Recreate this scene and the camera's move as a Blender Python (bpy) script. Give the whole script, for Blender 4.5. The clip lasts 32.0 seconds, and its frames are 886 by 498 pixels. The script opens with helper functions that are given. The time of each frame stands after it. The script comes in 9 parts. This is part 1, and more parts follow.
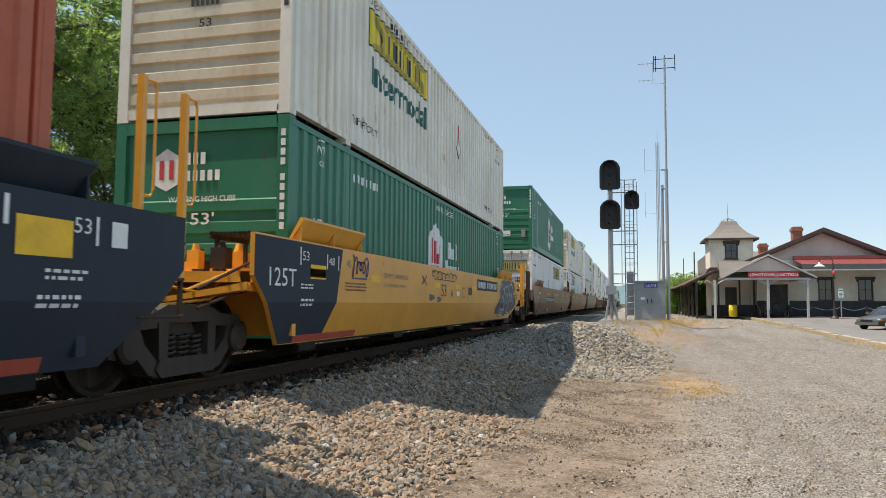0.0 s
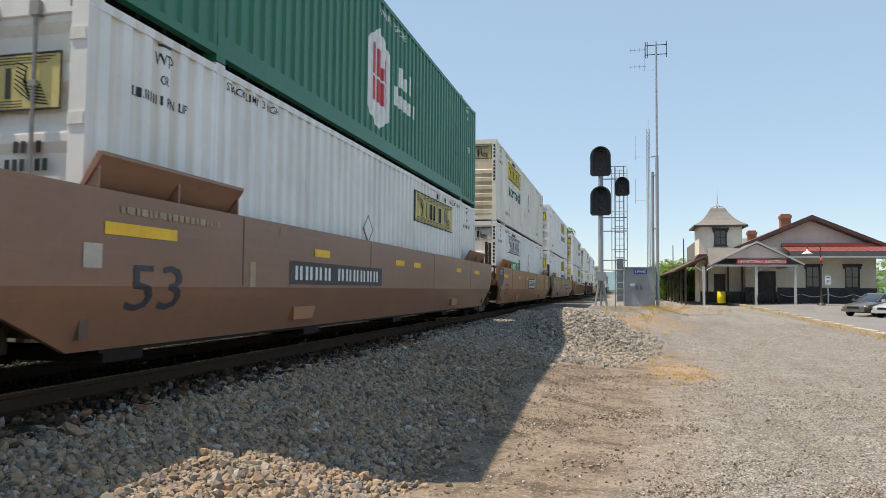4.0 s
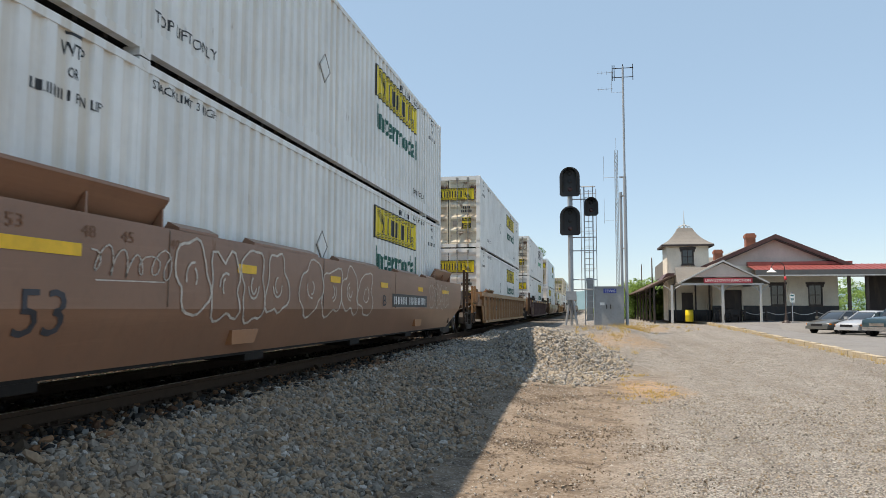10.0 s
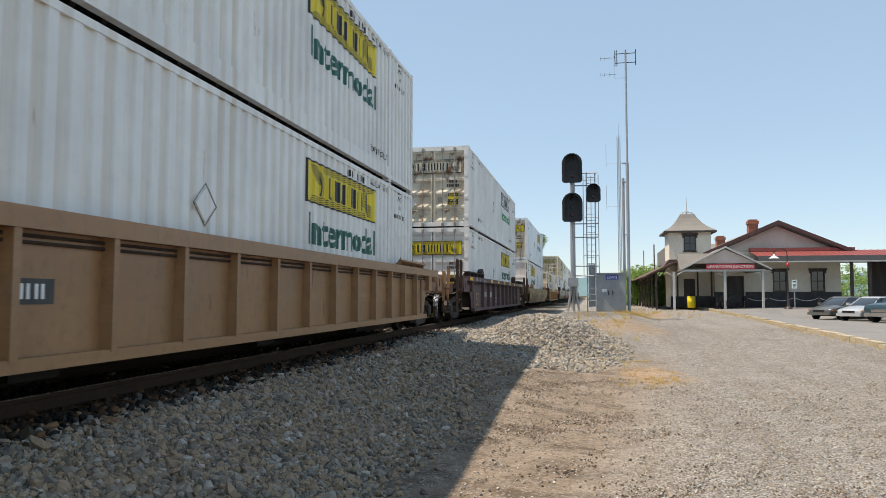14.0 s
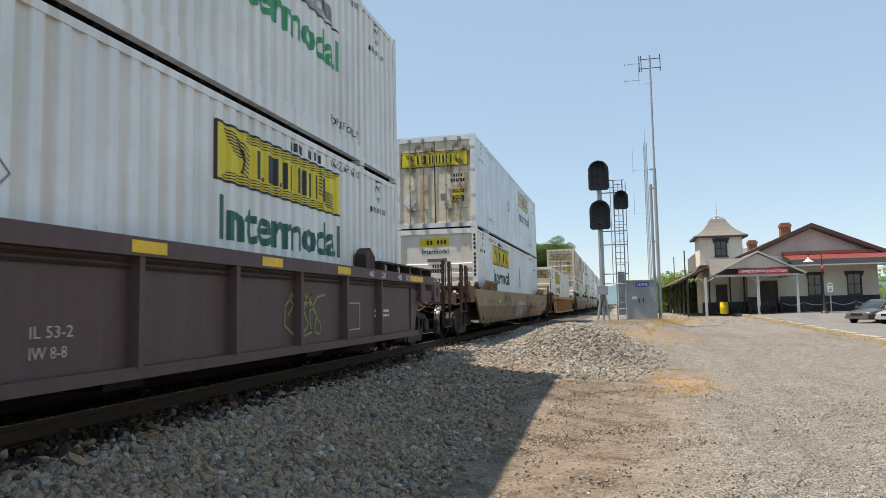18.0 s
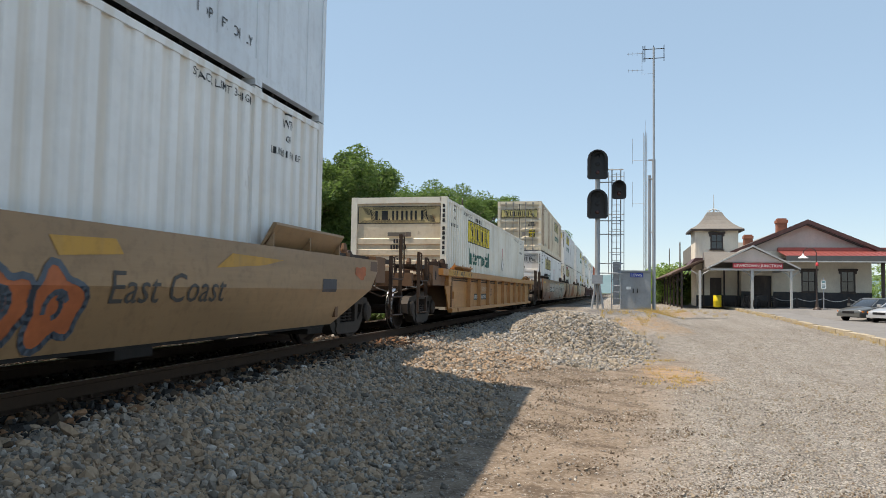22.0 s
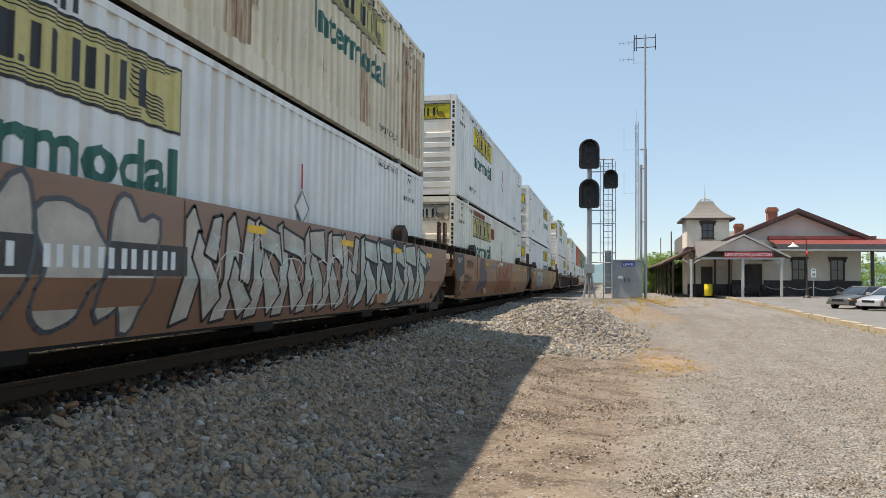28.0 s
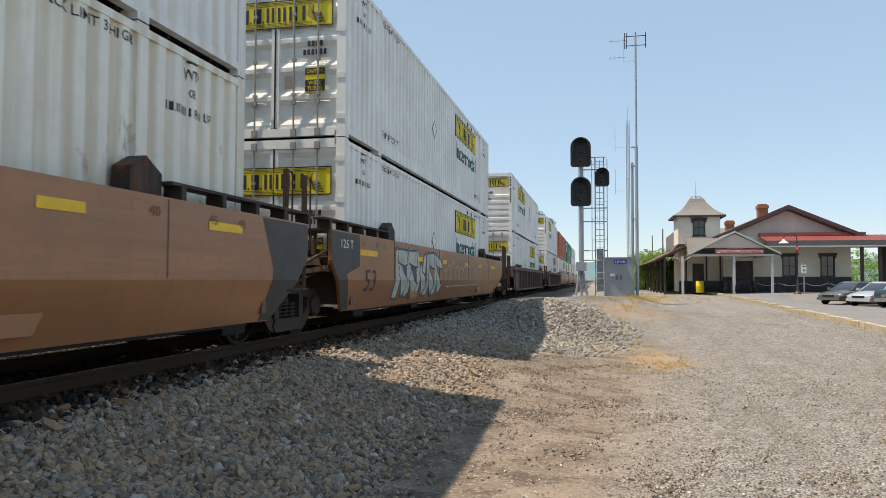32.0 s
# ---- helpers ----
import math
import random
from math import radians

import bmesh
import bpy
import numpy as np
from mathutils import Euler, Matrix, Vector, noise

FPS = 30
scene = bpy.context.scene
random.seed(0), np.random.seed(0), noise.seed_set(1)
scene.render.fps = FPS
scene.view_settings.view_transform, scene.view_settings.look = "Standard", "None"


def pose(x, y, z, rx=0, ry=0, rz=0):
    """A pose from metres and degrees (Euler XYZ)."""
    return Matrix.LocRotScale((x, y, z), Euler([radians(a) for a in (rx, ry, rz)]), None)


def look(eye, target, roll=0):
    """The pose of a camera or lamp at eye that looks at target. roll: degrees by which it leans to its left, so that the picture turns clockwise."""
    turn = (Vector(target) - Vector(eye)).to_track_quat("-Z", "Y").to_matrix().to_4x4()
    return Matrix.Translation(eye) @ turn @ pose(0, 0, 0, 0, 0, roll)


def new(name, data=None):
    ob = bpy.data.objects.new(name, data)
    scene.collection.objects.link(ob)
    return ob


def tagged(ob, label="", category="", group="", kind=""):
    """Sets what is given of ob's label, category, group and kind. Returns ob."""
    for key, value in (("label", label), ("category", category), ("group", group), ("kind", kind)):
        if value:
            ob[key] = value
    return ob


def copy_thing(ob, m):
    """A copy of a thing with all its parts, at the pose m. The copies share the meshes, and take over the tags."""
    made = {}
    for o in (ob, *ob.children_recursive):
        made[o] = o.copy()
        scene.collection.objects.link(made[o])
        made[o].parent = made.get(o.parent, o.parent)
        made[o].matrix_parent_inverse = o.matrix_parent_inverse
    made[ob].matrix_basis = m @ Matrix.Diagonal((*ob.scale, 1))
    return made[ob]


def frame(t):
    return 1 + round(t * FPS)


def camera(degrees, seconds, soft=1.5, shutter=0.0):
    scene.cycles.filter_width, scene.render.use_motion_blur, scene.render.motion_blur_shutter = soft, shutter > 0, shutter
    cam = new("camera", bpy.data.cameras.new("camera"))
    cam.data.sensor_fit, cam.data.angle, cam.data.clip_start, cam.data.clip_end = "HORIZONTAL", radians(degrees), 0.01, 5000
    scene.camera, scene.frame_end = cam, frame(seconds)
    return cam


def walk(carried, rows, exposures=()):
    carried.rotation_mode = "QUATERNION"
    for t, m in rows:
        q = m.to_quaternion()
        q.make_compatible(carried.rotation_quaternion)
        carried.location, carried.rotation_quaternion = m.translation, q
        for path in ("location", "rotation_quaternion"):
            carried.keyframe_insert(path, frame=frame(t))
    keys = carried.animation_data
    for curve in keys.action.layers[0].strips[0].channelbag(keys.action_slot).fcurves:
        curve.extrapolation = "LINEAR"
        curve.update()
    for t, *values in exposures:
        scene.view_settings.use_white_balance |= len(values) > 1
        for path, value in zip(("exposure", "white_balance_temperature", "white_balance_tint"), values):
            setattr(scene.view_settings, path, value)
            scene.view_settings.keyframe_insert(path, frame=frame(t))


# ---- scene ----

# ================= camera and its way =================
EYE = 1.55          # lens above the dirt where the camera stands
RAIL = 0.68         # top of the rail
TX = -5.465         # middle of the track
cam = camera(63.67, 32.0, soft=0.6, shutter=0.1)
TURNS = [(0, 14.56, 4.28, 0.35), (0.5, 14.69, 4.10, 0.33), (1, 14.65, 4.08, 0.09), (1.5, 14.37, 3.90, 0.18), (2, 14.20, 3.57, 0.25), (2.5, 13.95, 3.30, 0.47), (3, 13.86, 3.19, 0.50),
         (3.5, 13.79, 3.15, 0.62), (4, 13.79, 3.14, 0.53), (4.5, 13.81, 3.18, 0.59), (6.5, 13.87, 3.84, 0.59), (7, 13.88, 4.03, 0.51), (7.5, 13.93, 4.29, 0.39), (8, 13.90, 4.54, 0.16),
         (8.5, 13.88, 4.71, 0.37), (9, 13.48, 4.77, 0.14), (9.5, 12.47, 4.82, 0.05)]
TURNS += [(10, 11.47, 4.77, 0.15), (10.5, 11.06, 4.42, 0.50), (11, 10.99, 4.21, 0.41), (11.5, 10.93, 4.05, 0.25), (12, 10.99, 3.95, -0.26), (12.5, 11.16, 3.91, -0.04), (13, 11.30, 3.79, 0.29),
          (13.5, 11.46, 3.72, 0.20), (15.5, 12.24, 3.70, 0.01), (16, 12.48, 3.71, 0.06), (16.5, 12.60, 3.76, 0.01), (17, 12.72, 3.78, 0.12), (17.5, 12.85, 3.62, 0.00), (18, 13.83, 4.62, -1.09),
          (18.5, 13.98, 4.74, 0.21), (19, 13.91, 4.45, 0.64), (19.5, 13.72, 4.15, 1.11)]
TURNS += [(20, 13.69, 3.90, 1.00), (20.5, 13.60, 3.80, 1.09), (21, 13.66, 3.78, 1.13), (21.5, 13.66, 3.60, 1.10), (22, 13.53, 3.30, 0.92), (22.5, 13.17, 3.12, 0.63), (23, 12.82, 2.92, 0.84),
          (23.5, 12.81, 2.75, 0.78), (24, 12.80, 2.51, 0.85), (24.5, 12.74, 2.44, 0.56), (26.5, 12.66, 2.35, 0.33), (27, 12.65, 2.31, 0.37), (27.5, 12.73, 2.38, 0.40), (28, 12.89, 2.52, 0.63),
          (28.5, 13.24, 2.73, 0.44), (29, 13.22, 2.73, 0.61), (29.5, 13.19, 2.70, 0.64)]
TURNS += [(30, 13.06, 2.62, 0.69), (30.5, 12.80, 2.60, 0.60), (31, 12.56, 2.65, 0.13), (31.5, 12.35, 2.58, 0.37), (32, 12.27, 2.44, 0.18)]
walk(cam, [(t, pose(0, 0, EYE, 0, 0, yaw) @ pose(0, 0, 0, 90 + pitch) @ pose(0, 0, 0, 0, 0, roll)) for t, yaw, pitch, roll in TURNS],
     exposures=[(0, 0.98, 7600, 14), (32, 0.98, 7600, 14)])

# ================= sky and sun =================
SUN_FROM = Vector((-0.452, -0.125, 1.0)).normalized()
world = bpy.data.worlds.new("sky")
scene.world = world
world.use_nodes = True
wn = world.node_tree.nodes
sky = wn.new("ShaderNodeTexSky")
sky.sky_type, sky.sun_disc = "NISHITA", False
sky.sun_elevation = math.asin(SUN_FROM.z)
sky.sun_rotation = math.atan2(SUN_FROM.x, SUN_FROM.y)
sky.air_density, sky.dust_density, sky.ozone_density = 0.9, 0.15, 1.6
wn["Background"].inputs["Strength"].default_value = 0.134
haze = wn.new("ShaderNodeMix")
haze.data_type = "RGBA"
haze.inputs[0].default_value = 0.70
haze.inputs[7].default_value = (1.28, 2.08, 2.98, 1)
world.node_tree.links.new(sky.outputs[0], haze.inputs[6])
world.node_tree.links.new(haze.outputs[2], wn["Background"].inputs["Color"])
sun = new("sun", bpy.data.lights.new("sun", "SUN"))
sun.data.energy, sun.data.angle, sun.data.color = 3.1, radians(0.53), (1.0, 0.95, 0.87)
sun.matrix_world = look(SUN_FROM * 50, (0, 0, 0))

# ================= mesh helpers =================
def box(bm, x0, x1, y0, y1, z0, z1):
    vs = [bm.verts.new((x, y, z)) for x in (x0, x1) for y in (y0, y1) for z in (z0, z1)]
    for f in ((0, 1, 3, 2), (4, 6, 7, 5), (0, 4, 5, 1), (2, 3, 7, 6), (0, 2, 6, 4), (1, 5, 7, 3)):
        bm.faces.new([vs[i] for i in f])
    return vs


def prism(bm, outline, a, b, axis="x"):
    """A straight body with the outline (two coordinates a point) from a to b along the axis."""
    def at(u, v, w):
        return {"x": (w, u, v), "y": (u, w, v), "z": (u, v, w)}[axis]
    lo = [bm.verts.new(at(u, v, a)) for u, v in outline]
    hi = [bm.verts.new(at(u, v, b)) for u, v in outline]
    n = len(outline)
    for i in range(n):
        bm.faces.new((lo[i], lo[(i + 1) % n], hi[(i + 1) % n], hi[i]))
    bm.faces.new(lo[::-1]), bm.faces.new(hi)


def tube(bm, points, r, sides=8, r_end=None):
    """A round bar along the points, its radius going from r to r_end."""
    pts = [Vector(q) for q in points]
    rings = []
    for i, q in enumerate(pts):
        d = (pts[min(i + 1, len(pts) - 1)] - pts[max(i - 1, 0)]).normalized()
        u = d.cross(Vector((0, 0, 1)) if abs(d.z) < 0.9 else Vector((0, 1, 0))).normalized()
        w = d.cross(u)
        rr = r if r_end is None else r + (r_end - r) * i / (len(pts) - 1)
        rings.append([bm.verts.new(q + rr * (math.cos(k * math.tau / sides) * u + math.sin(k * math.tau / sides) * w)) for k in range(sides)])
    for a, b in zip(rings, rings[1:]):
        for k in range(sides):
            bm.faces.new((a[k], a[(k + 1) % sides], b[(k + 1) % sides], b[k]))
    bm.faces.new(rings[0][::-1]), bm.faces.new(rings[-1])


def lathe(bm, outline, axis="z", sides=24, at=(0, 0, 0), closed=False):
    """Turn the outline (radius, along) about an axis."""
    rings = []
    for r, h in outline:
        ring = []
        for k in range(sides):
            c, s = r * math.cos(k * math.tau / sides), r * math.sin(k * math.tau / sides)
            ring.append(bm.verts.new(Vector(at) + Vector({"z": (c, s, h), "x": (h, c, s), "y": (s, h, c)}[axis])))
        rings.append(ring)
    pairs = list(zip(rings, rings[1:])) + ([(rings[-1], rings[0])] if closed else [])
    for a, b in pairs:
        for k in range(sides):
            bm.faces.new((a[k], a[(k + 1) % sides], b[(k + 1) % sides], b[k]))
    if not closed:
        bm.faces.new(rings[0][::-1]), bm.faces.new(rings[-1])


def mesh_from(bm, name, material, smooth=False, bevel=0.0):
    if bevel:
        bmesh.ops.bevel(bm, geom=[e for e in bm.edges if len(e.link_faces) == 2 and e.calc_face_angle(0) > 0.6], offset=bevel, segments=1, affect="EDGES", clamp_overlap=True)
    bmesh.ops.recalc_face_normals(bm, faces=bm.faces)
    me = bpy.data.meshes.new(name)
    bm.to_mesh(me)
    bm.free()
    me.materials.append(material)
    if smooth:
        me.shade_smooth()
        me.set_sharp_from_angle(angle=radians(35))
    return me


MESHES = {}


def cached(key, material, build, smooth=False, bevel=0.0):
    """One mesh for each key and material, shared by all the parts that look alike."""
    k = (key, material.name)
    if k not in MESHES:
        bm = bmesh.new()
        build(bm)
        MESHES[k] = mesh_from(bm, key if isinstance(key, str) else key[0], material, smooth, bevel)
    return MESHES[k]


def part(name, source, material, parent, label="", m=None, smooth=False, bevel=0.0):
    """One mesh object under a thing or a part, from a bmesh or a shared mesh."""
    me = source if isinstance(source, bpy.types.Mesh) else mesh_from(source, name, material, smooth, bevel)
    ob = new(name, me)
    ob.parent = parent
    if m is not None:
        ob.matrix_basis = m
    if label:
        ob["label"] = label
    return ob


def thing(name, m, label, category, group="", kind="", mesh=None):
    ob = new(name, mesh)
    ob.matrix_basis = m
    return tagged(ob, label, category, group, kind)


# ================= materials =================
class Nodes:
    """Short names for building a node material."""

    def __init__(self, name):
        self.m = bpy.data.materials.new(name)
        self.m.use_nodes = True
        self.t = self.m.node_tree
        self.b = self.t.nodes["Principled BSDF"]
        self.co = self.t.nodes.new("ShaderNodeTexCoord")

    def put(self, socket, value):
        if isinstance(value, bpy.types.NodeSocket):
            self.t.links.new(value, socket)
        elif value is not None:
            if isinstance(value, (tuple, list)) and len(value) == 3 and socket.type == "RGBA":
                value = (*value, 1)
            socket.default_value = value

    def node(self, kind, out=0, props=(), **inputs):
        n = self.t.nodes.new(kind)
        for key, value in props:
            if key == "operation":
                n.operation = value
            elif key == "data_type":
                n.data_type = value
            elif key == "blend_type":
                n.blend_type = value
            elif key == "feature":
                n.feature = value
        for key, value in inputs.items():
            self.put(n.inputs[int(key[1:])] if key[0] == "i" and key[1:].isdigit() else n.inputs[key], value)
        return n.outputs[out]

    def where(self, scale=(1, 1, 1), space="Object"):
        return self.node("ShaderNodeMapping", Vector=self.co.outputs[space], Scale=scale)

    def noise(self, scale, detail=4, stretch=(1, 1, 1), space="Object", rough=0.6):
        return self.node("ShaderNodeTexNoise", Vector=self.where(stretch, space), Scale=scale, Detail=detail, Roughness=rough)

    def ramp(self, value, a, b, lo=0.0, hi=1.0):
        return self.node("ShaderNodeMapRange", i0=value, i1=a, i2=b, i3=lo, i4=hi)

    def math(self, op, a, b=0.0):
        return self.node("ShaderNodeMath", props=[("operation", op)], i0=a, i1=b)

    def mix(self, f, a, b, kind="MIX"):
        n = self.t.nodes.new("ShaderNodeMix")
        n.data_type, n.blend_type = "RGBA", kind
        self.put(n.inputs[0], f), self.put(n.inputs[6], a), self.put(n.inputs[7], b)
        return n.outputs[2]

    def bump(self, height, strength=0.3, distance=0.01):
        return self.node("ShaderNodeBump", Height=height, Strength=strength, Distance=distance)

    def done(self, color, rough=0.6, metal=0.0, normal=None, spec=None):
        self.put(self.b.inputs["Base Color"], color), self.put(self.b.inputs["Roughness"], rough), self.put(self.b.inputs["Metallic"], metal)
        if normal is not None:
            self.put(self.b.inputs["Normal"], normal)
        if spec is not None:
            self.b.inputs["Specular IOR Level"].default_value = spec
        return self.m


def paint(name, rgb, rough=0.5, dirt=0.35, rust=0.0, dust=(0.23, 0.17, 0.12), metal=0.0, streak=0.25, trough=0.0, stain_shade=(0.50, 0.37, 0.21), smear=0.0):
    """Weathered paint: uneven tone, dirt, streaks that run down, rust in spots, tan run-off stains in the troughs of a
    corrugated side that also carry painted trough shade.
    """
    n = Nodes(name)
    tone = n.ramp(n.noise(0.7, 4), 0.3, 0.7, 0.86, 1.08)
    col = n.mix(1.0, rgb, n.node("ShaderNodeCombineColor", i0=tone, i1=tone, i2=tone), "MULTIPLY")
    run = n.noise(2.2, 5, (1, 3.0, 0.22))
    col = n.mix(n.ramp(run, 0.48, 0.78, 0, streak), col, dust)
    if smear:
        drag = n.noise(1.0, 6, (1, 0.18, 3.2), rough=0.7)
        col = n.mix(n.ramp(drag, 0.48, 0.72, 0, smear), col, (min(rgb[0] * 1.45 + 0.03, 0.8), rgb[1] * 1.45 + 0.03, rgb[2] * 1.4 + 0.025))
        col = n.mix(n.ramp(n.noise(0.6, 5, (1, 0.5, 1.4)), 0.5, 0.75, 0, smear * 0.8), col, (rgb[0] * 0.6, rgb[1] * 0.62, rgb[2] * 0.66))
    # tan run-off stain, deepened so its colour also stands for shade in the troughs
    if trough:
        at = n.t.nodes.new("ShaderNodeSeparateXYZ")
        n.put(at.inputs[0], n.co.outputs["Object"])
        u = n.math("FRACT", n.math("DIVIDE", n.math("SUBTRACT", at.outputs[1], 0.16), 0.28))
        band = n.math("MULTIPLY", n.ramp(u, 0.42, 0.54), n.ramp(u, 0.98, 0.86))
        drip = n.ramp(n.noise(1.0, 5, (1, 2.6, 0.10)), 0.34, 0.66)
        col = n.mix(n.math("MULTIPLY", n.math("MULTIPLY", band, drip), trough), col, stain_shade)
    spots = n.noise(9, 6)
    col = n.mix(n.ramp(spots, 0.5, 0.75, 0, dirt), col, (rgb[0] * 0.45 + 0.008, rgb[1] * 0.42 + 0.006, rgb[2] * 0.4 + 0.005))
    if rust:
        r1 = n.math("ADD", n.noise(1.1, 5), n.math("MULTIPLY", n.noise(4.0, 6, (1, 2.2, 0.35)), 0.8))
        f = n.ramp(r1, 1.16 - 0.34 * rust, 1.30 - 0.34 * rust)
        col = n.mix(f, col, n.mix(n.noise(14, 4), (0.075, 0.03, 0.016), (0.26, 0.11, 0.045)))
        rgh = n.mix(f, (rough,) * 3, (0.9,) * 3)
    else:
        rgh = n.ramp(spots, 0.3, 0.8, rough - 0.08, rough + 0.15)
    return n.done(col, rgh, metal, n.bump(n.noise(30, 4), 0.12, 0.004))


def plain(name, rgb, rough=0.5, metal=0.0, vary=0.12, scale=6.0, spec=None):
    n = Nodes(name)
    tone = n.ramp(n.noise(scale, 5), 0.3, 0.7, 1 - vary, 1 + vary)
    return n.done(n.mix(1.0, rgb, n.node("ShaderNodeCombineColor", i0=tone, i1=tone, i2=tone), "MULTIPLY"), rough, metal, n.bump(n.noise(scale * 6, 3), 0.1, 0.003), spec)


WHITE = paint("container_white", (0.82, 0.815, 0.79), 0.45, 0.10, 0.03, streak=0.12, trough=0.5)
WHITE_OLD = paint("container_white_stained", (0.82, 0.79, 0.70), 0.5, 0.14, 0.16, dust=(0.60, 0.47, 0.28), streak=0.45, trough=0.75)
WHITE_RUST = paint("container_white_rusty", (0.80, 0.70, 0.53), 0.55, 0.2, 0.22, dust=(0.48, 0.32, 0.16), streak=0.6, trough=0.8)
WHITE_BLUE = paint("container_pale_blue_white", (0.74, 0.79, 0.83), 0.4, 0.2, 0.05)
DOOR_WHITE = paint("door_white", (0.78, 0.77, 0.73), 0.42, 0.28, 0.12, dust=(0.34, 0.25, 0.15), streak=0.3)
DOOR_OLD = paint("door_stained", (0.74, 0.67, 0.53), 0.5, 0.4, 0.62, dust=(0.36, 0.20, 0.09), streak=0.75)
NOSE_CREAM = paint("nose_cream", (0.72, 0.62, 0.47), 0.5, 0.35, 0.28, dust=(0.44, 0.30, 0.15), streak=0.6)
GREEN = paint("container_green", (0.016, 0.175, 0.095), 0.42, 0.25, 0.06, dust=(0.12, 0.17, 0.11))
RED = paint("container_red", (0.52, 0.115, 0.05), 0.5, 0.3, 0.1)
YELLOW_CAR = paint("car_yellow", (0.80, 0.365, 0.052), 0.34, 0.12, 0.03, smear=0.22, dust=(0.46, 0.25, 0.07), streak=0.3)
NAVY_CAR = paint("car_dark_blue", (0.010, 0.022, 0.038), 0.7, 0.15, 0.04, dust=(0.06, 0.055, 0.05), streak=0.15)
BROWN_CAR = paint("car_brown", (0.355, 0.150, 0.064), 0.36, 0.2, 0.08, smear=0.45, dust=(0.17, 0.11, 0.08))
MAUVE_CAR = paint("car_purplish_brown", (0.275, 0.138, 0.083), 0.36, 0.2, 0.08, smear=0.45, dust=(0.19, 0.125, 0.09))
BROWN_GREY = paint("car_dusty_brown", (0.135, 0.082, 0.056), 0.65, 0.45, 0.15, dust=(0.2, 0.15, 0.11))
TAN_CAR = paint("car_tan", (0.45, 0.205, 0.062), 0.36, 0.45, 0.2, smear=0.45, dust=(0.19, 0.13, 0.09))
TAN_PANEL = paint("car_tan_dusty_panel", (0.27, 0.155, 0.09), 0.7, 0.5, 0.25, dust=(0.2, 0.14, 0.10), streak=0.5)
DUSTY_CAR = paint("car_dusty_tan", (0.34, 0.175, 0.078), 0.36, 0.45, 0.22, smear=0.45, dust=(0.2, 0.14, 0.10), streak=0.4)
RUSTY_CAR = paint("car_rusty_brown", (0.17, 0.088, 0.045), 0.75, 0.5, 0.55, dust=(0.13, 0.08, 0.05), streak=0.5)
SIGN_CREAM = paint("sign_faded_cream", (0.60, 0.47, 0.24), 0.55, 0.35, 0.2, dust=(0.4, 0.28, 0.14), streak=0.4)
MAROON_CAR = paint("car_maroon", (0.112, 0.060, 0.055), 0.6, 0.45, 0.12, dust=(0.17, 0.13, 0.11))
BUFF_CAR = paint("car_buff", (0.30, 0.18, 0.09), 0.36, 0.5, 0.15, smear=0.45, dust=(0.19, 0.14, 0.09))
DARK_STEEL = paint("truck_steel", (0.014, 0.0115, 0.010), 0.7, 0.35, 0.0, dust=(0.04, 0.03, 0.024))
GRIMY = paint("grimy_brown_steel", (0.055, 0.036, 0.027), 0.65, 0.5, 0.25, dust=(0.16, 0.11, 0.07))
GRATING = paint("grating_steel", (0.045, 0.035, 0.03), 0.6, 0.5, 0.3)
TREAD = plain("wheel_tread", (0.42, 0.42, 0.43), 0.25, 1.0)
WHEEL = paint("wheel_steel", (0.026, 0.018, 0.014), 0.6, 0.3, 0.05)
BAR_STEEL = paint("galvanised_bar", (0.34, 0.33, 0.31), 0.6, 0.4, 0.25, metal=0.5)
CASTING = paint("corner_casting", (0.16, 0.14, 0.12), 0.6, 0.5, 0.5)
RUBBER = plain("black_rubber", (0.018, 0.018, 0.02), 0.75)
SIGN_YELLOW = paint("sign_yellow", (0.78, 0.60, 0.02), 0.45, 0.15, 0.0, streak=0.08)
SIGN_PALE = paint("sign_faded_yellow", (0.62, 0.52, 0.20), 0.5, 0.3, 0.1)
INK = plain("ink_black", (0.02, 0.02, 0.022), 0.5)
INK_GREEN = plain("ink_green", (0.012, 0.115, 0.085), 0.5)
INK_LIGHT_GREEN = plain("ink_light_green", (0.035, 0.30, 0.13), 0.5)
INK_TEAL = plain("ink_teal", (0.03, 0.16, 0.17), 0.5)
INK_WHITE = plain("ink_white", (0.75, 0.76, 0.74), 0.5)
INK_RED = plain("ink_red", (0.55, 0.04, 0.05), 0.5)
INK_GREY = plain("ink_grey", (0.22, 0.20, 0.18), 0.6)
REFLECT = plain("reflector_yellow", (0.88, 0.50, 0.012), 0.4)
RAIL_SIDE = paint("rail_side", (0.07, 0.044, 0.030), 0.85, 0.4, 0.12, dust=(0.05, 0.03, 0.02))
RAIL_HEAD = plain("rail_head", (0.42, 0.41, 0.40), 0.28, 1.0)
for dull in (DARK_STEEL, WHEEL, GRIMY, GRATING, RAIL_SIDE, RUBBER):
    dull.node_tree.nodes["Principled BSDF"].inputs["Specular IOR Level"].default_value = 0.18
TIE_WOOD = paint("tie_wood", (0.085, 0.055, 0.038), 0.85, 0.6, 0.0, dust=(0.2, 0.12, 0.07))

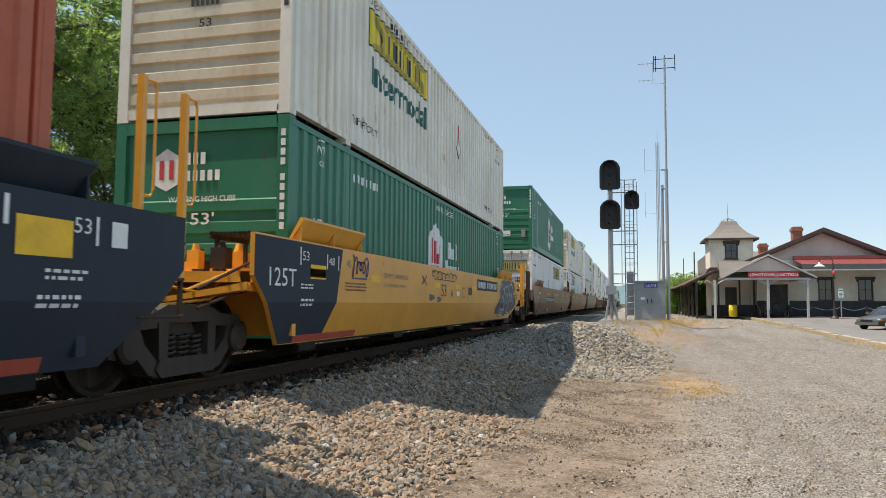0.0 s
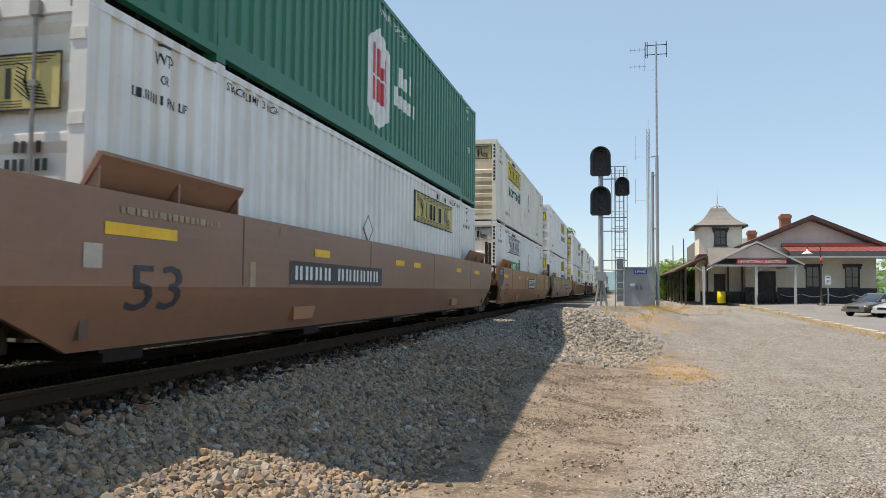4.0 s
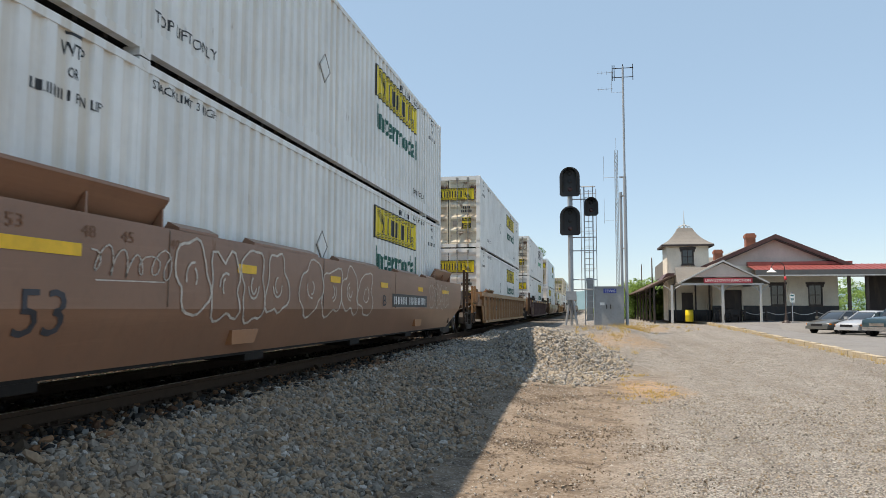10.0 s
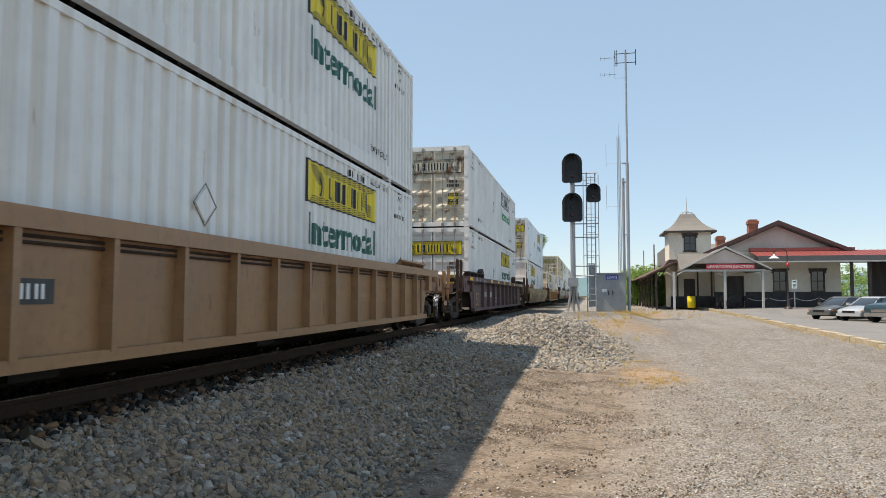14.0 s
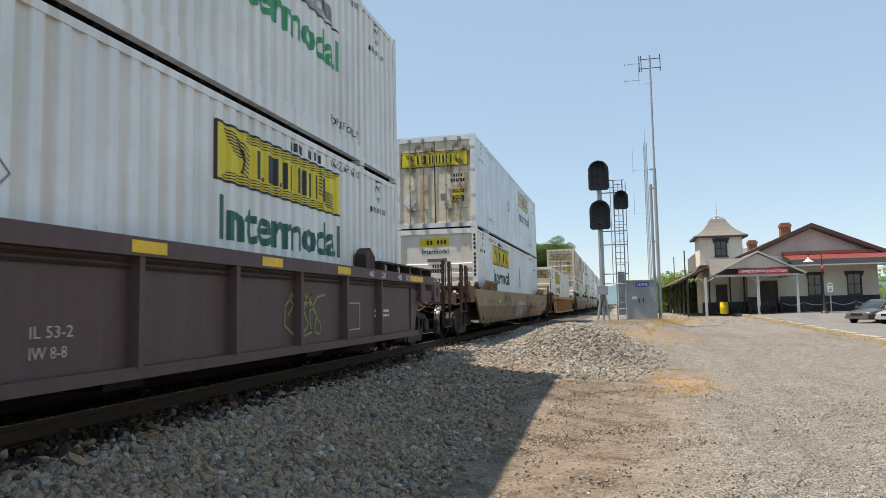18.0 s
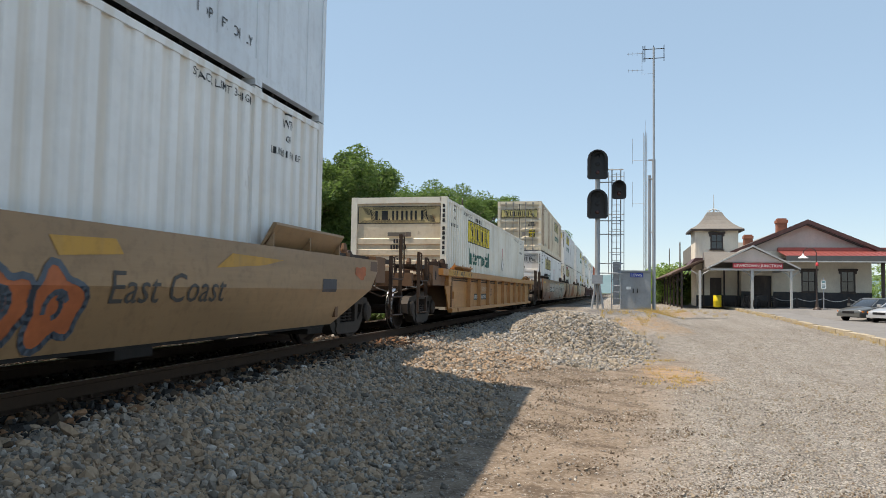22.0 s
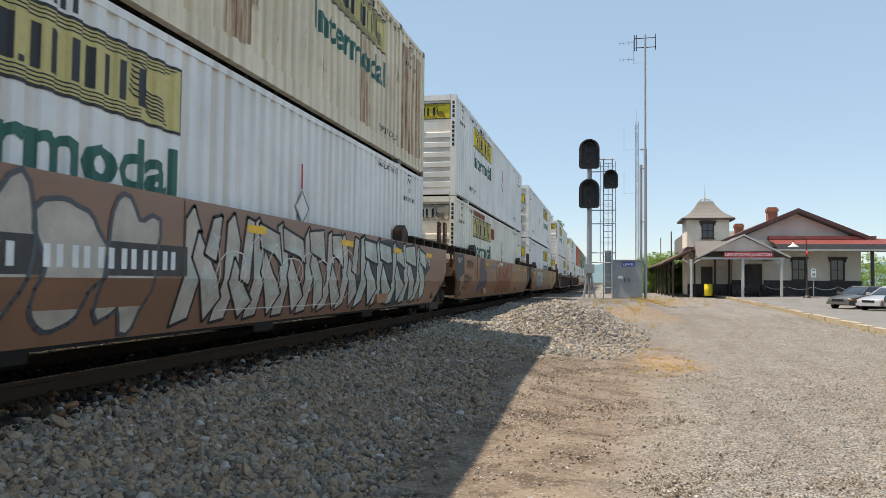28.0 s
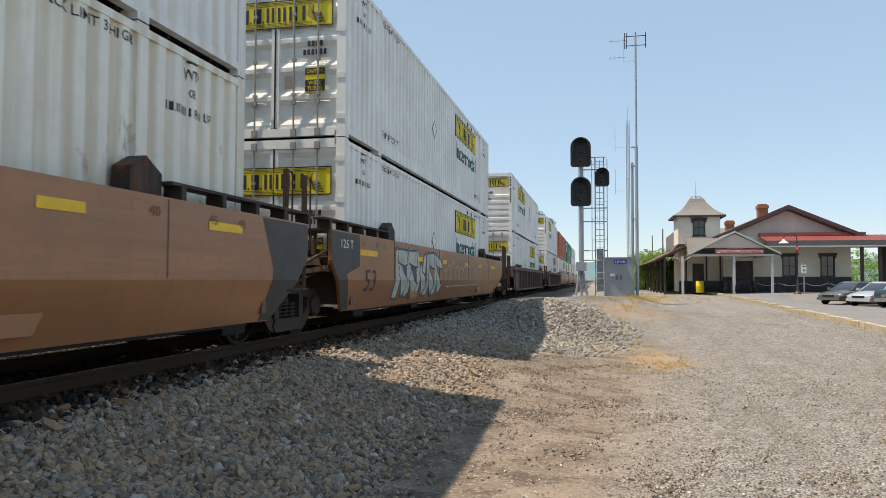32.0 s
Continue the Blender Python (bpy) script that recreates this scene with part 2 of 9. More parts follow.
def rust_material():
    n = Nodes("rust_streaks_on_cream")
    run = n.noise(1.6, 6, (1, 4.5, 0.16), rough=0.7)
    fine = n.noise(7, 6, (1, 2.0, 0.4))
    rust = n.mix(fine, (0.13, 0.045, 0.022), (0.36, 0.17, 0.075))
    f = n.ramp(n.math("ADD", run, n.math("MULTIPLY", fine, 0.35)), 0.54, 0.80)
    return n.done(n.mix(f, (0.76, 0.65, 0.48), rust), 0.85, 0.0, n.bump(fine, 0.3, 0.004))


RUST_STREAKS = rust_material()


# ================= ground =================
def ease(a, b, v):
    u = np.clip((v - a) / (b - a), 0, 1)
    return u * u * (3 - 2 * u)


def ground_z(x, y):
    """Height of the ground: low dirt by the camera, the track's bank, a heap of ballast, the rise to the station."""
    x, y = np.asarray(x, float), np.asarray(y, float)
    base = 0.45 * ease(15, 55, y)
    base = base - (base + 0.12) * ease(9.7, 11.7, x) * ease(14, 18, y) * (1 - ease(49, 52, y))
    base = base + 0.20 * ease(5.0, 12.0, y) * ease(0.3, -1.7, x) * (1 - ease(23, 31, y))
    bank = np.clip((-1.80 - x) / 1.95, 0, 1)
    bank = bank - 0.06 * np.sin(bank * math.pi) ** 2 * (bank < 0.99)
    z = base * (1 - bank) + 0.50 * bank
    pad = ease(23, 31, y) * (1 - ease(50, 62, y)) * (1 - ease(1.2, 3.6, x)) * (x > -3.9)
    z = np.maximum(z, 0.70 * pad + z * (1 - pad))
    heap = np.exp(-(np.abs(x + 1.05) / 1.7) ** 3.2 - (np.abs(y - 20.9) / 2.9) ** 3.0)
    z = z + 0.76 * heap * ease(-4.0, -3.1, x)
    far = np.clip((-7.6 - x) / 2.5, 0, 1)
    z = z * (1 - far) + 0.15 * far
    return z + 0.018 * np.sin(1.7 * x + 0.6 * y) * np.sin(1.1 * y - 0.8 * x) * (x > -1)


def ground_material():
    n = Nodes("ground_gravel_and_dirt")
    xyz = n.t.nodes.new("ShaderNodeSeparateXYZ")
    n.put(xyz.inputs[0], n.co.outputs["Object"])
    x, y = xyz.outputs[0], xyz.outputs[1]
    wob = n.ramp(n.noise(0.55, 5), 0.2, 0.8, -0.9, 0.9)
    # stones of the ballast, gravel of the road, bare dirt
    cell = n.t.nodes.new("ShaderNodeTexVoronoi")
    n.put(cell.inputs["Vector"], n.co.outputs["Object"]), n.put(cell.inputs["Scale"], 19.0)
    grey = n.t.nodes.new("ShaderNodeSeparateColor")
    n.put(grey.inputs[0], cell.outputs["Color"])
    # darker than the loose ballast on top: shade of the gaps painted into the ground
    stone = n.mix(n.ramp(grey.outputs[0], 0.1, 0.9), (0.035, 0.031, 0.027), (0.15, 0.138, 0.12))
    stone = n.mix(n.ramp(grey.outputs[1], 0.72, 0.82), stone, (0.19, 0.145, 0.10))
    small = n.t.nodes.new("ShaderNodeTexVoronoi")
    n.put(small.inputs["Vector"], n.co.outputs["Object"]), n.put(small.inputs["Scale"], 42.0)
    g2 = n.t.nodes.new("ShaderNodeSeparateColor")
    n.put(g2.inputs[0], small.outputs["Color"])
    road = n.mix(n.ramp(g2.outputs[0], 0.05, 0.95), (0.25, 0.23, 0.205), (0.52, 0.485, 0.435))
    road = n.mix(n.ramp(n.noise(0.5, 6, (2.5, 0.35, 1)), 0.45, 0.7, 0, 0.55), road, (0.22, 0.185, 0.15))
    dirt = n.mix(n.ramp(n.noise(1.3, 6), 0.35, 0.68), (0.165, 0.126, 0.092), (0.265, 0.212, 0.162))
    dirt = n.mix(n.ramp(n.noise(1.1, 8, (1.0, 1.5, 1), rough=0.8), 0.49, 0.58, 0, 0.85), dirt, (0.09, 0.066, 0.047))
    dirt = n.mix(n.ramp(g2.outputs[1], 0.80, 0.88, 0, 0.5), dirt, (0.32, 0.28, 0.24))
    # where each of them lies
    edge = n.math("SUBTRACT", n.math("ADD", x, n.math("MULTIPLY", wob, 0.35)), n.math("SUBTRACT", n.math("MULTIPLY", y, 0.115), 0.55))
    f_road = n.math("MAXIMUM", n.ramp(edge, -0.35, 0.75), n.ramp(n.math("ADD", y, n.math("MULTIPLY", wob, 1.8)), 15.0, 19.5))
    road = n.mix(n.ramp(n.noise(7, 5), 0.46, 0.66, 0, 0.45), road, (0.16, 0.145, 0.13))
    road = n.mix(n.ramp(n.noise(2.2, 6), 0.55, 0.72, 0, 0.6), road, (0.54, 0.51, 0.47))
    road = n.mix(n.ramp(small.outputs["Distance"], 0.55, 0.75, 0, 0.8), road, (0.11, 0.10, 0.09))
    dirt = n.mix(n.ramp(n.noise(26, 5), 0.52, 0.66, 0, 0.6), dirt, (0.09, 0.066, 0.048))
    col = n.mix(f_road, dirt, road)
    f_ball = n.ramp(n.math("ADD", x, n.math("MULTIPLY", wob, 0.3)), -1.55, -2.0)
    hx, hy = n.math("MULTIPLY", n.math("ADD", x, 1.1), 0.52), n.math("MULTIPLY", n.math("SUBTRACT", y, 20.8), 0.155)
    f_heap = n.ramp(n.math("ADD", n.math("ADD", n.math("MULTIPLY", hx, hx), n.math("MULTIPLY", hy, hy)), n.math("MULTIPLY", wob, 0.25)), 1.1, 0.8)
    f_ball = n.math("MAXIMUM", f_ball, f_heap)
    col = n.mix(f_ball, col, stone)
    # oil between the rails, blackened further: the cars' shade is put into the colour
    oil_and_shade = n.ramp(n.node("ShaderNodeMath", props=[("operation", "ABSOLUTE")], i0=n.math("ADD", n.math("SUBTRACT", x, TX), n.math("MULTIPLY", wob, 0.2))), 1.85, 1.45)
    col = n.mix(oil_and_shade, col, n.mix(n.noise(3, 4), (0.02, 0.018, 0.016), (0.06, 0.05, 0.042)))
    # mats of dead grass, and the darker fine stone in front of the relay case
    def blot(cx, cy, rx, ry):
        u, v = n.math("DIVIDE", n.math("SUBTRACT", x, cx), rx), n.math("DIVIDE", n.math("SUBTRACT", y, cy), ry)
        r = n.math("ADD", n.math("ADD", n.math("MULTIPLY", u, u), n.math("MULTIPLY", v, v)), n.math("MULTIPLY", wob, 0.9))
        return n.ramp(r, 1.3, 0.4)
    straw = n.math("MAXIMUM", blot(1.2, 14.4, 0.75, 1.5), n.math("MAXIMUM", blot(1.3, 27.5, 1.4, 2.2), blot(3.4, 45.0, 1.2, 5.0)))
    straw = n.math("MULTIPLY", straw, n.ramp(n.noise(5, 6, rough=0.75), 0.40, 0.62))
    col = n.mix(n.math("MULTIPLY", blot(0.3, 33.5, 2.0, 4.0), 0.75), col, n.mix(g2.outputs[0], (0.12, 0.115, 0.11), (0.24, 0.23, 0.22)))
    col = n.mix(n.math("MULTIPLY", straw, 0.8), col, (0.46, 0.27, 0.12))
    # dry weeds and grass away from the tracks and beyond
    f_far = n.ramp(n.math("ADD", n.node("ShaderNodeMath", props=[("operation", "ABSOLUTE")], i0=n.math("ADD", x, 2.0)), n.math("MULTIPLY", wob, 2.0)), 32, 36)
    f_left = n.ramp(n.math("ADD", x, wob), -9.0, -10.5)
    f_end = n.ramp(n.math("ADD", y, n.math("MULTIPLY", wob, 8.0)), 150, 190)
    green = n.mix(n.noise(2.5, 6), (0.03, 0.045, 0.015), (0.09, 0.10, 0.035))
    col = n.mix(n.math("MAXIMUM", n.math("MAXIMUM", f_far, f_left), n.math("MULTIPLY", f_end, n.ramp(x, -2, 0))), col, green)
    bump = n.mix(f_ball, n.mix(f_road, n.noise(9, 6), small.outputs["Distance"]), cell.outputs["Distance"])
    return n.done(col, 0.92, 0.0, n.bump(bump, 1.0, 0.04), 0.25)


GROUND = ground_material()


def build_ground():
    xs = np.concatenate([[-2500, -900, -350, -140, -60, -30, -20], np.arange(-14, 12.01, 0.2), [14, 18, 24, 32, 50, 90, 160, 350, 900, 2500]])
    ys = np.concatenate([[-900, -300, -100, -40, -20], np.arange(-10, 34, 0.2), np.arange(34, 70, 0.8), [72, 76, 82, 90, 100, 115, 135, 160, 200, 260, 350, 500, 800, 1300, 2200, 3500]])
    gx, gy = np.meshgrid(xs, ys)
    gz = ground_z(gx, gy)
    fine = (np.abs(gx) < 14) & (gy < 34) & (gy > -11)
    gz = gz + np.where(fine, np.random.RandomState(3).normal(0, 0.006, gx.shape), 0)
    verts = np.stack([gx, gy, gz], -1).reshape(-1, 3)
    nx, ny = len(xs), len(ys)
    i = (np.arange(ny - 1)[:, None] * nx + np.arange(nx - 1)[None]).ravel()
    me = bpy.data.meshes.new("ground")
    me.from_pydata(verts.tolist(), [], np.stack([i, i + 1, i + nx + 1, i + nx], -1).tolist())
    me.materials.append(GROUND)
    me.shade_smooth()
    thing("ground", Matrix(), "gravel yard with bare brown dirt beside a railway bank", "ground", kind="structure", mesh=me)


build_ground()


def stone_material(name, low, high, tan, rusty=False):
    n = Nodes(name)
    geo = n.t.nodes.new("ShaderNodeNewGeometry")
    r = geo.outputs["Random Per Island"]
    col = n.mix(r, low, high)
    col = n.mix(n.ramp(n.math("FRACT", n.math("MULTIPLY", r, 37.0)), 0.50, 0.54), col, tan)
    col = n.mix(n.ramp(n.math("FRACT", n.math("MULTIPLY", r, 91.0)), 0.955, 0.97), col, (0.42, 0.39, 0.35))
    if rusty:
        col = n.mix(n.ramp(n.noise(0.9, 4), 0.45, 0.75, 0, 0.45), col, (0.26, 0.165, 0.10))
    tone = n.ramp(n.noise(22, 4), 0.3, 0.7, 0.8, 1.15)
    col = n.mix(1.0, col, n.node("ShaderNodeCombineColor", i0=tone, i1=tone, i2=tone), "MULTIPLY")
    return n.done(col, 0.85, 0.0, n.bump(n.noise(60, 4), 0.3, 0.004), 0.3)


def scatter(name, xy, size, material, label, category, seed, sink=0.25):
    """Loose angular stones, one island each, bedded on the ground."""
    rs = np.random.RandomState(seed)
    if size > 0.03:
        g = (1 + 5 ** 0.5) / 2
        block = np.array([(-1, g, 0), (1, g, 0), (-1, -g, 0), (1, -g, 0), (0, -1, g), (0, 1, g), (0, -1, -g), (0, 1, -g), (g, 0, -1), (g, 0, 1), (-g, 0, -1), (-g, 0, 1)]) / 1.9
        tri = np.array([(0, 11, 5), (0, 5, 1), (0, 1, 7), (0, 7, 10), (0, 10, 11), (1, 5, 9), (5, 11, 4), (11, 10, 2), (10, 7, 6), (7, 1, 8),
                        (3, 9, 4), (3, 4, 2), (3, 2, 6), (3, 6, 8), (3, 8, 9), (4, 9, 5), (2, 4, 11), (6, 2, 10), (8, 6, 7), (9, 8, 1)])
    else:
        block = np.array([(a, b, c) for c in (-1, 1) for b in (-1, 1) for a in (-1, 1)]) * 0.62
        tri = np.array([(0, 2, 3), (0, 3, 1), (4, 5, 7), (4, 7, 6), (0, 1, 5), (0, 5, 4), (2, 6, 7), (2, 7, 3), (0, 4, 6), (0, 6, 2), (1, 3, 7), (1, 7, 5)])
    p, q = len(block), len(tri)
    n = len(xy)
    s = size * np.exp(rs.normal(0, 0.28, n))
    v = block[None] * (1 + rs.normal(0, 0.21, (n, p, 3))) * rs.uniform(0.5, 1.4, (n, 1, 3)) * s[:, None, None] * 0.5
    turn = rs.normal(size=(n, 4))
    turn /= np.linalg.norm(turn, axis=1)[:, None]
    w, u = turn[:, :1, None], turn[:, None, 1:]
    u = np.broadcast_to(u, v.shape)
    v = v + 2 * np.cross(u, np.cross(u, v) + w * v)
    z = ground_z(xy[:, 0], xy[:, 1]) + s * rs.uniform(-sink, 0.32, n)
    v += np.stack([xy[:, 0], xy[:, 1], z], -1)[:, None]
    f = (tri[None] + p * np.arange(n)[:, None, None]).reshape(-1)
    me = bpy.data.meshes.new(name)
    me.vertices.add(n * p), me.loops.add(n * q * 3), me.polygons.add(n * q)
    me.vertices.foreach_set("co", v.reshape(-1))
    me.loops.foreach_set("vertex_index", f)
    me.polygons.foreach_set("loop_start", np.arange(0, n * q * 3, 3))
    me.update(calc_edges=True)
    me.shade_flat()
    me.materials.append(material)
    return thing(name, Matrix(), label, category, kind="stuff", mesh=me)


BALLAST = stone_material("ballast_stone", (0.105, 0.092, 0.077), (0.32, 0.285, 0.24), (0.31, 0.225, 0.152), True)
# oily stone, its colour also holds the deep shade under the train
OILY_SHADED = stone_material("oily_ballast_stone", (0.012, 0.011, 0.010), (0.055, 0.049, 0.043), (0.07, 0.047, 0.03))
HEAP = stone_material("fresh_ballast_stone", (0.13, 0.125, 0.118), (0.38, 0.365, 0.335), (0.31, 0.265, 0.205))
SOIL = stone_material("dark_soil_crumb", (0.125, 0.095, 0.07), (0.24, 0.19, 0.145), (0.17, 0.13, 0.095))
SPLINTER = stone_material("rust_and_wood_flake", (0.09, 0.042, 0.022), (0.30, 0.16, 0.085), (0.20, 0.10, 0.05))
PEBBLE = stone_material("road_pebble", (0.13, 0.12, 0.108), (0.50, 0.475, 0.435), (0.30, 0.25, 0.19))


def rand_xy(n, x0, x1, y0, y1, seed):
    rs = np.random.RandomState(seed)
    return np.stack([rs.uniform(x0, x1, n), rs.uniform(y0, y1, n)], -1)


def build_stones():
    near = np.concatenate([rand_xy(40000, -4.35, -1.2, 2.2, 9.0, 11), rand_xy(22000, -4.35, -0.8, 9.0, 17.0, 12)])
    rs = np.random.RandomState(5)
    near = near[near[:, 0] + rs.normal(0, 0.16, len(near)) > -3.85]
    keep = near[:, 0] + rs.normal(0, 0.22, len(near)) + 0.16 * np.sin(near[:, 1] * 1.3) < np.interp(near[:, 1], [2, 6, 12, 17], [-1.80, -1.70, -1.70, -1.15])
    scatter("track_ballast", near[keep], 0.047, BALLAST, "loose grey and tan crushed stone on the track's shoulder", "ballast", 21)
    heap = rand_xy(30000, -4.3, 1.6, 14.0, 29.0, 13)
    r = ((heap[:, 0] + 1.1) / 2.1) ** 2 + ((heap[:, 1] - 20.8) / 6.6) ** 2
    scatter("ballast_heap", heap[(r < 1 + rs.normal(0, 0.12, len(heap))) | (heap[:, 0] < -2.4)], 0.058, HEAP, "heap of crushed grey ballast beside the track", "ballast", 22)
    # reaches past the near rail, where painted shade joins the oil
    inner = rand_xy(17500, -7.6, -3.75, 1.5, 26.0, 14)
    scatter("crib_ballast", inner[(np.abs(np.abs(inner[:, 0] - TX) - 0.75) > 0.13)], 0.06, OILY_SHADED, "dark crushed stone between the rails", "ballast", 23)
    loose = np.concatenate([rand_xy(46000, -1.6, 7.5, 3.0, 14.0, 15), rand_xy(20000, 0.0, 8.0, 14.0, 32.0, 16)])
    dens = rs.uniform(0, 1, len(loose)) < np.where((loose[:, 0] > 0.115 * loose[:, 1] - 0.4) | (loose[:, 1] > 17), 0.95, 0.30)
    bits = rand_xy(900, -4.75, -3.75, 2.0, 20.0, 18)
    scatter("tie_splinters", bits, 0.06, SPLINTER, "rusty flakes and wood splinters beside the rail", "debris", 26, 0.1)
    soil = rand_xy(70000, -2.0, 2.4, 4.0, 14.5, 17)
    along = np.abs(soil[:, 0] + 0.25 + 0.26 * (soil[:, 1] - 8.0)) / 1.1
    patch = np.sin(2.3 * soil[:, 0] + 1.1 * np.sin(soil[:, 1])) * np.sin(1.5 * soil[:, 1] + 0.7 * soil[:, 0]) + 0.5 * np.sin(5.1 * soil[:, 0] - 3.3 * soil[:, 1])
    soil = soil[patch + rs.normal(0, 0.75, len(soil)) > 0.16 + 0.95 * along]
    scatter("soil_clods", soil, 0.018, SOIL, "crumbled dark brown soil on the yard", "soil", 25, 0.6)
    scatter("road_gravel", loose[dens], 0.019, PEBBLE, "small pale loose gravel on the yard road", "gravel", 24)


build_stones()

# ================= track =================
def build_track():
    track = thing("railway_track", pose(TX, 0, RAIL), "steel rails on worn wooden ties in grey ballast", "railway track", kind="structure")
    for side in (-1, 1):
        c = side * 0.7525
        bm = bmesh.new()
        prof = [(-0.07, -0.17), (0.07, -0.17), (0.07, -0.158), (0.012, -0.14), (0.009, -0.045), (0.035, -0.034), (0.036, -0.006), (0.028, 0), (-0.028, 0), (-0.036, -0.006), (-0.035, -0.034), (-0.009, -0.045), (-0.012, -0.14), (-0.07, -0.158)]
        prism(bm, [(c + u, v) for u, v in prof], -60, 420, "y")
        rail = part("rail", bm, RAIL_SIDE, track, "rusty brown rail with a bright worn top")
        bm = bmesh.new()
        box(bm, c - 0.026, c + 0.026, -60, 420, 0.0005, 0.003)
        part("rail_head", bm, RAIL_HEAD, rail, "bright polished running surface")
    rs = random.Random(4)
    def tie(bm):
        box(bm, -1.30, 1.30, -0.115, 0.115, -0.345, -0.172)
    me = cached("tie", TIE_WOOD, tie, bevel=0.012)
    def plate(bm):
        box(bm, -0.18, 0.18, -0.095, 0.095, -0.174, -0.155)
        for u in (-0.1, 0.1):
            for v in (-0.06, 0.06):
                box(bm, u - 0.015, u + 0.015, v - 0.015, v + 0.015, -0.16, -0.125)
    pl = cached("tie_plate", RAIL_SIDE, plate)
    for k in range(150):
        y = -9 + k * 0.52
        ob = part("tie", me, TIE_WOOD, track, m=pose(rs.uniform(-0.05, 0.05), y + rs.uniform(-0.02, 0.02), rs.uniform(-0.008, 0.004), 0, 0, rs.uniform(-0.8, 0.8)))
        if -3 < y < 26:
            for c in (-0.7525, 0.7525):
                part("tie_plate", pl, RAIL_SIDE, ob, m=pose(c, 0, 0.001))
    bm = bmesh.new()
    for k in range(640):
        y = -9 + (150 + k) * 0.52
        box(bm, -1.3, 1.3, y - 0.115, y + 0.115, -0.345, -0.172)
    tagged(part("far_ties", bm, TIE_WOOD, track), kind="stuff")


build_track()

# ================= train =================
KNOTS = [0, 4, 8, 12, 16, 20, 24, 28, 32]
SPEEDS = [6.804, 6.804, 6.876, 6.894, 6.911, 6.968, 7.003, 7.003]
GONE = [0.0]
for a, b, v in zip(KNOTS, KNOTS[1:], SPEEDS):
    GONE.append(GONE[-1] + v * (b - a))
MOVERS, ROLLERS = [], []
LONG, WIDE, TALL = 16.15, 2.59, 2.90
HW = WIDE / 2
PITCH, DEEP = 0.28, 0.031


def gone(t):
    return float(np.interp(t, KNOTS, GONE))


def train_thing(name, s, z, label, category, group):
    ob = thing(name, pose(TX, s, RAIL + z), label, category, group)
    MOVERS.append((ob, s, RAIL + z))
    return ob


POSTS = (1.98, LONG - 1.98)


def side_in(y):
    """How far the corrugated side lies inside the frame's outer face."""
    if min(abs(y - q) for q in POSTS) < 0.07 or y < 0.16 or y > LONG - 0.16:
        return 0.004
    u = ((y - 0.16) % PITCH) / PITCH
    return 0.008 + DEEP * (0 if u < 0.40 else (u - 0.40) / 0.10 if u < 0.5 else 1 if u < 0.90 else (1 - u) / 0.10)


def side_breaks():
    out = {0.0, LONG, 0.159, 0.161, LONG - 0.159, LONG - 0.161}
    for q in POSTS:
        out |= {q - 0.071, q - 0.069, q + 0.069, q + 0.071}
    k = 0.16
    while k < LONG - 0.16:
        for u in (0, 0.40, 0.5, 0.90):
            y = k + u * PITCH
            if y < LONG - 0.16 and min(abs(y - q) for q in POSTS) > 0.08:
                out.add(y)
        k += PITCH
    return sorted(out)


BREAKS = side_breaks()


def corrugated(bm):
    rows = [[bm.verts.new((HW - side_in(y), y, z)) for y in BREAKS] for z in (0.14, TALL - 0.09)]
    for k in range(len(BREAKS) - 1):
        bm.faces.new((rows[0][k], rows[0][k + 1], rows[1][k + 1], rows[1][k]))


def smooth_side(bm):
    """Flat sheets with narrow upright seams and the two lifting posts, one skin."""
    steps = [(0.0, 0.012)]
    for k in range(14):
        y = 0.6 + k * 1.15
        if min(abs(y - q) for q in POSTS) > 0.2:
            steps += [(y - 0.014, 0.012), (y - 0.012, 0.005), (y + 0.012, 0.005), (y + 0.014, 0.012)]
    for q in POSTS:
        steps += [(q - 0.072, 0.012), (q - 0.07, 0.002), (q + 0.07, 0.002), (q + 0.072, 0.012)]
    steps = sorted(steps) + [(LONG, 0.012)]
    rows = [[bm.verts.new((HW - d, y, z)) for y, d in steps] for z in (0.14, TALL - 0.09)]
    for k in range(len(steps) - 1):
        bm.faces.new((rows[0][k], rows[0][k + 1], rows[1][k + 1], rows[1][k]))


def ribbed_end(bm, flat_top):
    """The nose wall: broad level ribs, with a flat field for a sign above."""
    top = TALL - 0.16
    z = 0.16
    pts = [(0.05, z)]
    limit = 2.05 if flat_top else top - 0.1
    z += 0.06
    while z + 0.30 < limit:
        pts += [(0.05, z), (0.012, z + 0.03), (0.012, z + 0.165), (0.05, z + 0.188)]
        z += 0.285
    pts.append((0.05, top))
    a = [bm.verts.new((-HW + 0.10, y, q)) for y, q in pts]
    b = [bm.verts.new((HW - 0.10, y, q)) for y, q in pts]
    for k in range(len(pts) - 1):
        bm.faces.new((a[k], b[k], b[k + 1], a[k + 1]))


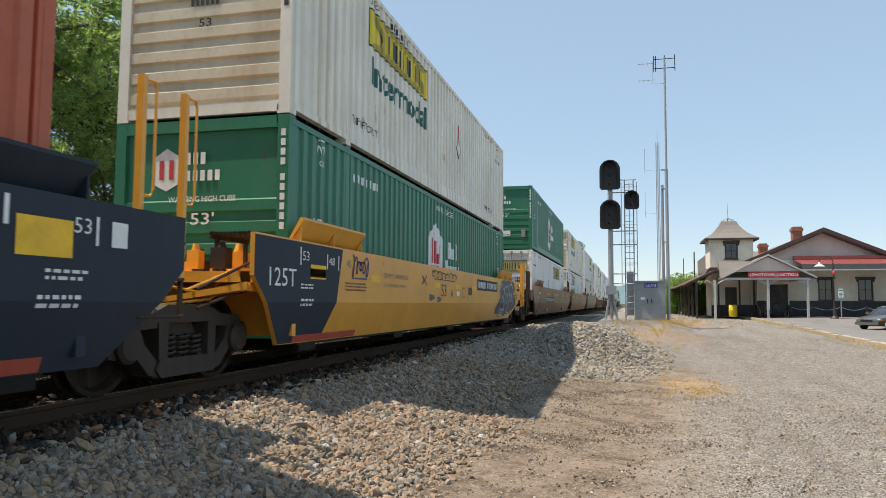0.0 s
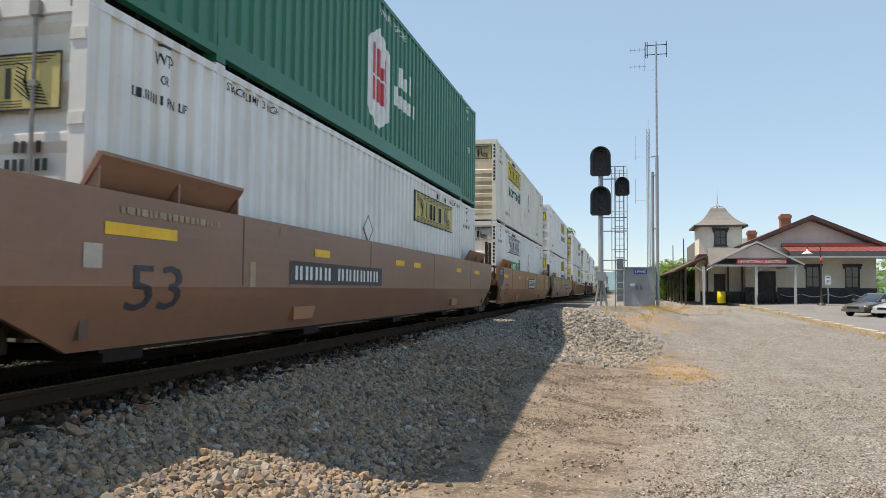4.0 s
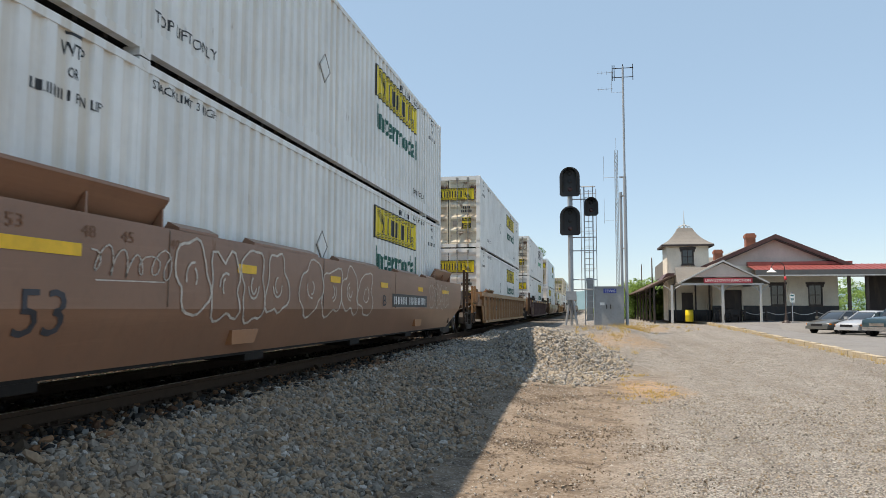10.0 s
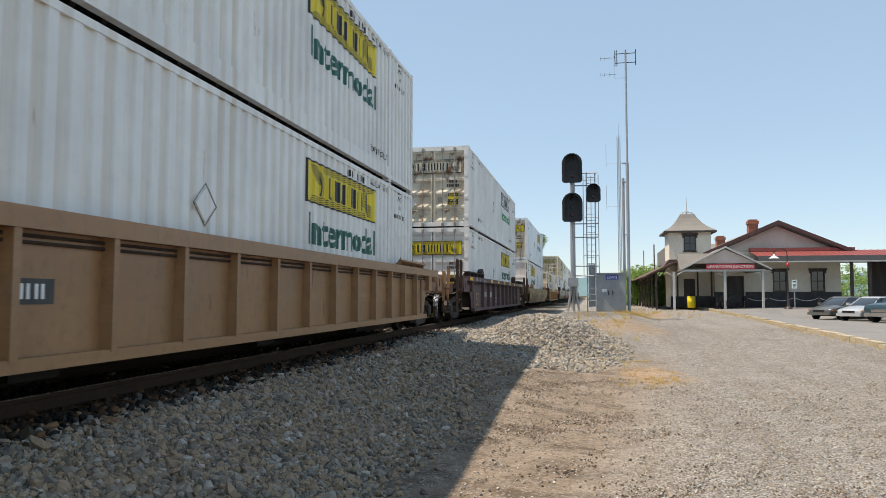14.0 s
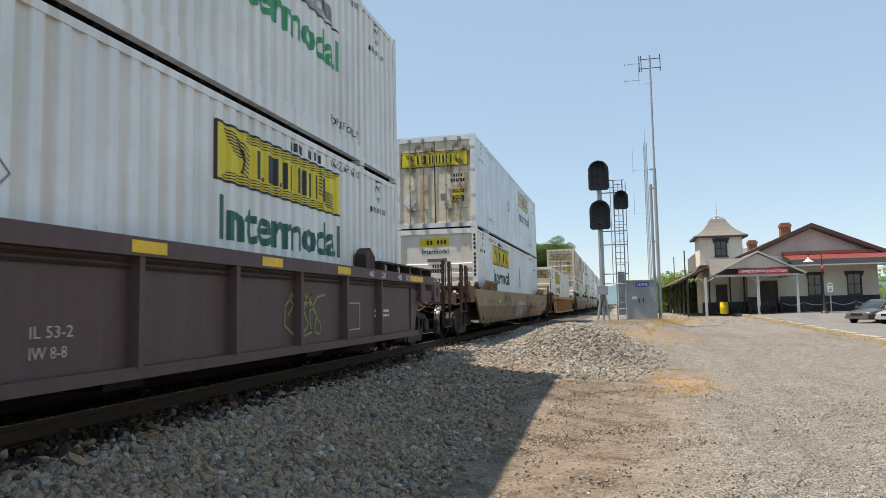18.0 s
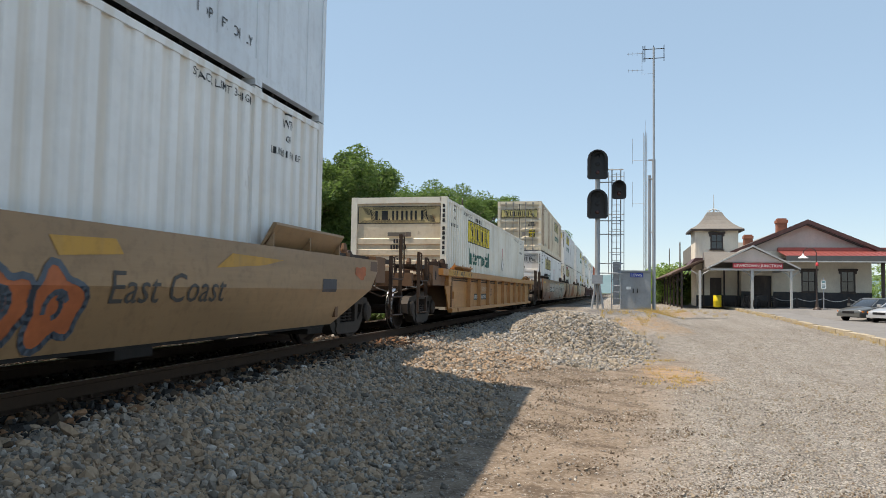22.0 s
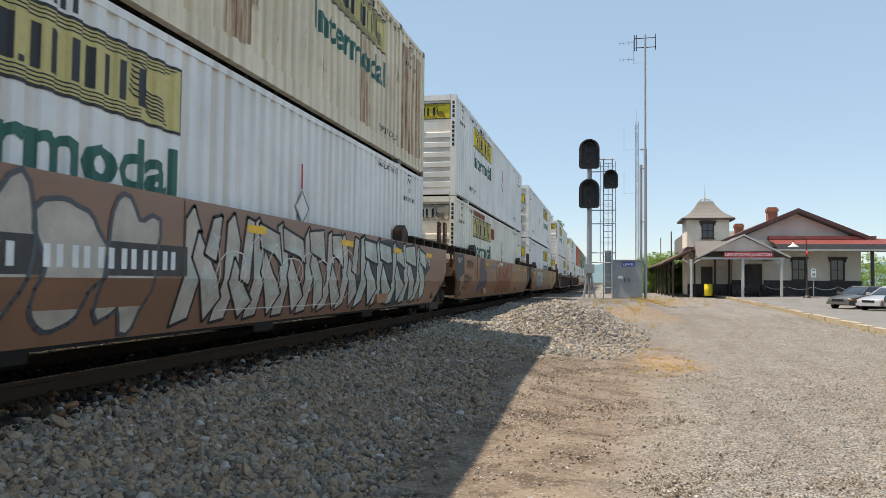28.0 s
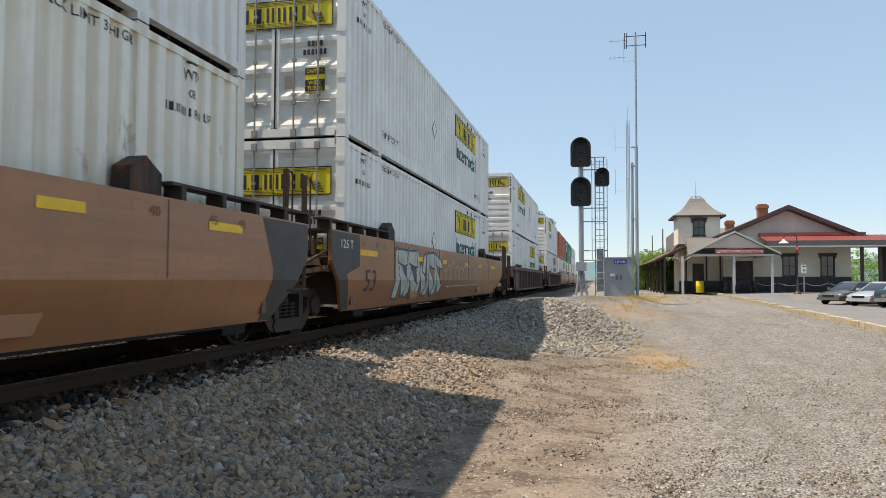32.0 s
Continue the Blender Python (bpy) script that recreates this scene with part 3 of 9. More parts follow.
def door_panel(bm):
    """One leaf with shallow pressed panels, hinged at x = 0."""
    w = HW - 0.075
    pts = [(0.02, 0.15), (0.02, 0.22)]
    for k in range(5):
        z = 0.24 + k * 0.50
        pts += [(0.02, z), (0.055, z + 0.09), (0.055, z + 0.34), (0.02, z + 0.43)]
    pts.append((0.02, TALL - 0.13))
    a = [bm.verts.new((0.06, y, q)) for y, q in pts]
    b = [bm.verts.new((w - 0.06, y, q)) for y, q in pts]
    for k in range(len(pts) - 1):
        bm.faces.new((a[k], b[k], b[k + 1], a[k + 1]))
    for x0, x1 in ((0.0, 0.07), (w - 0.07, w - 0.004)):
        box(bm, x0, x1, 0.012, 0.06, 0.14, TALL - 0.12)
    for z0, z1 in ((0.13, 0.19), (TALL - 0.17, TALL - 0.11)):
        box(bm, 0.0, w - 0.004, 0.012, 0.06, z0, z1)


def flat_leaf(bm):
    """One smooth leaf with a raised rim."""
    w = HW - 0.075
    box(bm, 0.05, w - 0.05, 0.03, 0.06, 0.18, TALL - 0.16)
    for x0, x1 in ((0.0, 0.06), (w - 0.06, w - 0.004)):
        box(bm, x0, x1, 0.014, 0.06, 0.14, TALL - 0.12)
    for z0, z1 in ((0.13, 0.19), (TALL - 0.17, TALL - 0.11)):
        box(bm, 0.0, w - 0.004, 0.012, 0.06, z0, z1)


def lock_bar(bm):
    tube(bm, [(0, -0.022, 0.05), (0, -0.022, TALL - 0.06)], 0.017, 8)
    for z in (0.09, TALL - 0.12):
        box(bm, -0.045, 0.045, -0.05, 0.012, z - 0.06, z + 0.06)
    for z in (0.75, 1.35, 2.15):
        box(bm, -0.035, 0.035, -0.042, 0.012, z - 0.025, z + 0.025)
    tube(bm, [(0, -0.03, 0.62), (0.24, -0.03, 0.60)], 0.009, 6)
    box(bm, -0.03, 0.03, -0.045, 0.012, 0.58, 0.66)


def frame_bits(thing_ob, mat, old):
    """Corner posts, rails, roof and floor of a container."""
    def post(bm):
        box(bm, -0.08, 0.08, -0.001, 0.11, 0.0, TALL)
    me = cached("corner_post", mat, post, bevel=0.012)
    for x in (-HW + 0.08, HW - 0.08):
        for y in (0, LONG - 0.11):
            part("corner_post", me, mat, thing_ob, m=pose(x, y, 0))
    def low(bm):
        box(bm, HW - 0.10, HW, 0.11, LONG - 0.11, 0.07, 0.16)
        box(bm, HW - 0.10, HW + 0.002, POSTS[0] - 0.07, POSTS[1] + 0.07, 0.065, 0.31)
    def high(bm):
        box(bm, HW - 0.09, HW, 0.11, LONG - 0.11, TALL - 0.11, TALL - 0.03)
    for k in (1, -1):
        part("bottom_rail", cached("bottom_rail", mat, low, bevel=0.008), mat, thing_ob, m=pose(0, 0 if k > 0 else LONG, 0, 0, 0, 0 if k > 0 else 180))
        part("top_rail", cached("top_rail", mat, high, bevel=0.008), mat, thing_ob, m=pose(0, 0 if k > 0 else LONG, 0, 0, 0, 0 if k > 0 else 180))
    for key, z0, z1 in (("end_sill", 0.03, 0.17), ("end_header", TALL - 0.16, TALL - 0.004)):
        def ends(bm):
            box(bm, -HW + 0.15, HW - 0.15, 0, 0.1, z0, z1)
        me = cached(key, mat, ends, bevel=0.008)
        part(key, me, mat, thing_ob)
        part(key, me, mat, thing_ob, m=pose(0, LONG, 0, 0, 0, 180))
    def roof(bm):
        box(bm, -HW + 0.05, HW - 0.05, 0.08, LONG - 0.08, TALL - 0.07, TALL - 0.035)
    part("roof", cached("roof", mat, roof), mat, thing_ob)
    def floor_(bm):
        box(bm, -HW + 0.06, HW - 0.06, 0.08, LONG - 0.08, 0.08, 0.14)
        for k in range(40):
            box(bm, -HW + 0.1, HW - 0.1, 0.3 + k * 0.4, 0.36 + k * 0.4, 0.03, 0.085)
    tagged(part("underframe", cached("underframe", DARK_STEEL, floor_), DARK_STEEL, thing_ob), kind="stuff")
    def cast(bm):
        box(bm, -0.09, 0.09, 0, 0.178, 0, 0.118)
        lathe(bm, [(0.035, 0.088), (0.035, 0.093)], "x", 10, (0, 0.09, 0.06))
    me = cached("corner_casting", CASTING if old else mat, cast, bevel=0.01)
    for x, turn in ((HW - 0.089, 0), (-HW + 0.089, 180)):
        for y in (0, POSTS[0] - 0.089, POSTS[1] - 0.089, LONG - 0.178):
            for z in (-0.002, TALL - 0.116):
                part("corner_casting", me, mat, thing_ob, m=pose(x, y if not turn else y + 0.178, z, 0, 0, turn))


FONT_CACHE = {}


def letters(text, size, bold=0.0):
    """Flat letters: triangles in two coordinates, the first letter's foot at the origin; and how wide they are."""
    key = (text, size, bold)
    if key not in FONT_CACHE:
        cu = bpy.data.curves.new("letters", "FONT")
        cu.body, cu.size, cu.resolution_u, cu.offset = text, size, 2, bold
        ob = bpy.data.objects.new("letters", cu)
        scene.collection.objects.link(ob)
        deps = bpy.context.evaluated_depsgraph_get()
        me = bpy.data.meshes.new_from_object(ob.evaluated_get(deps))
        vs = [(v.co.x, v.co.y) for v in me.vertices]
        fs = [tuple(q.vertices) for q in me.polygons]
        bpy.data.objects.remove(ob), bpy.data.curves.remove(cu), bpy.data.meshes.remove(me)
        FONT_CACHE[key] = (vs, fs, max(v[0] for v in vs))
    return FONT_CACHE[key]


def flat_shapes(bm, shapes):
    for outline in shapes:
        bm.faces.new([bm.verts.new((0, u, v)) for u, v in outline])


def rect(u0, u1, v0, v1):
    return [(u0, v0), (u1, v0), (u1, v1), (u0, v1)]


def decal(name, parent, mat, key, side, shapes=(), text=None, label="", lift=0.004, inset=None, plane=0.0):
    """Paint on a side or an end. side: 'side' follows the corrugation, 'flat' lies at x = plane, 'end' at y = plane. text: (string, size, u, v, width)."""
    def build(bm):
        flat_shapes(bm, shapes)
        if text:
            string, size, u0, v0, width = text
            vs, fs, wide = letters(string, size, 0.028 * size if string == "Intermodal" else 0.006 * size)
            k = width / wide if width else 1.0
            made = [bm.verts.new((0, u0 + a * k, v0 + b)) for a, b in vs]
            for f in fs:
                try:
                    bm.faces.new([made[i] for i in f])
                except ValueError:
                    pass
        if side == "side":
            ys = [v.co.y for v in bm.verts]
            lo, hi = min(ys), max(ys)
            for y in BREAKS:
                if lo < y < hi:
                    bmesh.ops.bisect_plane(bm, geom=bm.verts[:] + bm.edges[:] + bm.faces[:], plane_co=(0, y, 0), plane_no=(0, 1, 0))
            for v in bm.verts:
                v.co.x = HW - side_in(v.co.y) + lift
        elif side == "flat":
            for v in bm.verts:
                v.co.x = plane + lift
        else:
            for v in bm.verts:
                v.co = (v.co.y, plane - lift, v.co.z)
    ob = part(name, cached(key, mat, build), mat, parent, label)
    if text or len(shapes) > 1:
        ob["kind"] = "stuff"
    return ob


def name_bars(u0, u1, v0, v1):
    """The carrier's name as plain bars: thin and double ones of one height, two dots."""
    out, w = [], (u1 - u0) / 24.0
    for at, wide in ((0.6, 1.2), (3.6, 2.9), (8.4, 0.95), (10.3, 0.95), (12.6, 0.95), (14.6, 0.95), (16.8, 0.95), (18.8, 0.95), (21.6, 1.1)):
        out.append(rect(u0 + at * w, u0 + (at + wide) * w, v0, v1))
    for at in (2.3, 6.9):
        out.append(rect(u0 + at * w, u0 + (at + 0.6) * w, v0, v0 + 0.14 * (v1 - v0)))
    return out


def sign_lines(u0, u1, v0, v1, line):
    """Frame of the carrier's sign with a fan of curved lines at either end."""
    w, h = u1 - u0, v1 - v0
    out = [rect(u0, u1, v1 - line, v1), rect(u0, u1, v0, v0 + line), rect(u0, u0 + line, v0 + line, v1 - line), rect(u1 - line, u1, v0 + line, v1 - line)]
    for k in range(7):
        left = [(u0 + w * (0.06 + 0.006 * k), v1 - h * (0.10 + 0.055 * k)), (u0 + w * (0.13 + 0.008 * k), v1 - h * (0.14 + 0.06 * k)), (u0 + w * (0.185 - 0.004 * k), v1 - h * (0.30 + 0.075 * k)), (u0 + w * (0.22 - 0.002 * k), v1 - h * (0.42 + 0.07 * k))]
        out += ribbon(left, line * 0.55) + ribbon([(u0 + u1 - a, v0 + v1 - b) for a, b in left], line * 0.55)
    for k in range(3):
        out += [rect(u0 + w * 0.18, u1 - w * (0.03 + 0.02 * k), v1 - h * (0.07 + 0.05 * k) - line * 0.4, v1 - h * (0.07 + 0.05 * k)), rect(u0 + w * (0.03 + 0.02 * k), u1 - w * 0.18, v0 + h * (0.07 + 0.05 * k), v0 + h * (0.07 + 0.05 * k) + line * 0.4)]
    return out


def ribbon(points, width, closed=False):
    """A painted stroke along the points, as flat quads."""
    pts = [Vector((a, b)) for a, b in points]
    if closed:
        pts.append(pts[0])
    out = []
    for a, b in zip(pts, pts[1:]):
        d = b - a
        if d.length < 1e-5:
            continue
        d.normalize()
        s = Vector((-d.y, d.x)) * width / 2
        e = d * width * 0.3
        out.append([tuple(a - s - e), tuple(b - s + e), tuple(b + s + e), tuple(a + s - e)])
    return out


def side_marks(box_ob, nose_first, sign, style, white):
    """The painted fields and words on the side, laid out from the nose wall."""
    a = 2.9 if nose_first else LONG - 6.5
    b = a + 3.55
    if style == "carrier":
        if sign in ("yellow", "faded", "small", "bare"):
            m = SIGN_PALE if sign in ("faded", "bare") else SIGN_YELLOW
            decal("sign_panel", box_ob, m, ("panel", a), "side", [rect(a, b, 1.93, 2.58)], label="yellow painted sign panel")
        lines = sign_lines(a, b, 1.92, 2.59, 0.03) + name_bars(a + 0.24 * 3.55, b - 0.13 * 3.55, 2.07, 2.42)
        decal("sign_outline", box_ob, INK, ("carrier", a), "side", lines, label="dark blocks and lines of the sign", lift=0.007)
        if sign != "bare":
            decal("wording", box_ob, INK_LIGHT_GREEN if sign == "plain" else INK_GREEN, ("intermodal", a), "side", text=("Intermodal", 0.66, a + 0.05, 1.30, 3.45), label="green Intermodal lettering", lift=0.006)
    elif style == "green":
        c = 7.25
        hexa = [(c - 0.63, 0.72), (c, 0.42), (c + 0.63, 0.72), (c + 0.63, 1.93), (c, 2.29), (c - 0.63, 1.93)]
        decal("emblem", box_ob, INK_WHITE, "emblem_field", "side", [hexa], label="white six-sided emblem field")
        decal("emblem_marking", box_ob, INK_RED, "emblem_marking", "side", [rect(c - 0.37, c - 0.16, 0.90, 1.32), rect(c - 0.37, c - 0.16, 1.37, 1.93), rect(c - 0.11, c + 0.02, 1.37, 1.88), rect(c + 0.02, c + 0.26, 1.37, 1.60),
              rect(c - 0.11, c + 0.26, 0.90, 1.32), rect(c + 0.30, c + 0.42, 0.90, 1.32), rect(c + 0.30, c + 0.42, 1.37, 1.80)], label="red bars of the emblem", lift=0.008)
        bars = [rect(8.47 + k * 0.33, 8.47 + k * 0.33 + 0.2, 1.55, 1.55 + h) for k, h in enumerate((0.40, 0.26, 0.40))]
        bars += [rect(8.16 + k * 0.31, 8.16 + k * 0.31 + 0.19, 1.12, 1.12 + h) for k, h in enumerate((0.38, 0.26, 0.26, 0.26, 0.28))]
        decal("wording", box_ob, INK_WHITE, "emblem_words", "side", bars, label="white blocks of the owner's name")
        decal("lift_wording", box_ob, INK_WHITE, "highcube", "side", text=("WARNING HIGH CUBE", 0.17, 7.2, 2.58, 1.65), label="white warning high cube lettering")
        for u in (0.75, LONG - 1.15):
            decal("length_wording", box_ob, INK_WHITE, ("g53", u), "side", text=("53", 0.22, u, 1.50, 0.34), label="white 53 lettering")
        decal("number_marking", box_ob, INK_WHITE, "gnum", "side", [rect(2.3 + k * 0.11, 2.3 + k * 0.11 + 0.07, 2.40, 2.53) for k in range(10) if k != 4], label="row of white number bars")
    ink = INK_WHITE if white else INK
    ends = [POSTS[0] + 0.14, POSTS[1] - 1.36]
    if style == "carrier":
        for y0 in ends:
            decal("lift_wording", box_ob, ink, ("topfit", y0), "side", text=("TOP LIFT ONLY", 0.17, y0, 0.42, 1.2), label="stencilled top lift only lettering")
            decal("stack_wording", box_ob, ink, ("stack", y0), "side", text=("STACK LIMIT 3 HIGH", 0.13, y0, 2.66, 1.25), label="stencilled stacking limit lettering")
        y0 = ends[0] + 1.9 if nose_first else ends[1] - 1.3
        decal("number_marking", box_ob, ink, ("snum", y0), "side", [rect(y0 + k * 0.1, y0 + k * 0.1 + 0.06, 2.62, 2.74) for k in range(10) if k != 4], label="row of number bars")
    for u in (0.95, LONG - 1.2):
        decal("lift_wording", box_ob, ink, ("wtp", u, style), "side", [rect(u + 0.0, u + 0.2, 2.76, 2.785)] + ([] if white else name_bars(u - 0.36, u + 0.08, 2.20, 2.29)),
              text=("WTP", 0.17, u - 0.04, 2.58, 0.28), label="stencilled lifting marks")
        decal("lift_wording", box_ob, ink, ("wir", u), "side", text=("OR", 0.13, u + 0.03, 2.40, 0.11), label="stencilled lifting marks")
        if not white:
            decal("lift_wording", box_ob, ink, ("pin", u), "side", text=("PIN LIFT", 0.13, u + 0.12, 2.20, 0.38), label="stencilled pin lift lettering")
    if style != "green":
        # folding placard holder
        c = 9.4 if nose_first else LONG - 9.4
        bm = bmesh.new()
        lozenge = [(c, 1.30), (c + 0.2, 1.5), (c, 1.7), (c - 0.2, 1.5)]
        prism(bm, lozenge, HW - 0.012, HW + 0.004)
        part("placard_holder", bm, WHITE, box_ob, "folded white placard holder")
        rim = [(c, 1.26), (c + 0.24, 1.5), (c, 1.74), (c - 0.24, 1.5)]
        bm = bmesh.new()
        for a, b in zip(rim, rim[1:] + rim[:1]):
            tube(bm, [(HW - 0.004, *a), (HW - 0.004, *b)], 0.008, 4)
        part("placard_frame", bm, INK_GREY, box_ob, "thin dark placard frame")
        decal("placard_stripe", box_ob, INK_RED, ("placard_stripe", c), "side", [rect(c - 0.012, c + 0.012, 1.76, 2.12)], label="thin red upright stripe", lift=0.006)


def end_nose(box_ob, mat, style, sign, worn=False):
    part("nose_wall", cached(("nose_wall", sign or style), mat, lambda bm: ribbed_end(bm, sign or style == "green")), mat, box_ob)
    if style == "green":
        decal("emblem", box_ob, INK_WHITE, "nose_emblem", "end", [[(-0.72, 2.06), (-0.52, 1.96), (-0.32, 2.06), (-0.32, 2.42), (-0.52, 2.54), (-0.72, 2.42)]], plane=0.05, label="white emblem")
        decal("emblem_marking", box_ob, INK_RED, "nose_emblem_bars", "end", [rect(-0.63, -0.56, 2.12, 2.38), rect(-0.48, -0.41, 2.12, 2.38)], plane=0.045, label="red bars of the emblem")
        decal("wording", box_ob, INK_WHITE, "nose_bars", "end", [rect(-0.2 + k * 0.11, -0.13 + k * 0.11, 2.30, 2.46) for k in range(3)] + [rect(-0.2 + k * 0.11, -0.13 + k * 0.11, 2.08, 2.22) for k in range(5)],
              text=("WARNING HIGH CUBE", 0.11, -0.45, 1.80, 1.0), plane=0.008, label="white warning high cube lettering")
        decal("length_wording", box_ob, INK_WHITE, "nose_53", "end", text=("53'", 0.22, -0.12, 1.50, 0.36), plane=0.008, label="white 53 foot lettering")
        decal("rating_plate", box_ob, INK_WHITE, "nose_rating", "end", [rect(-0.22, 0.30, 0.60, 0.86)], plane=0.008, label="white weight rating plate")
        decal("rating_wording", box_ob, INK, "nose_rating_text", "end", text=("24,000 lbs", 0.11, -0.20, 0.64, 0.48), plane=0.003, label="black weight rating lettering")
        bm = bmesh.new()
        box(bm, 0.80, 0.98, -0.02, 0.04, 0.55, 0.90)
        part("vent_box", bm, BAR_STEEL, box_ob, "small pale vent box", bevel=0.01)
    else:
        if sign == "yellow":
            m = SIGN_CREAM if worn else SIGN_YELLOW if sign == "yellow" else SIGN_PALE
            decal("sign_panel", box_ob, m, "nose_panel", "end", [rect(-1.12, 1.12, 2.22, 2.66)], plane=0.05, label="yellow painted sign panel")
        if sign == "small":
            decal("sign_panel", box_ob, SIGN_YELLOW, "nose_small", "end", [rect(-0.52, 0.42, 2.36, 2.62)], plane=0.05, label="small yellow sign panel")
            decal("sign_marking", box_ob, INK, "nose_small_marks", "end", [rect(-0.30 + k * 0.11, -0.235 + k * 0.11, 2.42, 2.55) for k in range(6) if k != 2], plane=0.045, label="dark blocks of the sign")
            decal("wording", box_ob, INK_GREEN, "nose_small_words", "end", text=("Intermodal", 0.20, -0.46, 2.14, 0.85), plane=0.045, label="green Intermodal lettering")
        elif sign:
            lines = sign_lines(-1.12, 1.12, 2.21, 2.67, 0.02) + name_bars(-0.68, 0.74, 2.31, 2.55)
            decal("sign_outline", box_ob, INK, "nose_sign", "end", lines, plane=0.045, label="dark blocks and lines of the sign")
        decal("number_marking", box_ob, INK, "nose_number", "end", [rect(-0.12 + k * 0.075, -0.07 + k * 0.075, 1.70, 1.80) for k in range(4)] + [rect(-0.2 + k * 0.075, -0.15 + k * 0.075, 1.54, 1.65) for k in range(6)],
              text=("53", 0.16, -0.08, 1.25, 0.2), plane=0.008, label="black number bars and 53 lettering")
        bm = bmesh.new()
        box(bm, -0.28, 0.18, -0.004, 0.03, 1.88, 1.98)
        box(bm, 0.20, 0.34, -0.008, 0.03, 1.87, 1.99)
        part("document_holder", bm, CASTING, box_ob, "small document tube", bevel=0.006)
    ink = INK_WHITE if style == "green" else INK
    decal("number_marking", box_ob, ink, "post_number", "end", [rect(HW - 0.11, HW - 0.045, 2.62 - k * 0.125 - (0.08 if k > 3 else 0), 2.71 - k * 0.125 - (0.08 if k > 3 else 0)) for k in range(10)], plane=-0.002, label="column of number bars")


def end_doors(box_ob, mat, sign, turned=False, flat=False):
    m0 = pose(0, LONG, 0, 0, 0, 180) if turned else Matrix()
    w = HW - 0.075
    for k, (x, flip) in enumerate(((-w, 1), (0.003, 1))):
        leaf = part("door_leaf", cached("flat_leaf", mat, flat_leaf) if flat else cached("door_leaf", mat, door_panel), mat, box_ob, "smooth rust-stained door leaf" if flat else "ribbed white door leaf", m=m0 @ pose(x, 0, 0))
        for u in (0.42, 0.86) if k == 0 else (0.36, 0.80):
            part("lock_bar", cached("lock_bar", BAR_STEEL, lock_bar), BAR_STEEL, leaf, "galvanised locking bar", m=pose(u, 0.0, 0))
        def hinge(bm):
            box(bm, -0.06, 0.09, -0.012, 0.02, -0.05, 0.05)
        for z in (0.35, 1.05, 1.85, 2.55):
            part("hinge", cached("hinge", DOOR_WHITE, hinge, bevel=0.006), DOOR_WHITE, leaf, m=pose(0 if k == 0 else w - 0.03, 0, z))
    bm = bmesh.new()
    box(bm, -0.014, 0.014, 0.004, 0.03, 0.14, TALL - 0.12)
    part("door_gasket", bm, RUBBER, box_ob, "black rubber door seal", m=m0)
    if turned:
        return
    if sign:
        m = SIGN_YELLOW if sign == "yellow" else mat if sign == "plain" else SIGN_PALE
        decal("sign_panel", box_ob, m, "door_panel_sign", "end", [rect(-1.08, 1.06, 1.93, 2.42)], plane=0.008, label="painted sign panel")
        lines = sign_lines(-1.08, 1.06, 1.93, 2.42, 0.02) + name_bars(-0.60, 0.62, 2.04, 2.30)
        decal("sign_outline", box_ob, INK, "door_sign", "end", lines, plane=0.003, label="dark blocks and lines of the sign")
        decal("caution_plate", box_ob, SIGN_YELLOW, "caution_plate", "end", [rect(0.56, 0.92, 0.78, 1.22)], plane=0.010, label="yellow caution plate")
        decal("caution_band", box_ob, INK, "caution_band", "end", [rect(0.56, 0.92, 1.09, 1.20), rect(0.56, 0.92, 0.80, 1.0)], plane=0.006, label="black bands of the caution plate")
        decal("caution_wording", box_ob, SIGN_YELLOW, "caution_text", "end", text=("CAUTION", 0.09, 0.59, 1.115, 0.30), plane=0.002, label="caution lettering")
        decal("caution_wording", box_ob, SIGN_YELLOW, "wide_text", "end", text=("WIDE", 0.10, 0.62, 0.91, 0.24), plane=0.002, label="wide turns lettering")
        decal("caution_wording", box_ob, SIGN_YELLOW, "turns_text", "end", text=("TURNS", 0.10, 0.60, 0.815, 0.28), plane=0.002, label="wide turns lettering")
    decal("number_marking", box_ob, INK, "door_number", "end", [rect(0.60 + k * 0.075, 0.65 + k * 0.075, 1.58, 1.68) for k in range(4)] + [rect(0.52 + k * 0.075, 0.57 + k * 0.075, 1.43, 1.53) for k in range(6)], plane=0.010, label="black number bars")
    decal("data_plate", box_ob, INK_GREY, "data_plate", "end", [rect(0.18, 0.36, 0.86, 1.08)], plane=0.008, label="small grey data plate")
    bm = bmesh.new()
    for x in (-0.82,):
        prism(bm, [(x, 0.62), (x + 0.21, 0.86), (x, 1.10), (x - 0.21, 0.86)], -0.006, 0.01, "y")
    part("placard_holder", bm, INK_WHITE, box_ob, "folded white placard holder")


def container(s, z, colour, nose_first, sign="", style="carrier", doors=None, old=False, flat=False, label="", nose_mat=None):
    mat = colour
    ob = train_thing("shipping_container", s, z, label, "shipping container", "containers of the train")
    frame_bits(ob, mat, old)
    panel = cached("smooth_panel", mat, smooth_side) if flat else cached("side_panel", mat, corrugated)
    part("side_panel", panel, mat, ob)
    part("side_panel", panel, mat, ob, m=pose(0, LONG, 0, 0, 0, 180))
    if nose_first:
        end_nose(ob, nose_mat or mat, style, sign, nose_mat is not None)
        end_doors(ob, doors or mat, sign, turned=True)
    else:
        end_doors(ob, doors or mat, sign, flat=flat)
        part("nose_wall", cached(("nose_wall", ""), mat, lambda bm: ribbed_end(bm, "")), mat, ob, m=pose(0, LONG, 0, 0, 0, 180))
    return ob


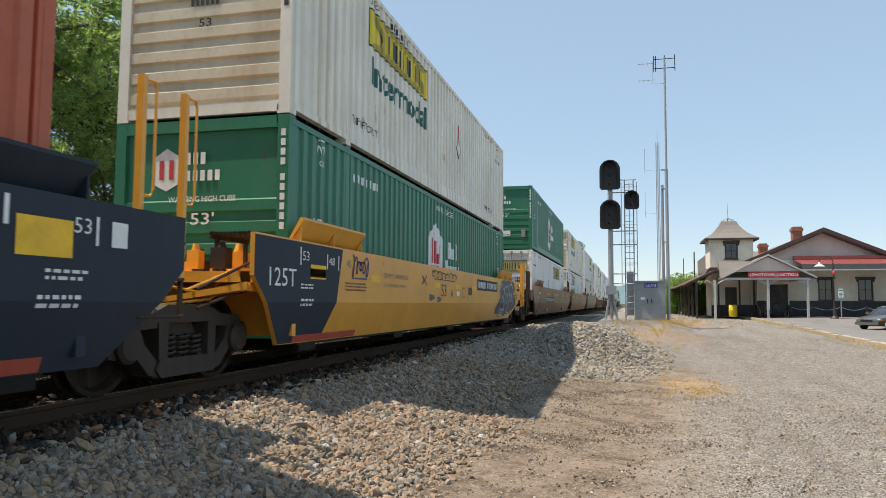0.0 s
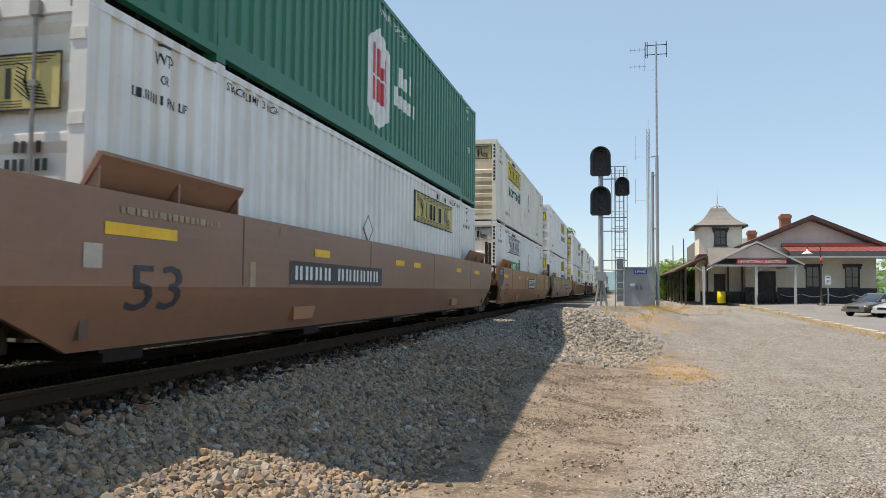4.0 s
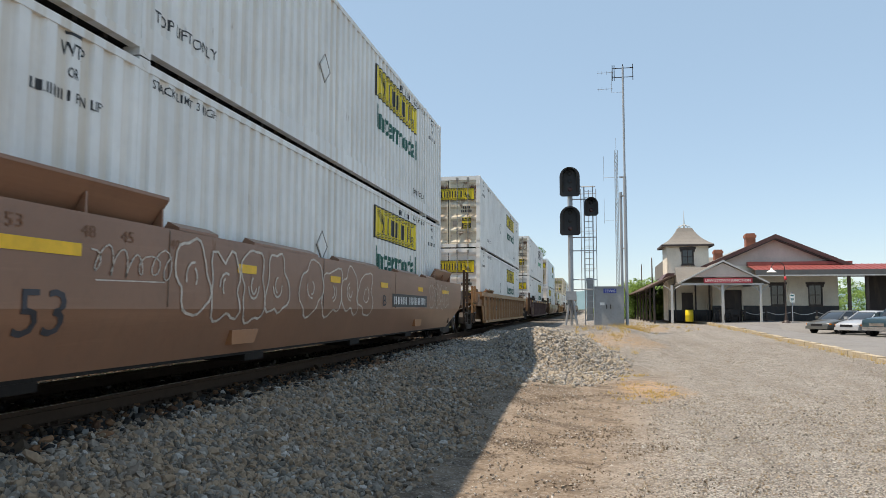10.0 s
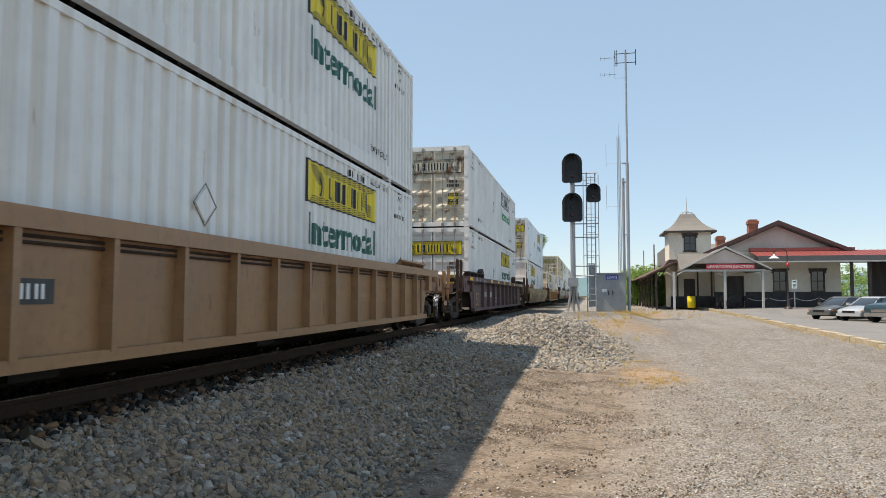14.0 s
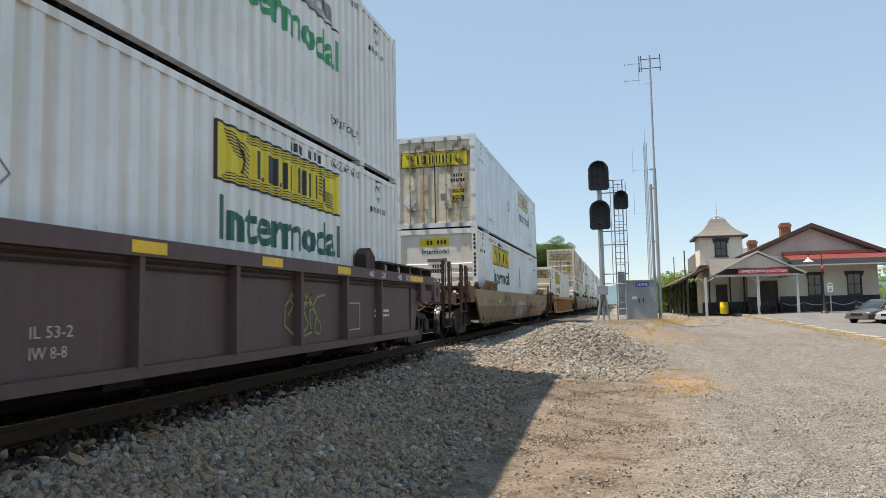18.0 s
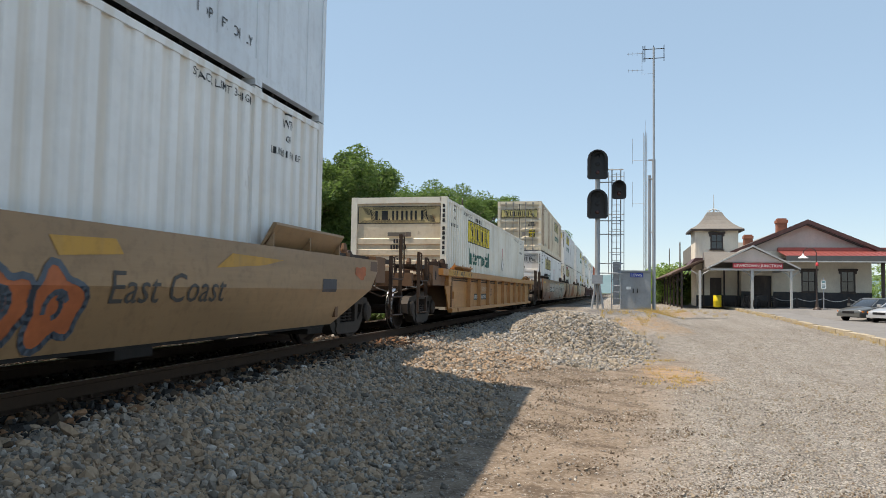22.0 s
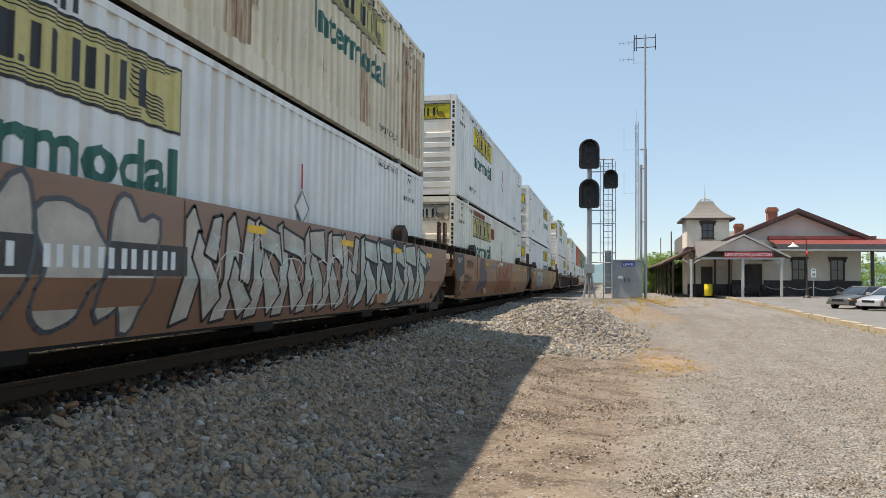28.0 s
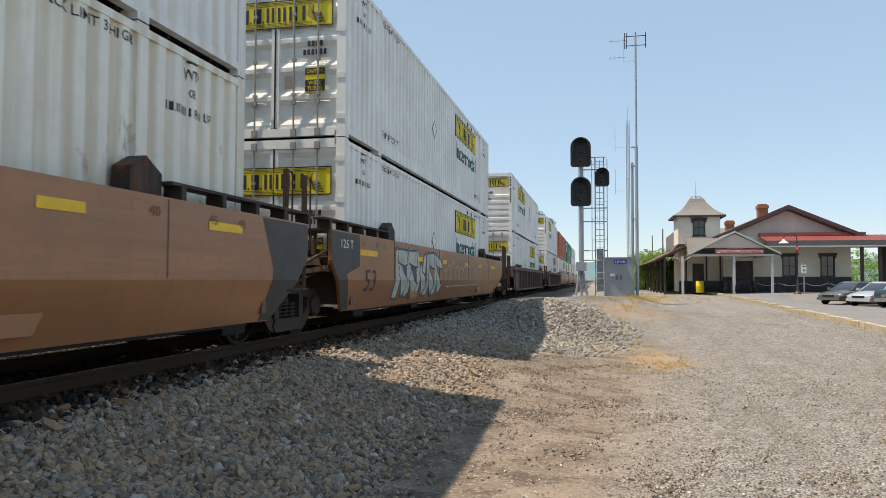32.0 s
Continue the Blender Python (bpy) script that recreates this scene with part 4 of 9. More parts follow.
# ---- trucks ----
def side_frame(bm):
    """A cast side frame: heavy arched top, deep tension member, columns round the spring window, rounded bearing ends."""
    prism(bm, [(-1.06, 0.60), (-0.98, 0.71), (-0.60, 0.74), (-0.34, 0.83), (0.34, 0.83), (0.60, 0.74), (0.98, 0.71), (1.06, 0.60), (0.86, 0.585), (0.50, 0.61), (0.36, 0.655), (-0.36, 0.655), (-0.50, 0.61), (-0.86, 0.585)], -0.10, 0.10)
    prism(bm, [(-0.44, 0.13), (0.44, 0.13), (0.52, 0.21), (0.46, 0.31), (-0.46, 0.31), (-0.52, 0.21)], -0.125, 0.125)
    for k in (-1, 1):
        prism(bm, [(k * 0.44, 0.13), (k * 0.60, 0.17), (k * 0.84, 0.40), (k * 0.86, 0.59), (k * 0.74, 0.60), (k * 0.68, 0.46), (k * 0.50, 0.31)], -0.10, 0.10)
        prism(bm, [(k * 0.34, 0.29), (k * 0.47, 0.29), (k * 0.49, 0.66), (k * 0.34, 0.66)], -0.115, 0.115)
        prism(bm, [(k * 1.15, 0.36), (k * 1.06, 0.34), (k * 1.0, 0.62), (k * 1.08, 0.64), (k * 1.15, 0.56)], -0.10, 0.10)
        lathe(bm, [(0.15, 0.04), (0.165, 0.07), (0.165, 0.14), (0.13, 0.17), (0.06, 0.175)], "x", 18, (0, k * 0.92, 0.46))


def spring_group(bm):
    for y in (-0.22, 0.0, 0.22):
        for x in (-0.03,):
            pts = []
            for k in range(34):
                a = k * math.tau / 7
                pts.append((x + 0.085 * math.cos(a), y + 0.085 * math.sin(a), 0.30 + 0.245 * k / 33))
            tube(bm, pts, 0.017, 5)


def wheelset_mesh():
    if "wheelset" in MESHES:
        return MESHES["wheelset"]
    bm = bmesh.new()
    r = 0.46
    for k in (-1, 1):
        x = k * 0.7525
        o = [(0.085, x - k * 0.10), (0.13, x - k * 0.09), (0.15, x - k * 0.02), (r - 0.09, x + k * 0.0), (r - 0.055, x + k * 0.06), (r - 0.05, x + k * 0.07), (r - 0.004, x + k * 0.07),
             (r, x + k * 0.055), (r, x - k * 0.035), (r + 0.026, x - k * 0.052), (r + 0.026, x - k * 0.068), (r - 0.05, x - k * 0.07), (r - 0.09, x - k * 0.045), (0.15, x - k * 0.11), (0.085, x - k * 0.13)]
        lathe(bm, o, "x", 48, (0, 0, 0), True)
        lathe(bm, [(0.075, x + k * 0.06), (0.075, x + k * 0.20)], "x", 16)
        lathe(bm, [(0.105, x + k * 0.20), (0.115, x + k * 0.22), (0.115, x + k * 0.34), (0.10, x + k * 0.36)], "x", 20)
        lathe(bm, [(0.075, x + k * 0.36), (0.07, x + k * 0.39)], "x", 12)
        for j in range(3):
            a = j * math.tau / 3
            lathe(bm, [(0.016, x + k * 0.36), (0.016, x + k * 0.385)], "x", 6, (0, 0.085 * math.cos(a), 0.085 * math.sin(a)))
        # worn balance mark on the plate, so that the turning shows
        box(bm, x + k * 0.05, x + k * 0.062, -0.05, 0.05, r - 0.16, r - 0.08)
    lathe(bm, [(0.085, -0.70), (0.08, 0.0), (0.085, 0.70)], "x", 16)
    me = mesh_from(bm, "wheelset", WHEEL, smooth=True)
    me.materials.append(TREAD)
    for f in me.polygons:
        c = f.center
        if math.hypot(c.y, c.z) > r - 0.015 and abs(f.normal.x) < 0.5:
            f.material_index = 1
    MESHES["wheelset"] = me
    return me


TRUCK_STEEL = paint("dusty_truck_steel", (0.034, 0.026, 0.020), 0.75, 0.4, 0.12, dust=(0.09, 0.065, 0.045))


def truck(car, y, mat=TRUCK_STEEL):
    def bolster(bm):
        prism(bm, [(-0.20, 0.52), (0.20, 0.52), (0.20, 0.74), (-0.20, 0.74)], -1.0, 1.0)
        lathe(bm, [(0.24, 0.74), (0.22, 0.82)], "z", 20)
        for k in (-1, 1):
            box(bm, -0.85, 0.85, k * 0.42 - 0.04, k * 0.42 + 0.04, 0.34, 0.44)
    t = part("truck", cached("truck_bolster", mat, bolster), mat, car, "dark grimy two-axle truck", m=pose(0, y, 0))
    for k in (-1, 1):
        part("side_frame", cached("side_frame", mat, side_frame, bevel=0.015), mat, t, m=pose(k * 1.0, 0, 0))
        part("spring", cached("spring", mat, spring_group, True), mat, t, "coil springs", m=pose(k * 1.0 + (0.03 if k > 0 else 0.03), 0, 0))
    for k in (-1, 1):
        w = part("wheelset", wheelset_mesh(), WHEEL, t, "pair of steel wheels with bright treads", m=pose(0, k * 0.92, 0.46))
        ROLLERS.append((w, k * 0.92))
    return t


# ---- well cars ----
def well_body(car, kind, mat, end_mat, front_end, rear_end, top, style, ribs=9):
    """The sides, floor and ends of a well. kind: smooth or ribbed; an end is 'joint' (shared truck) or 'coupler'."""
    W = 1.60
    f = -1.30 if front_end == "joint" else -1.75
    r = LONG + (1.30 if rear_end == "joint" else 1.75)
    lo = 0.35
    for k in (1, -1):
        sx = k
        bm = bmesh.new()
        a, b = sorted((sx * (W - 0.02), sx * (W - 0.075)))
        if kind == "smooth":
            mid = 0.86
            out = [(f, 1.15), (f, top), (r, top), (r, 1.15), (r - 0.30, mid), (f + 0.30, mid)]
            prism(bm, out, a, b)
            # the lower strake leans inward
            lean = 0.16
            ca, cb = (1.2 if front_end == "coupler" else 0.55), (1.3 if rear_end == "coupler" else 0.55)
            for (ya, yb) in ((f + 0.30, r - 0.30),):
                o0, o1 = [bm.verts.new((sx * (W - 0.02), q, mid)) for q in (ya, yb)]
                o2, o3 = [bm.verts.new((sx * (W - 0.02 - lean), q, lo)) for q in (yb - cb, ya + ca)]
                i0, i1 = [bm.verts.new((sx * (W - 0.07), q, mid)) for q in (ya, yb)]
                i2, i3 = [bm.verts.new((sx * (W - 0.07 - lean), q, lo)) for q in (yb - cb, ya + ca)]
                for q in ((o0, o1, o2, o3), (i3, i2, i1, i0), (o3, o2, i2, i3), (o1, i1, i2, o2), (o0, o3, i3, i0)):
                    bm.faces.new(q)
        else:
            out = [(f + 0.9, 1.0), (f + 0.9, top - 0.04), (r - 0.9, top - 0.04), (r - 0.9, 1.0), (r - 1.15, 0.75), (r - 1.35, lo), (f + 1.35, lo), (f + 1.15, 0.75)]
            a, b = sorted((sx * (W - 0.13), sx * (W - 0.16)))
            prism(bm, out, a, b)
        side = part("side_sill", bm, TAN_PANEL if mat == TAN_CAR and top > 1.45 else mat, car, bevel=0.008)
        if kind == "ribbed":
            bm = bmesh.new()
            a, b = sorted((sx * W, sx * (W - 0.24)))
            box(bm, a, b, f + 0.2, r - 0.2, top - 0.16, top)
            part("top_chord", bm, mat, side, bevel=0.012)
            bm = bmesh.new()
            a, b = sorted((sx * (W - 0.03), sx * (W - 0.15)))
            box(bm, a, b, f + 1.35, r - 1.35, lo - 0.03, lo + 0.07)
            part("bottom_chord", bm, mat, side, bevel=0.01)
            def rib(bm):
                prism(bm, [(-0.05, 0.0), (0.05, 0.0), (0.035, 0.12), (-0.035, 0.12)], lo + 0.05, top - 0.15, "z")
            me = cached(("side_rib", top), mat, rib, bevel=0.01)
            inset = 1.84 if ribs < 12 else 0.62
            for j in range(ribs):
                y = inset + (LONG - 2 * inset) * j / (ribs - 1)
                part("side_rib", me, mat, side, m=pose(sx * (W - 0.14), y, 0, 0, 0, -90 * sx))
            for dz in (0.20, 0.25):
                bm = bmesh.new()
                tube(bm, [(sx * (W - 0.115), f + 1.2, top - dz), (sx * (W - 0.115), r - 1.2, top - dz)], 0.016, 6)
                part("brake_pipe", bm, GRIMY, side, "dark pipe under the top chord")
            for y in (f + 1.0, r - 1.0):
                bm = bmesh.new()
                a, b = sorted((sx * (W - 0.02), sx * (W - 0.2)))
                box(bm, a, b, y - 0.15, y + 0.15, 0.98, top - 0.14)
                part("end_post", bm, mat, side, bevel=0.015)
        # guide wedges for the containers on the top of the side
        for y0, y1 in ((-0.15, 2.0), (LONG - 2.0, LONG + 0.15)):
            bm = bmesh.new()
            if style == "bracket":
                # a narrow grating shelf on stubs, ending in a folded bracket
                ya, yb = (y0 - 1.4, y1 - 0.1) if y0 < 1 else (y0 + 0.1, y1 + 1.4)
                a, b = sorted((sx * (W - 0.02), sx * (W - 0.22)))
                box(bm, a, b, ya, yb, top + 0.13, top + 0.16)
                for q in range(5):
                    yy = ya + 0.2 + (yb - ya - 0.4) * q / 4
                    box(bm, a, b, yy - 0.04, yy + 0.04, top + 0.002, top + 0.13)
                part("grating_shelf", bm, GRATING, car)
                bm = bmesh.new()
                ye = y1 + 0.15 if y0 < 1 else y0 - 0.15
                pent = [(ye - 0.24, top + 0.002), (ye + 0.22, top - 0.10), (ye + 0.22, top + 0.22), (ye - 0.02, top + 0.36), (ye - 0.24, top + 0.24)]
                prism(bm, pent, *sorted((sx * (W - 0.30), sx * (W - 0.11))))
                part("guide_bracket", bm, GRATING, car, "dark folded steel guide bracket")
                continue
            h = 0.29 if kind == "smooth" else 0.12
            # a folded plate that flares outward over the side
            prism(bm, [(sx * (W - 0.22), top + 0.002), (sx * (W - 0.18), top + 0.002), (sx * (W - 0.004), top + h - 0.03), (sx * (W - 0.004), top + h), (sx * (W - 0.05), top + h)], y0, y1, "y")
            for q in (y0 + 0.03, (y0 + y1) / 2, y1 - 0.03):
                prism(bm, [(sx * (W - 0.05), top + 0.002), (sx * (W - 0.17), top + 0.002), (sx * (W - 0.05), top + 0.18)], q - 0.012, q + 0.012, "y")
            part("guide_wedge", bm, mat, car)
    bm = bmesh.new()
    box(bm, -1.42, 1.42, 0.1, LONG - 0.1, 0.32, 0.36)
    well = part("well_floor", bm, DARK_STEEL, car)
    bearer = cached("cross_bearer", DARK_STEEL, lambda bm: box(bm, -1.42, 1.42, -0.25, 0.25, 0.24, 0.319))
    for y in (0.4, 4.2, 8.07, 11.9, LONG - 0.4):
        part("cross_bearer", bearer, DARK_STEEL, well, m=pose(0, y, 0))
    for at_end, sign, y0 in ((front_end, -1, 0.0), (rear_end, 1, LONG)):
        far = y0 + sign * (2.05 if at_end == "joint" else 3.35)
        near = y0 + sign * 0.12
        y1, y2 = sorted((near, far))
        bm = bmesh.new()
        # bulkhead, centre sill and end deck
        box(bm, -1.50, 1.50, *sorted((near, near + sign * 0.10)), 0.45, top - 0.25)
        box(bm, -0.33, 0.33, y1, y2, 0.84, 1.16)
        d0, d1 = sorted((near + sign * 0.1, y0 + sign * (1.2 if at_end == "joint" else 2.4)))
        box(bm, -1.50, 1.50, d0, d1, 1.08, 1.20)
        for k in (-1, 1):
            a, b = sorted((k * 1.48, k * 1.36))
            box(bm, a, b, d0, d1, 0.98, 1.22)
            prism(bm, [(k * 0.33, 0.9), (k * 1.45, 1.08), (k * 1.45, 1.0), (k * 0.33, 0.84)], *sorted((near + sign * 0.9, near + sign * 1.1)), "y")
        part("end_frame", bm, end_mat, car, bevel=0.012)
        if at_end == "coupler":
            for k in (-1, 1):
                bm = bmesh.new()
                ya, yb = sorted((y0 + sign * 1.78, y0 + sign * 2.30))
                xa, xb = sorted((k * 1.30, k * 1.54))
                box(bm, xa, xb, ya, yb, 0.98, 1.42)
                plate = part("end_box", bm, end_mat, car, bevel=0.025)
                if kind == "smooth":
                    continue
                bm = bmesh.new()
                u = (ya + yb) / 2
                prism(bm, [(u + 0.055 * math.cos(a * math.tau / 14), 1.20 + 0.11 * math.sin(a * math.tau / 14)) for a in range(14)], *sorted((k * 1.50, k * 1.544)))
                part("slot", bm, RUBBER, plate, "dark oval slot")
            for k in range(4):
                bm = bmesh.new()
                yy = y0 + sign * (2.35 + 0.22 * k)
                tube(bm, [(1.30 - 0.16 * k, yy, 1.16), (1.34 - 0.12 * k, yy + sign * 0.04, 1.0 - 0.05 * k), (1.24 - 0.2 * k, yy + sign * (0.30 - 0.05 * k), 0.92 - 0.07 * k), (1.0 - 0.2 * k, yy + sign * 0.62, 0.98 - 0.04 * k)], 0.012 + 0.004 * (k % 2), 6)
                part("brake_pipe", bm, GRIMY if k % 2 else BAR_STEEL, car)
            bm = bmesh.new()
            e = y0 + sign * 3.35
            box(bm, -1.35, 1.35, *sorted((e, e - sign * 0.12)), 0.94, 1.22)
            part("end_sill", bm, end_mat, car, bevel=0.012)
            bm = bmesh.new()
            box(bm, -0.10, 0.10, *sorted((e - sign * 0.2, e + sign * 0.40)), 0.80, 0.98)
            prism(bm, [(-0.16, e + sign * 0.35), (0.16, e + sign * 0.35), (0.20, e + sign * 0.58), (0.02, e + sign * 0.62), (-0.20, e + sign * 0.56)], 0.74, 1.04, "z")
            part("coupler", bm, DARK_STEEL, car, "dark steel knuckle coupler", bevel=0.02)
            bm = bmesh.new()
            for k in (-0.3, 0.32):
                tube(bm, [(k, e, 0.92), (k + 0.02, e + sign * 0.18, 0.72), (k * 0.6, e + sign * 0.38, 0.55), (k * 0.3, e + sign * 0.56, 0.62)], 0.025, 6)
            part("air_hose", bm, RUBBER, car, "black rubber air hose")
            truck(car, y0 + sign * 1.62)
        # walkway gratings
        g0, g1 = sorted((near + sign * 0.15, y0 + sign * (1.1 if at_end == "joint" else 3.2)))
        zt = 1.38 if at_end == "coupler" else 1.62
        for xa in (-1.40, 0.90):
            bm = bmesh.new()
            for k in range(9):
                box(bm, xa + k * 0.06, xa + k * 0.06 + 0.02, g0, g1, zt, zt + 0.03)
            y = g0
            while y < g1:
                box(bm, xa, xa + 0.5, y, y + 0.018, zt + 0.004, zt + 0.026)
                y += 0.11
            for x in (xa, xa + 0.48):
                box(bm, x, x + 0.03, g0, g1, zt - 0.05, zt + 0.035)
                for q in (g0 + 0.1, g1 - 0.1):
                    box(bm, x, x + 0.04, q, q + 0.04, 1.2, zt)
            tagged(part("walkway", bm, GRATING, car, "open steel grating walkway"), "open steel grating walkway", kind="stuff")
        # pipes, brackets and valves on the end frame
        rs = random.Random(int(abs(y0 * 7 + len(car.name) * 3 + top * 50)))
        for k in range(7):
            bm = bmesh.new()
            xa, ya, za = rs.uniform(0.35, 1.40), near + sign * rs.uniform(0.15, 1.0), rs.uniform(1.22, 1.42)
            w = rs.uniform(0.05, 0.13)
            box(bm, xa - w, xa + w, ya - w * 0.8, ya + w * 0.8, za - 0.08, za + rs.uniform(0.04, 0.16))
            lathe(bm, [(w * 0.6, za), (w * 0.7, za + 0.06), (w * 0.4, za + 0.16)], "z", 10, (xa, ya, 0.06))
            part("bracket", bm, end_mat if k % 2 else GRIMY, car, bevel=0.008)
        for k in range(5):
            bm = bmesh.new()
            xa, za = rs.uniform(0.5, 1.45), rs.uniform(0.98, 1.36)
            p = [(xa, near + sign * 0.12, za), (xa + rs.uniform(-0.1, 0.1), near + sign * 0.5, za + rs.uniform(-0.14, 0.12)), (xa + rs.uniform(-0.2, 0.1), near + sign * 0.95, za + rs.uniform(-0.25, 0.1)), (xa - 0.25, near + sign * 1.5, za - rs.uniform(0.05, 0.3))]
            tube(bm, p, 0.017, 6)
            part("pipe", bm, GRIMY if k % 2 else end_mat, car)
    truck_here = front_end == "joint"
    if truck_here:
        truck(car, -1.75)


def ladder_posts(car, y, mat, tops, rungs_low=0.62):
    """Two upright posts with looped handholds and the steps below, at a car's corner."""
    for k in (1, -1):
        x = k * 1.50
        for yy, hgt in zip((y, y + 0.60), tops):
            bm = bmesh.new()
            box(bm, x - 0.028, x + 0.028, yy - 0.032, yy + 0.032, rungs_low + 0.3, hgt)
            box(bm, x - 0.02, x + 0.045, yy - 0.044, yy - 0.033, rungs_low + 0.3, hgt)
            post = part("post", bm, mat, car, bevel=0.008)
            bm = bmesh.new()
            q = x + k * 0.02
            d = min(1.02, hgt - 1.1)
            tube(bm, [(q, yy + 0.05, hgt - 0.03), (q, yy + 0.13, hgt - 0.02), (q, yy + 0.16, hgt - 0.08), (q, yy + 0.16, hgt - d + 0.07), (q, yy + 0.12, hgt - d), (q, yy + 0.05, hgt - d)], 0.014, 6)
            part("handhold", bm, mat, post, "bent round-bar handhold")
        bm = bmesh.new()
        for z in (rungs_low, rungs_low + 0.33, rungs_low + 0.66):
            tube(bm, [(x, y - 0.03, z), (x + k * 0.04, y + 0.0, z - 0.02), (x + k * 0.04, y + 0.60, z - 0.02), (x, y + 0.63, z)], 0.016, 6)
        for yy in (y - 0.02, y + 0.62):
            box(bm, x - 0.02, x + 0.015, yy - 0.02, yy + 0.02, rungs_low - 0.04, rungs_low + 0.75)
        part("step_ladder", bm, GRIMY, car, "small side ladder with steps")


def air_tank(car, mat):
    """A brown air reservoir that lies along the end of a car."""
    bm = bmesh.new()
    y0, y1, r = LONG + 0.85, LONG + 2.25, 0.21
    lathe(bm, [(0.05, y0), (r * 0.75, y0 + 0.03), (r, y0 + 0.12), (r, y1 - 0.12), (r * 0.75, y1 - 0.03), (0.05, y1)], "y", 24, (0.95, 0, 1.90))
    tank = part("air_tank", bm, mat, car, "round-ended brown air reservoir", smooth=True)
    for y in (y0 + 0.25, y1 - 0.3):
        bm = bmesh.new()
        lathe(bm, [(r + 0.004, y), (r + 0.012, y), (r + 0.012, y + 0.05), (r + 0.004, y + 0.05)], "y", 24, (0.95, 0, 1.90), True)
        box(bm, 0.9, 1.0, y, y + 0.05, 1.2, 1.70)
        part("tank_strap", bm, GRIMY, tank)


def brake_wheel(car, y, mat):
    bm = bmesh.new()
    box(bm, -0.75, -0.45, y, y + 0.2, 1.22, 1.85)
    part("brake_housing", bm, mat, car, bevel=0.02)
    bm = bmesh.new()
    c = Vector((-0.6, y - 0.10, 1.85))
    ring = [(c.x + 0.27 * math.cos(a * math.tau / 20), c.y, c.z + 0.27 * math.sin(a * math.tau / 20)) for a in range(21)]
    tube(bm, ring, 0.016, 6)
    for a in range(5):
        tube(bm, [c, (c.x + 0.27 * math.cos(a * math.tau / 5), c.y, c.z + 0.27 * math.sin(a * math.tau / 5))], 0.011, 5)
    tube(bm, [c, c + Vector((0, 0.2, 0))], 0.03, 8)
    part("brake_wheel", bm, mat, car, "spoked hand brake wheel")
    bm = bmesh.new()
    lathe(bm, [(0.05, -0.4), (0.17, -0.36), (0.17, 0.36), (0.05, 0.4)], "x", 16, (0.55, y + 0.3, 1.38))
    part("air_reservoir", bm, mat, car, "grimy air reservoir", smooth=True)


def well_car(s, kind, mat, front_end, rear_end, label, end_mat=None, top=None, post_top=1.95, post_mat=None, marks=(), style="wedge", front_posts=None, rear_posts=None, rear_mat=None, tank=False, ribs=9):
    top = top or (1.62 if kind == "smooth" else 1.46)
    end_mat = end_mat or mat
    car = train_thing("well_car", s, 0.0, label, "well car", "cars of the train")
    well_body(car, kind, mat, end_mat, front_end, rear_end, top, style, ribs)
    pm = post_mat or GRIMY
    if front_end == "coupler":
        ladder_posts(car, -3.35, pm, front_posts or (post_top, post_top), 0.42)
    if rear_end == "coupler":
        ladder_posts(car, LONG + 2.75, rear_mat or pm, rear_posts or (post_top, post_top), 0.42)
        brake_wheel(car, LONG + 1.9, pm)
    else:
        ladder_posts(car, LONG + 0.75, pm, rear_posts or (post_top, post_top), 0.75)
    if tank:
        air_tank(car, end_mat)
    for m in marks:
        m(car, top)
    return car

# ---- paint, stencils and graffiti on the cars ----
PAINT_GREY = plain("spray_grey", (0.085, 0.09, 0.10), 0.6)
PAINT_PALE = plain("spray_pale", (0.49, 0.43, 0.36), 0.6, vary=0.25, scale=3)
PAINT_MINT = plain("spray_mint", (0.47, 0.50, 0.44), 0.6, vary=0.25, scale=3)
PAINT_WHITE = plain("spray_white", (0.66, 0.64, 0.60), 0.6, vary=0.2)
PAINT_BLACK = plain("spray_black", (0.02, 0.02, 0.022), 0.6)
PAINT_ORANGE = plain("spray_orange", (0.42, 0.11, 0.035), 0.6, vary=0.2)
PAINT_BLUE = plain("spray_blue", (0.03, 0.07, 0.25), 0.6)
PAINT_SLATE = plain("spray_slate", (0.075, 0.095, 0.12), 0.6, vary=0.25)
PAINT_SKY = plain("spray_sky", (0.36, 0.46, 0.50), 0.6)
PAINT_CHALK = plain("chalk", (0.60, 0.53, 0.46), 0.8, vary=0.3, scale=12)
PAINT_LIME = plain("spray_lime", (0.30, 0.31, 0.09), 0.6)
PAINT_RED = plain("stripe_red", (0.42, 0.07, 0.04), 0.6)
PATCH_BROWN = plain("patch_brown", (0.20, 0.09, 0.045), 0.6, vary=0.2)
PATCH_DARK = plain("patch_dark_grey", (0.055, 0.052, 0.05), 0.6, vary=0.25)
PATCH_PRIMER = plain("patch_primer", (0.36, 0.27, 0.17), 0.65, vary=0.3, scale=2)
PRIMER_RED = paint("primer_red", (0.30, 0.085, 0.05), 0.7, 0.35, 0.1)
WEDGE_PAINT = paint("worn_orange_edge", (0.55, 0.29, 0.05), 0.6, 0.45, 0.25, streak=0.4)
FADED_PALE = plain("spray_faded_pale", (0.34, 0.22, 0.125), 0.65, vary=0.25, scale=2)
FADED_DARK = plain("spray_faded_dark", (0.25, 0.152, 0.082), 0.65, vary=0.25, scale=2)
NUM_TAN = plain("numeral_tan", (0.42, 0.25, 0.12), 0.6)
NUM_DARK = plain("numeral_dark", (0.045, 0.045, 0.055), 0.6, vary=0.3)


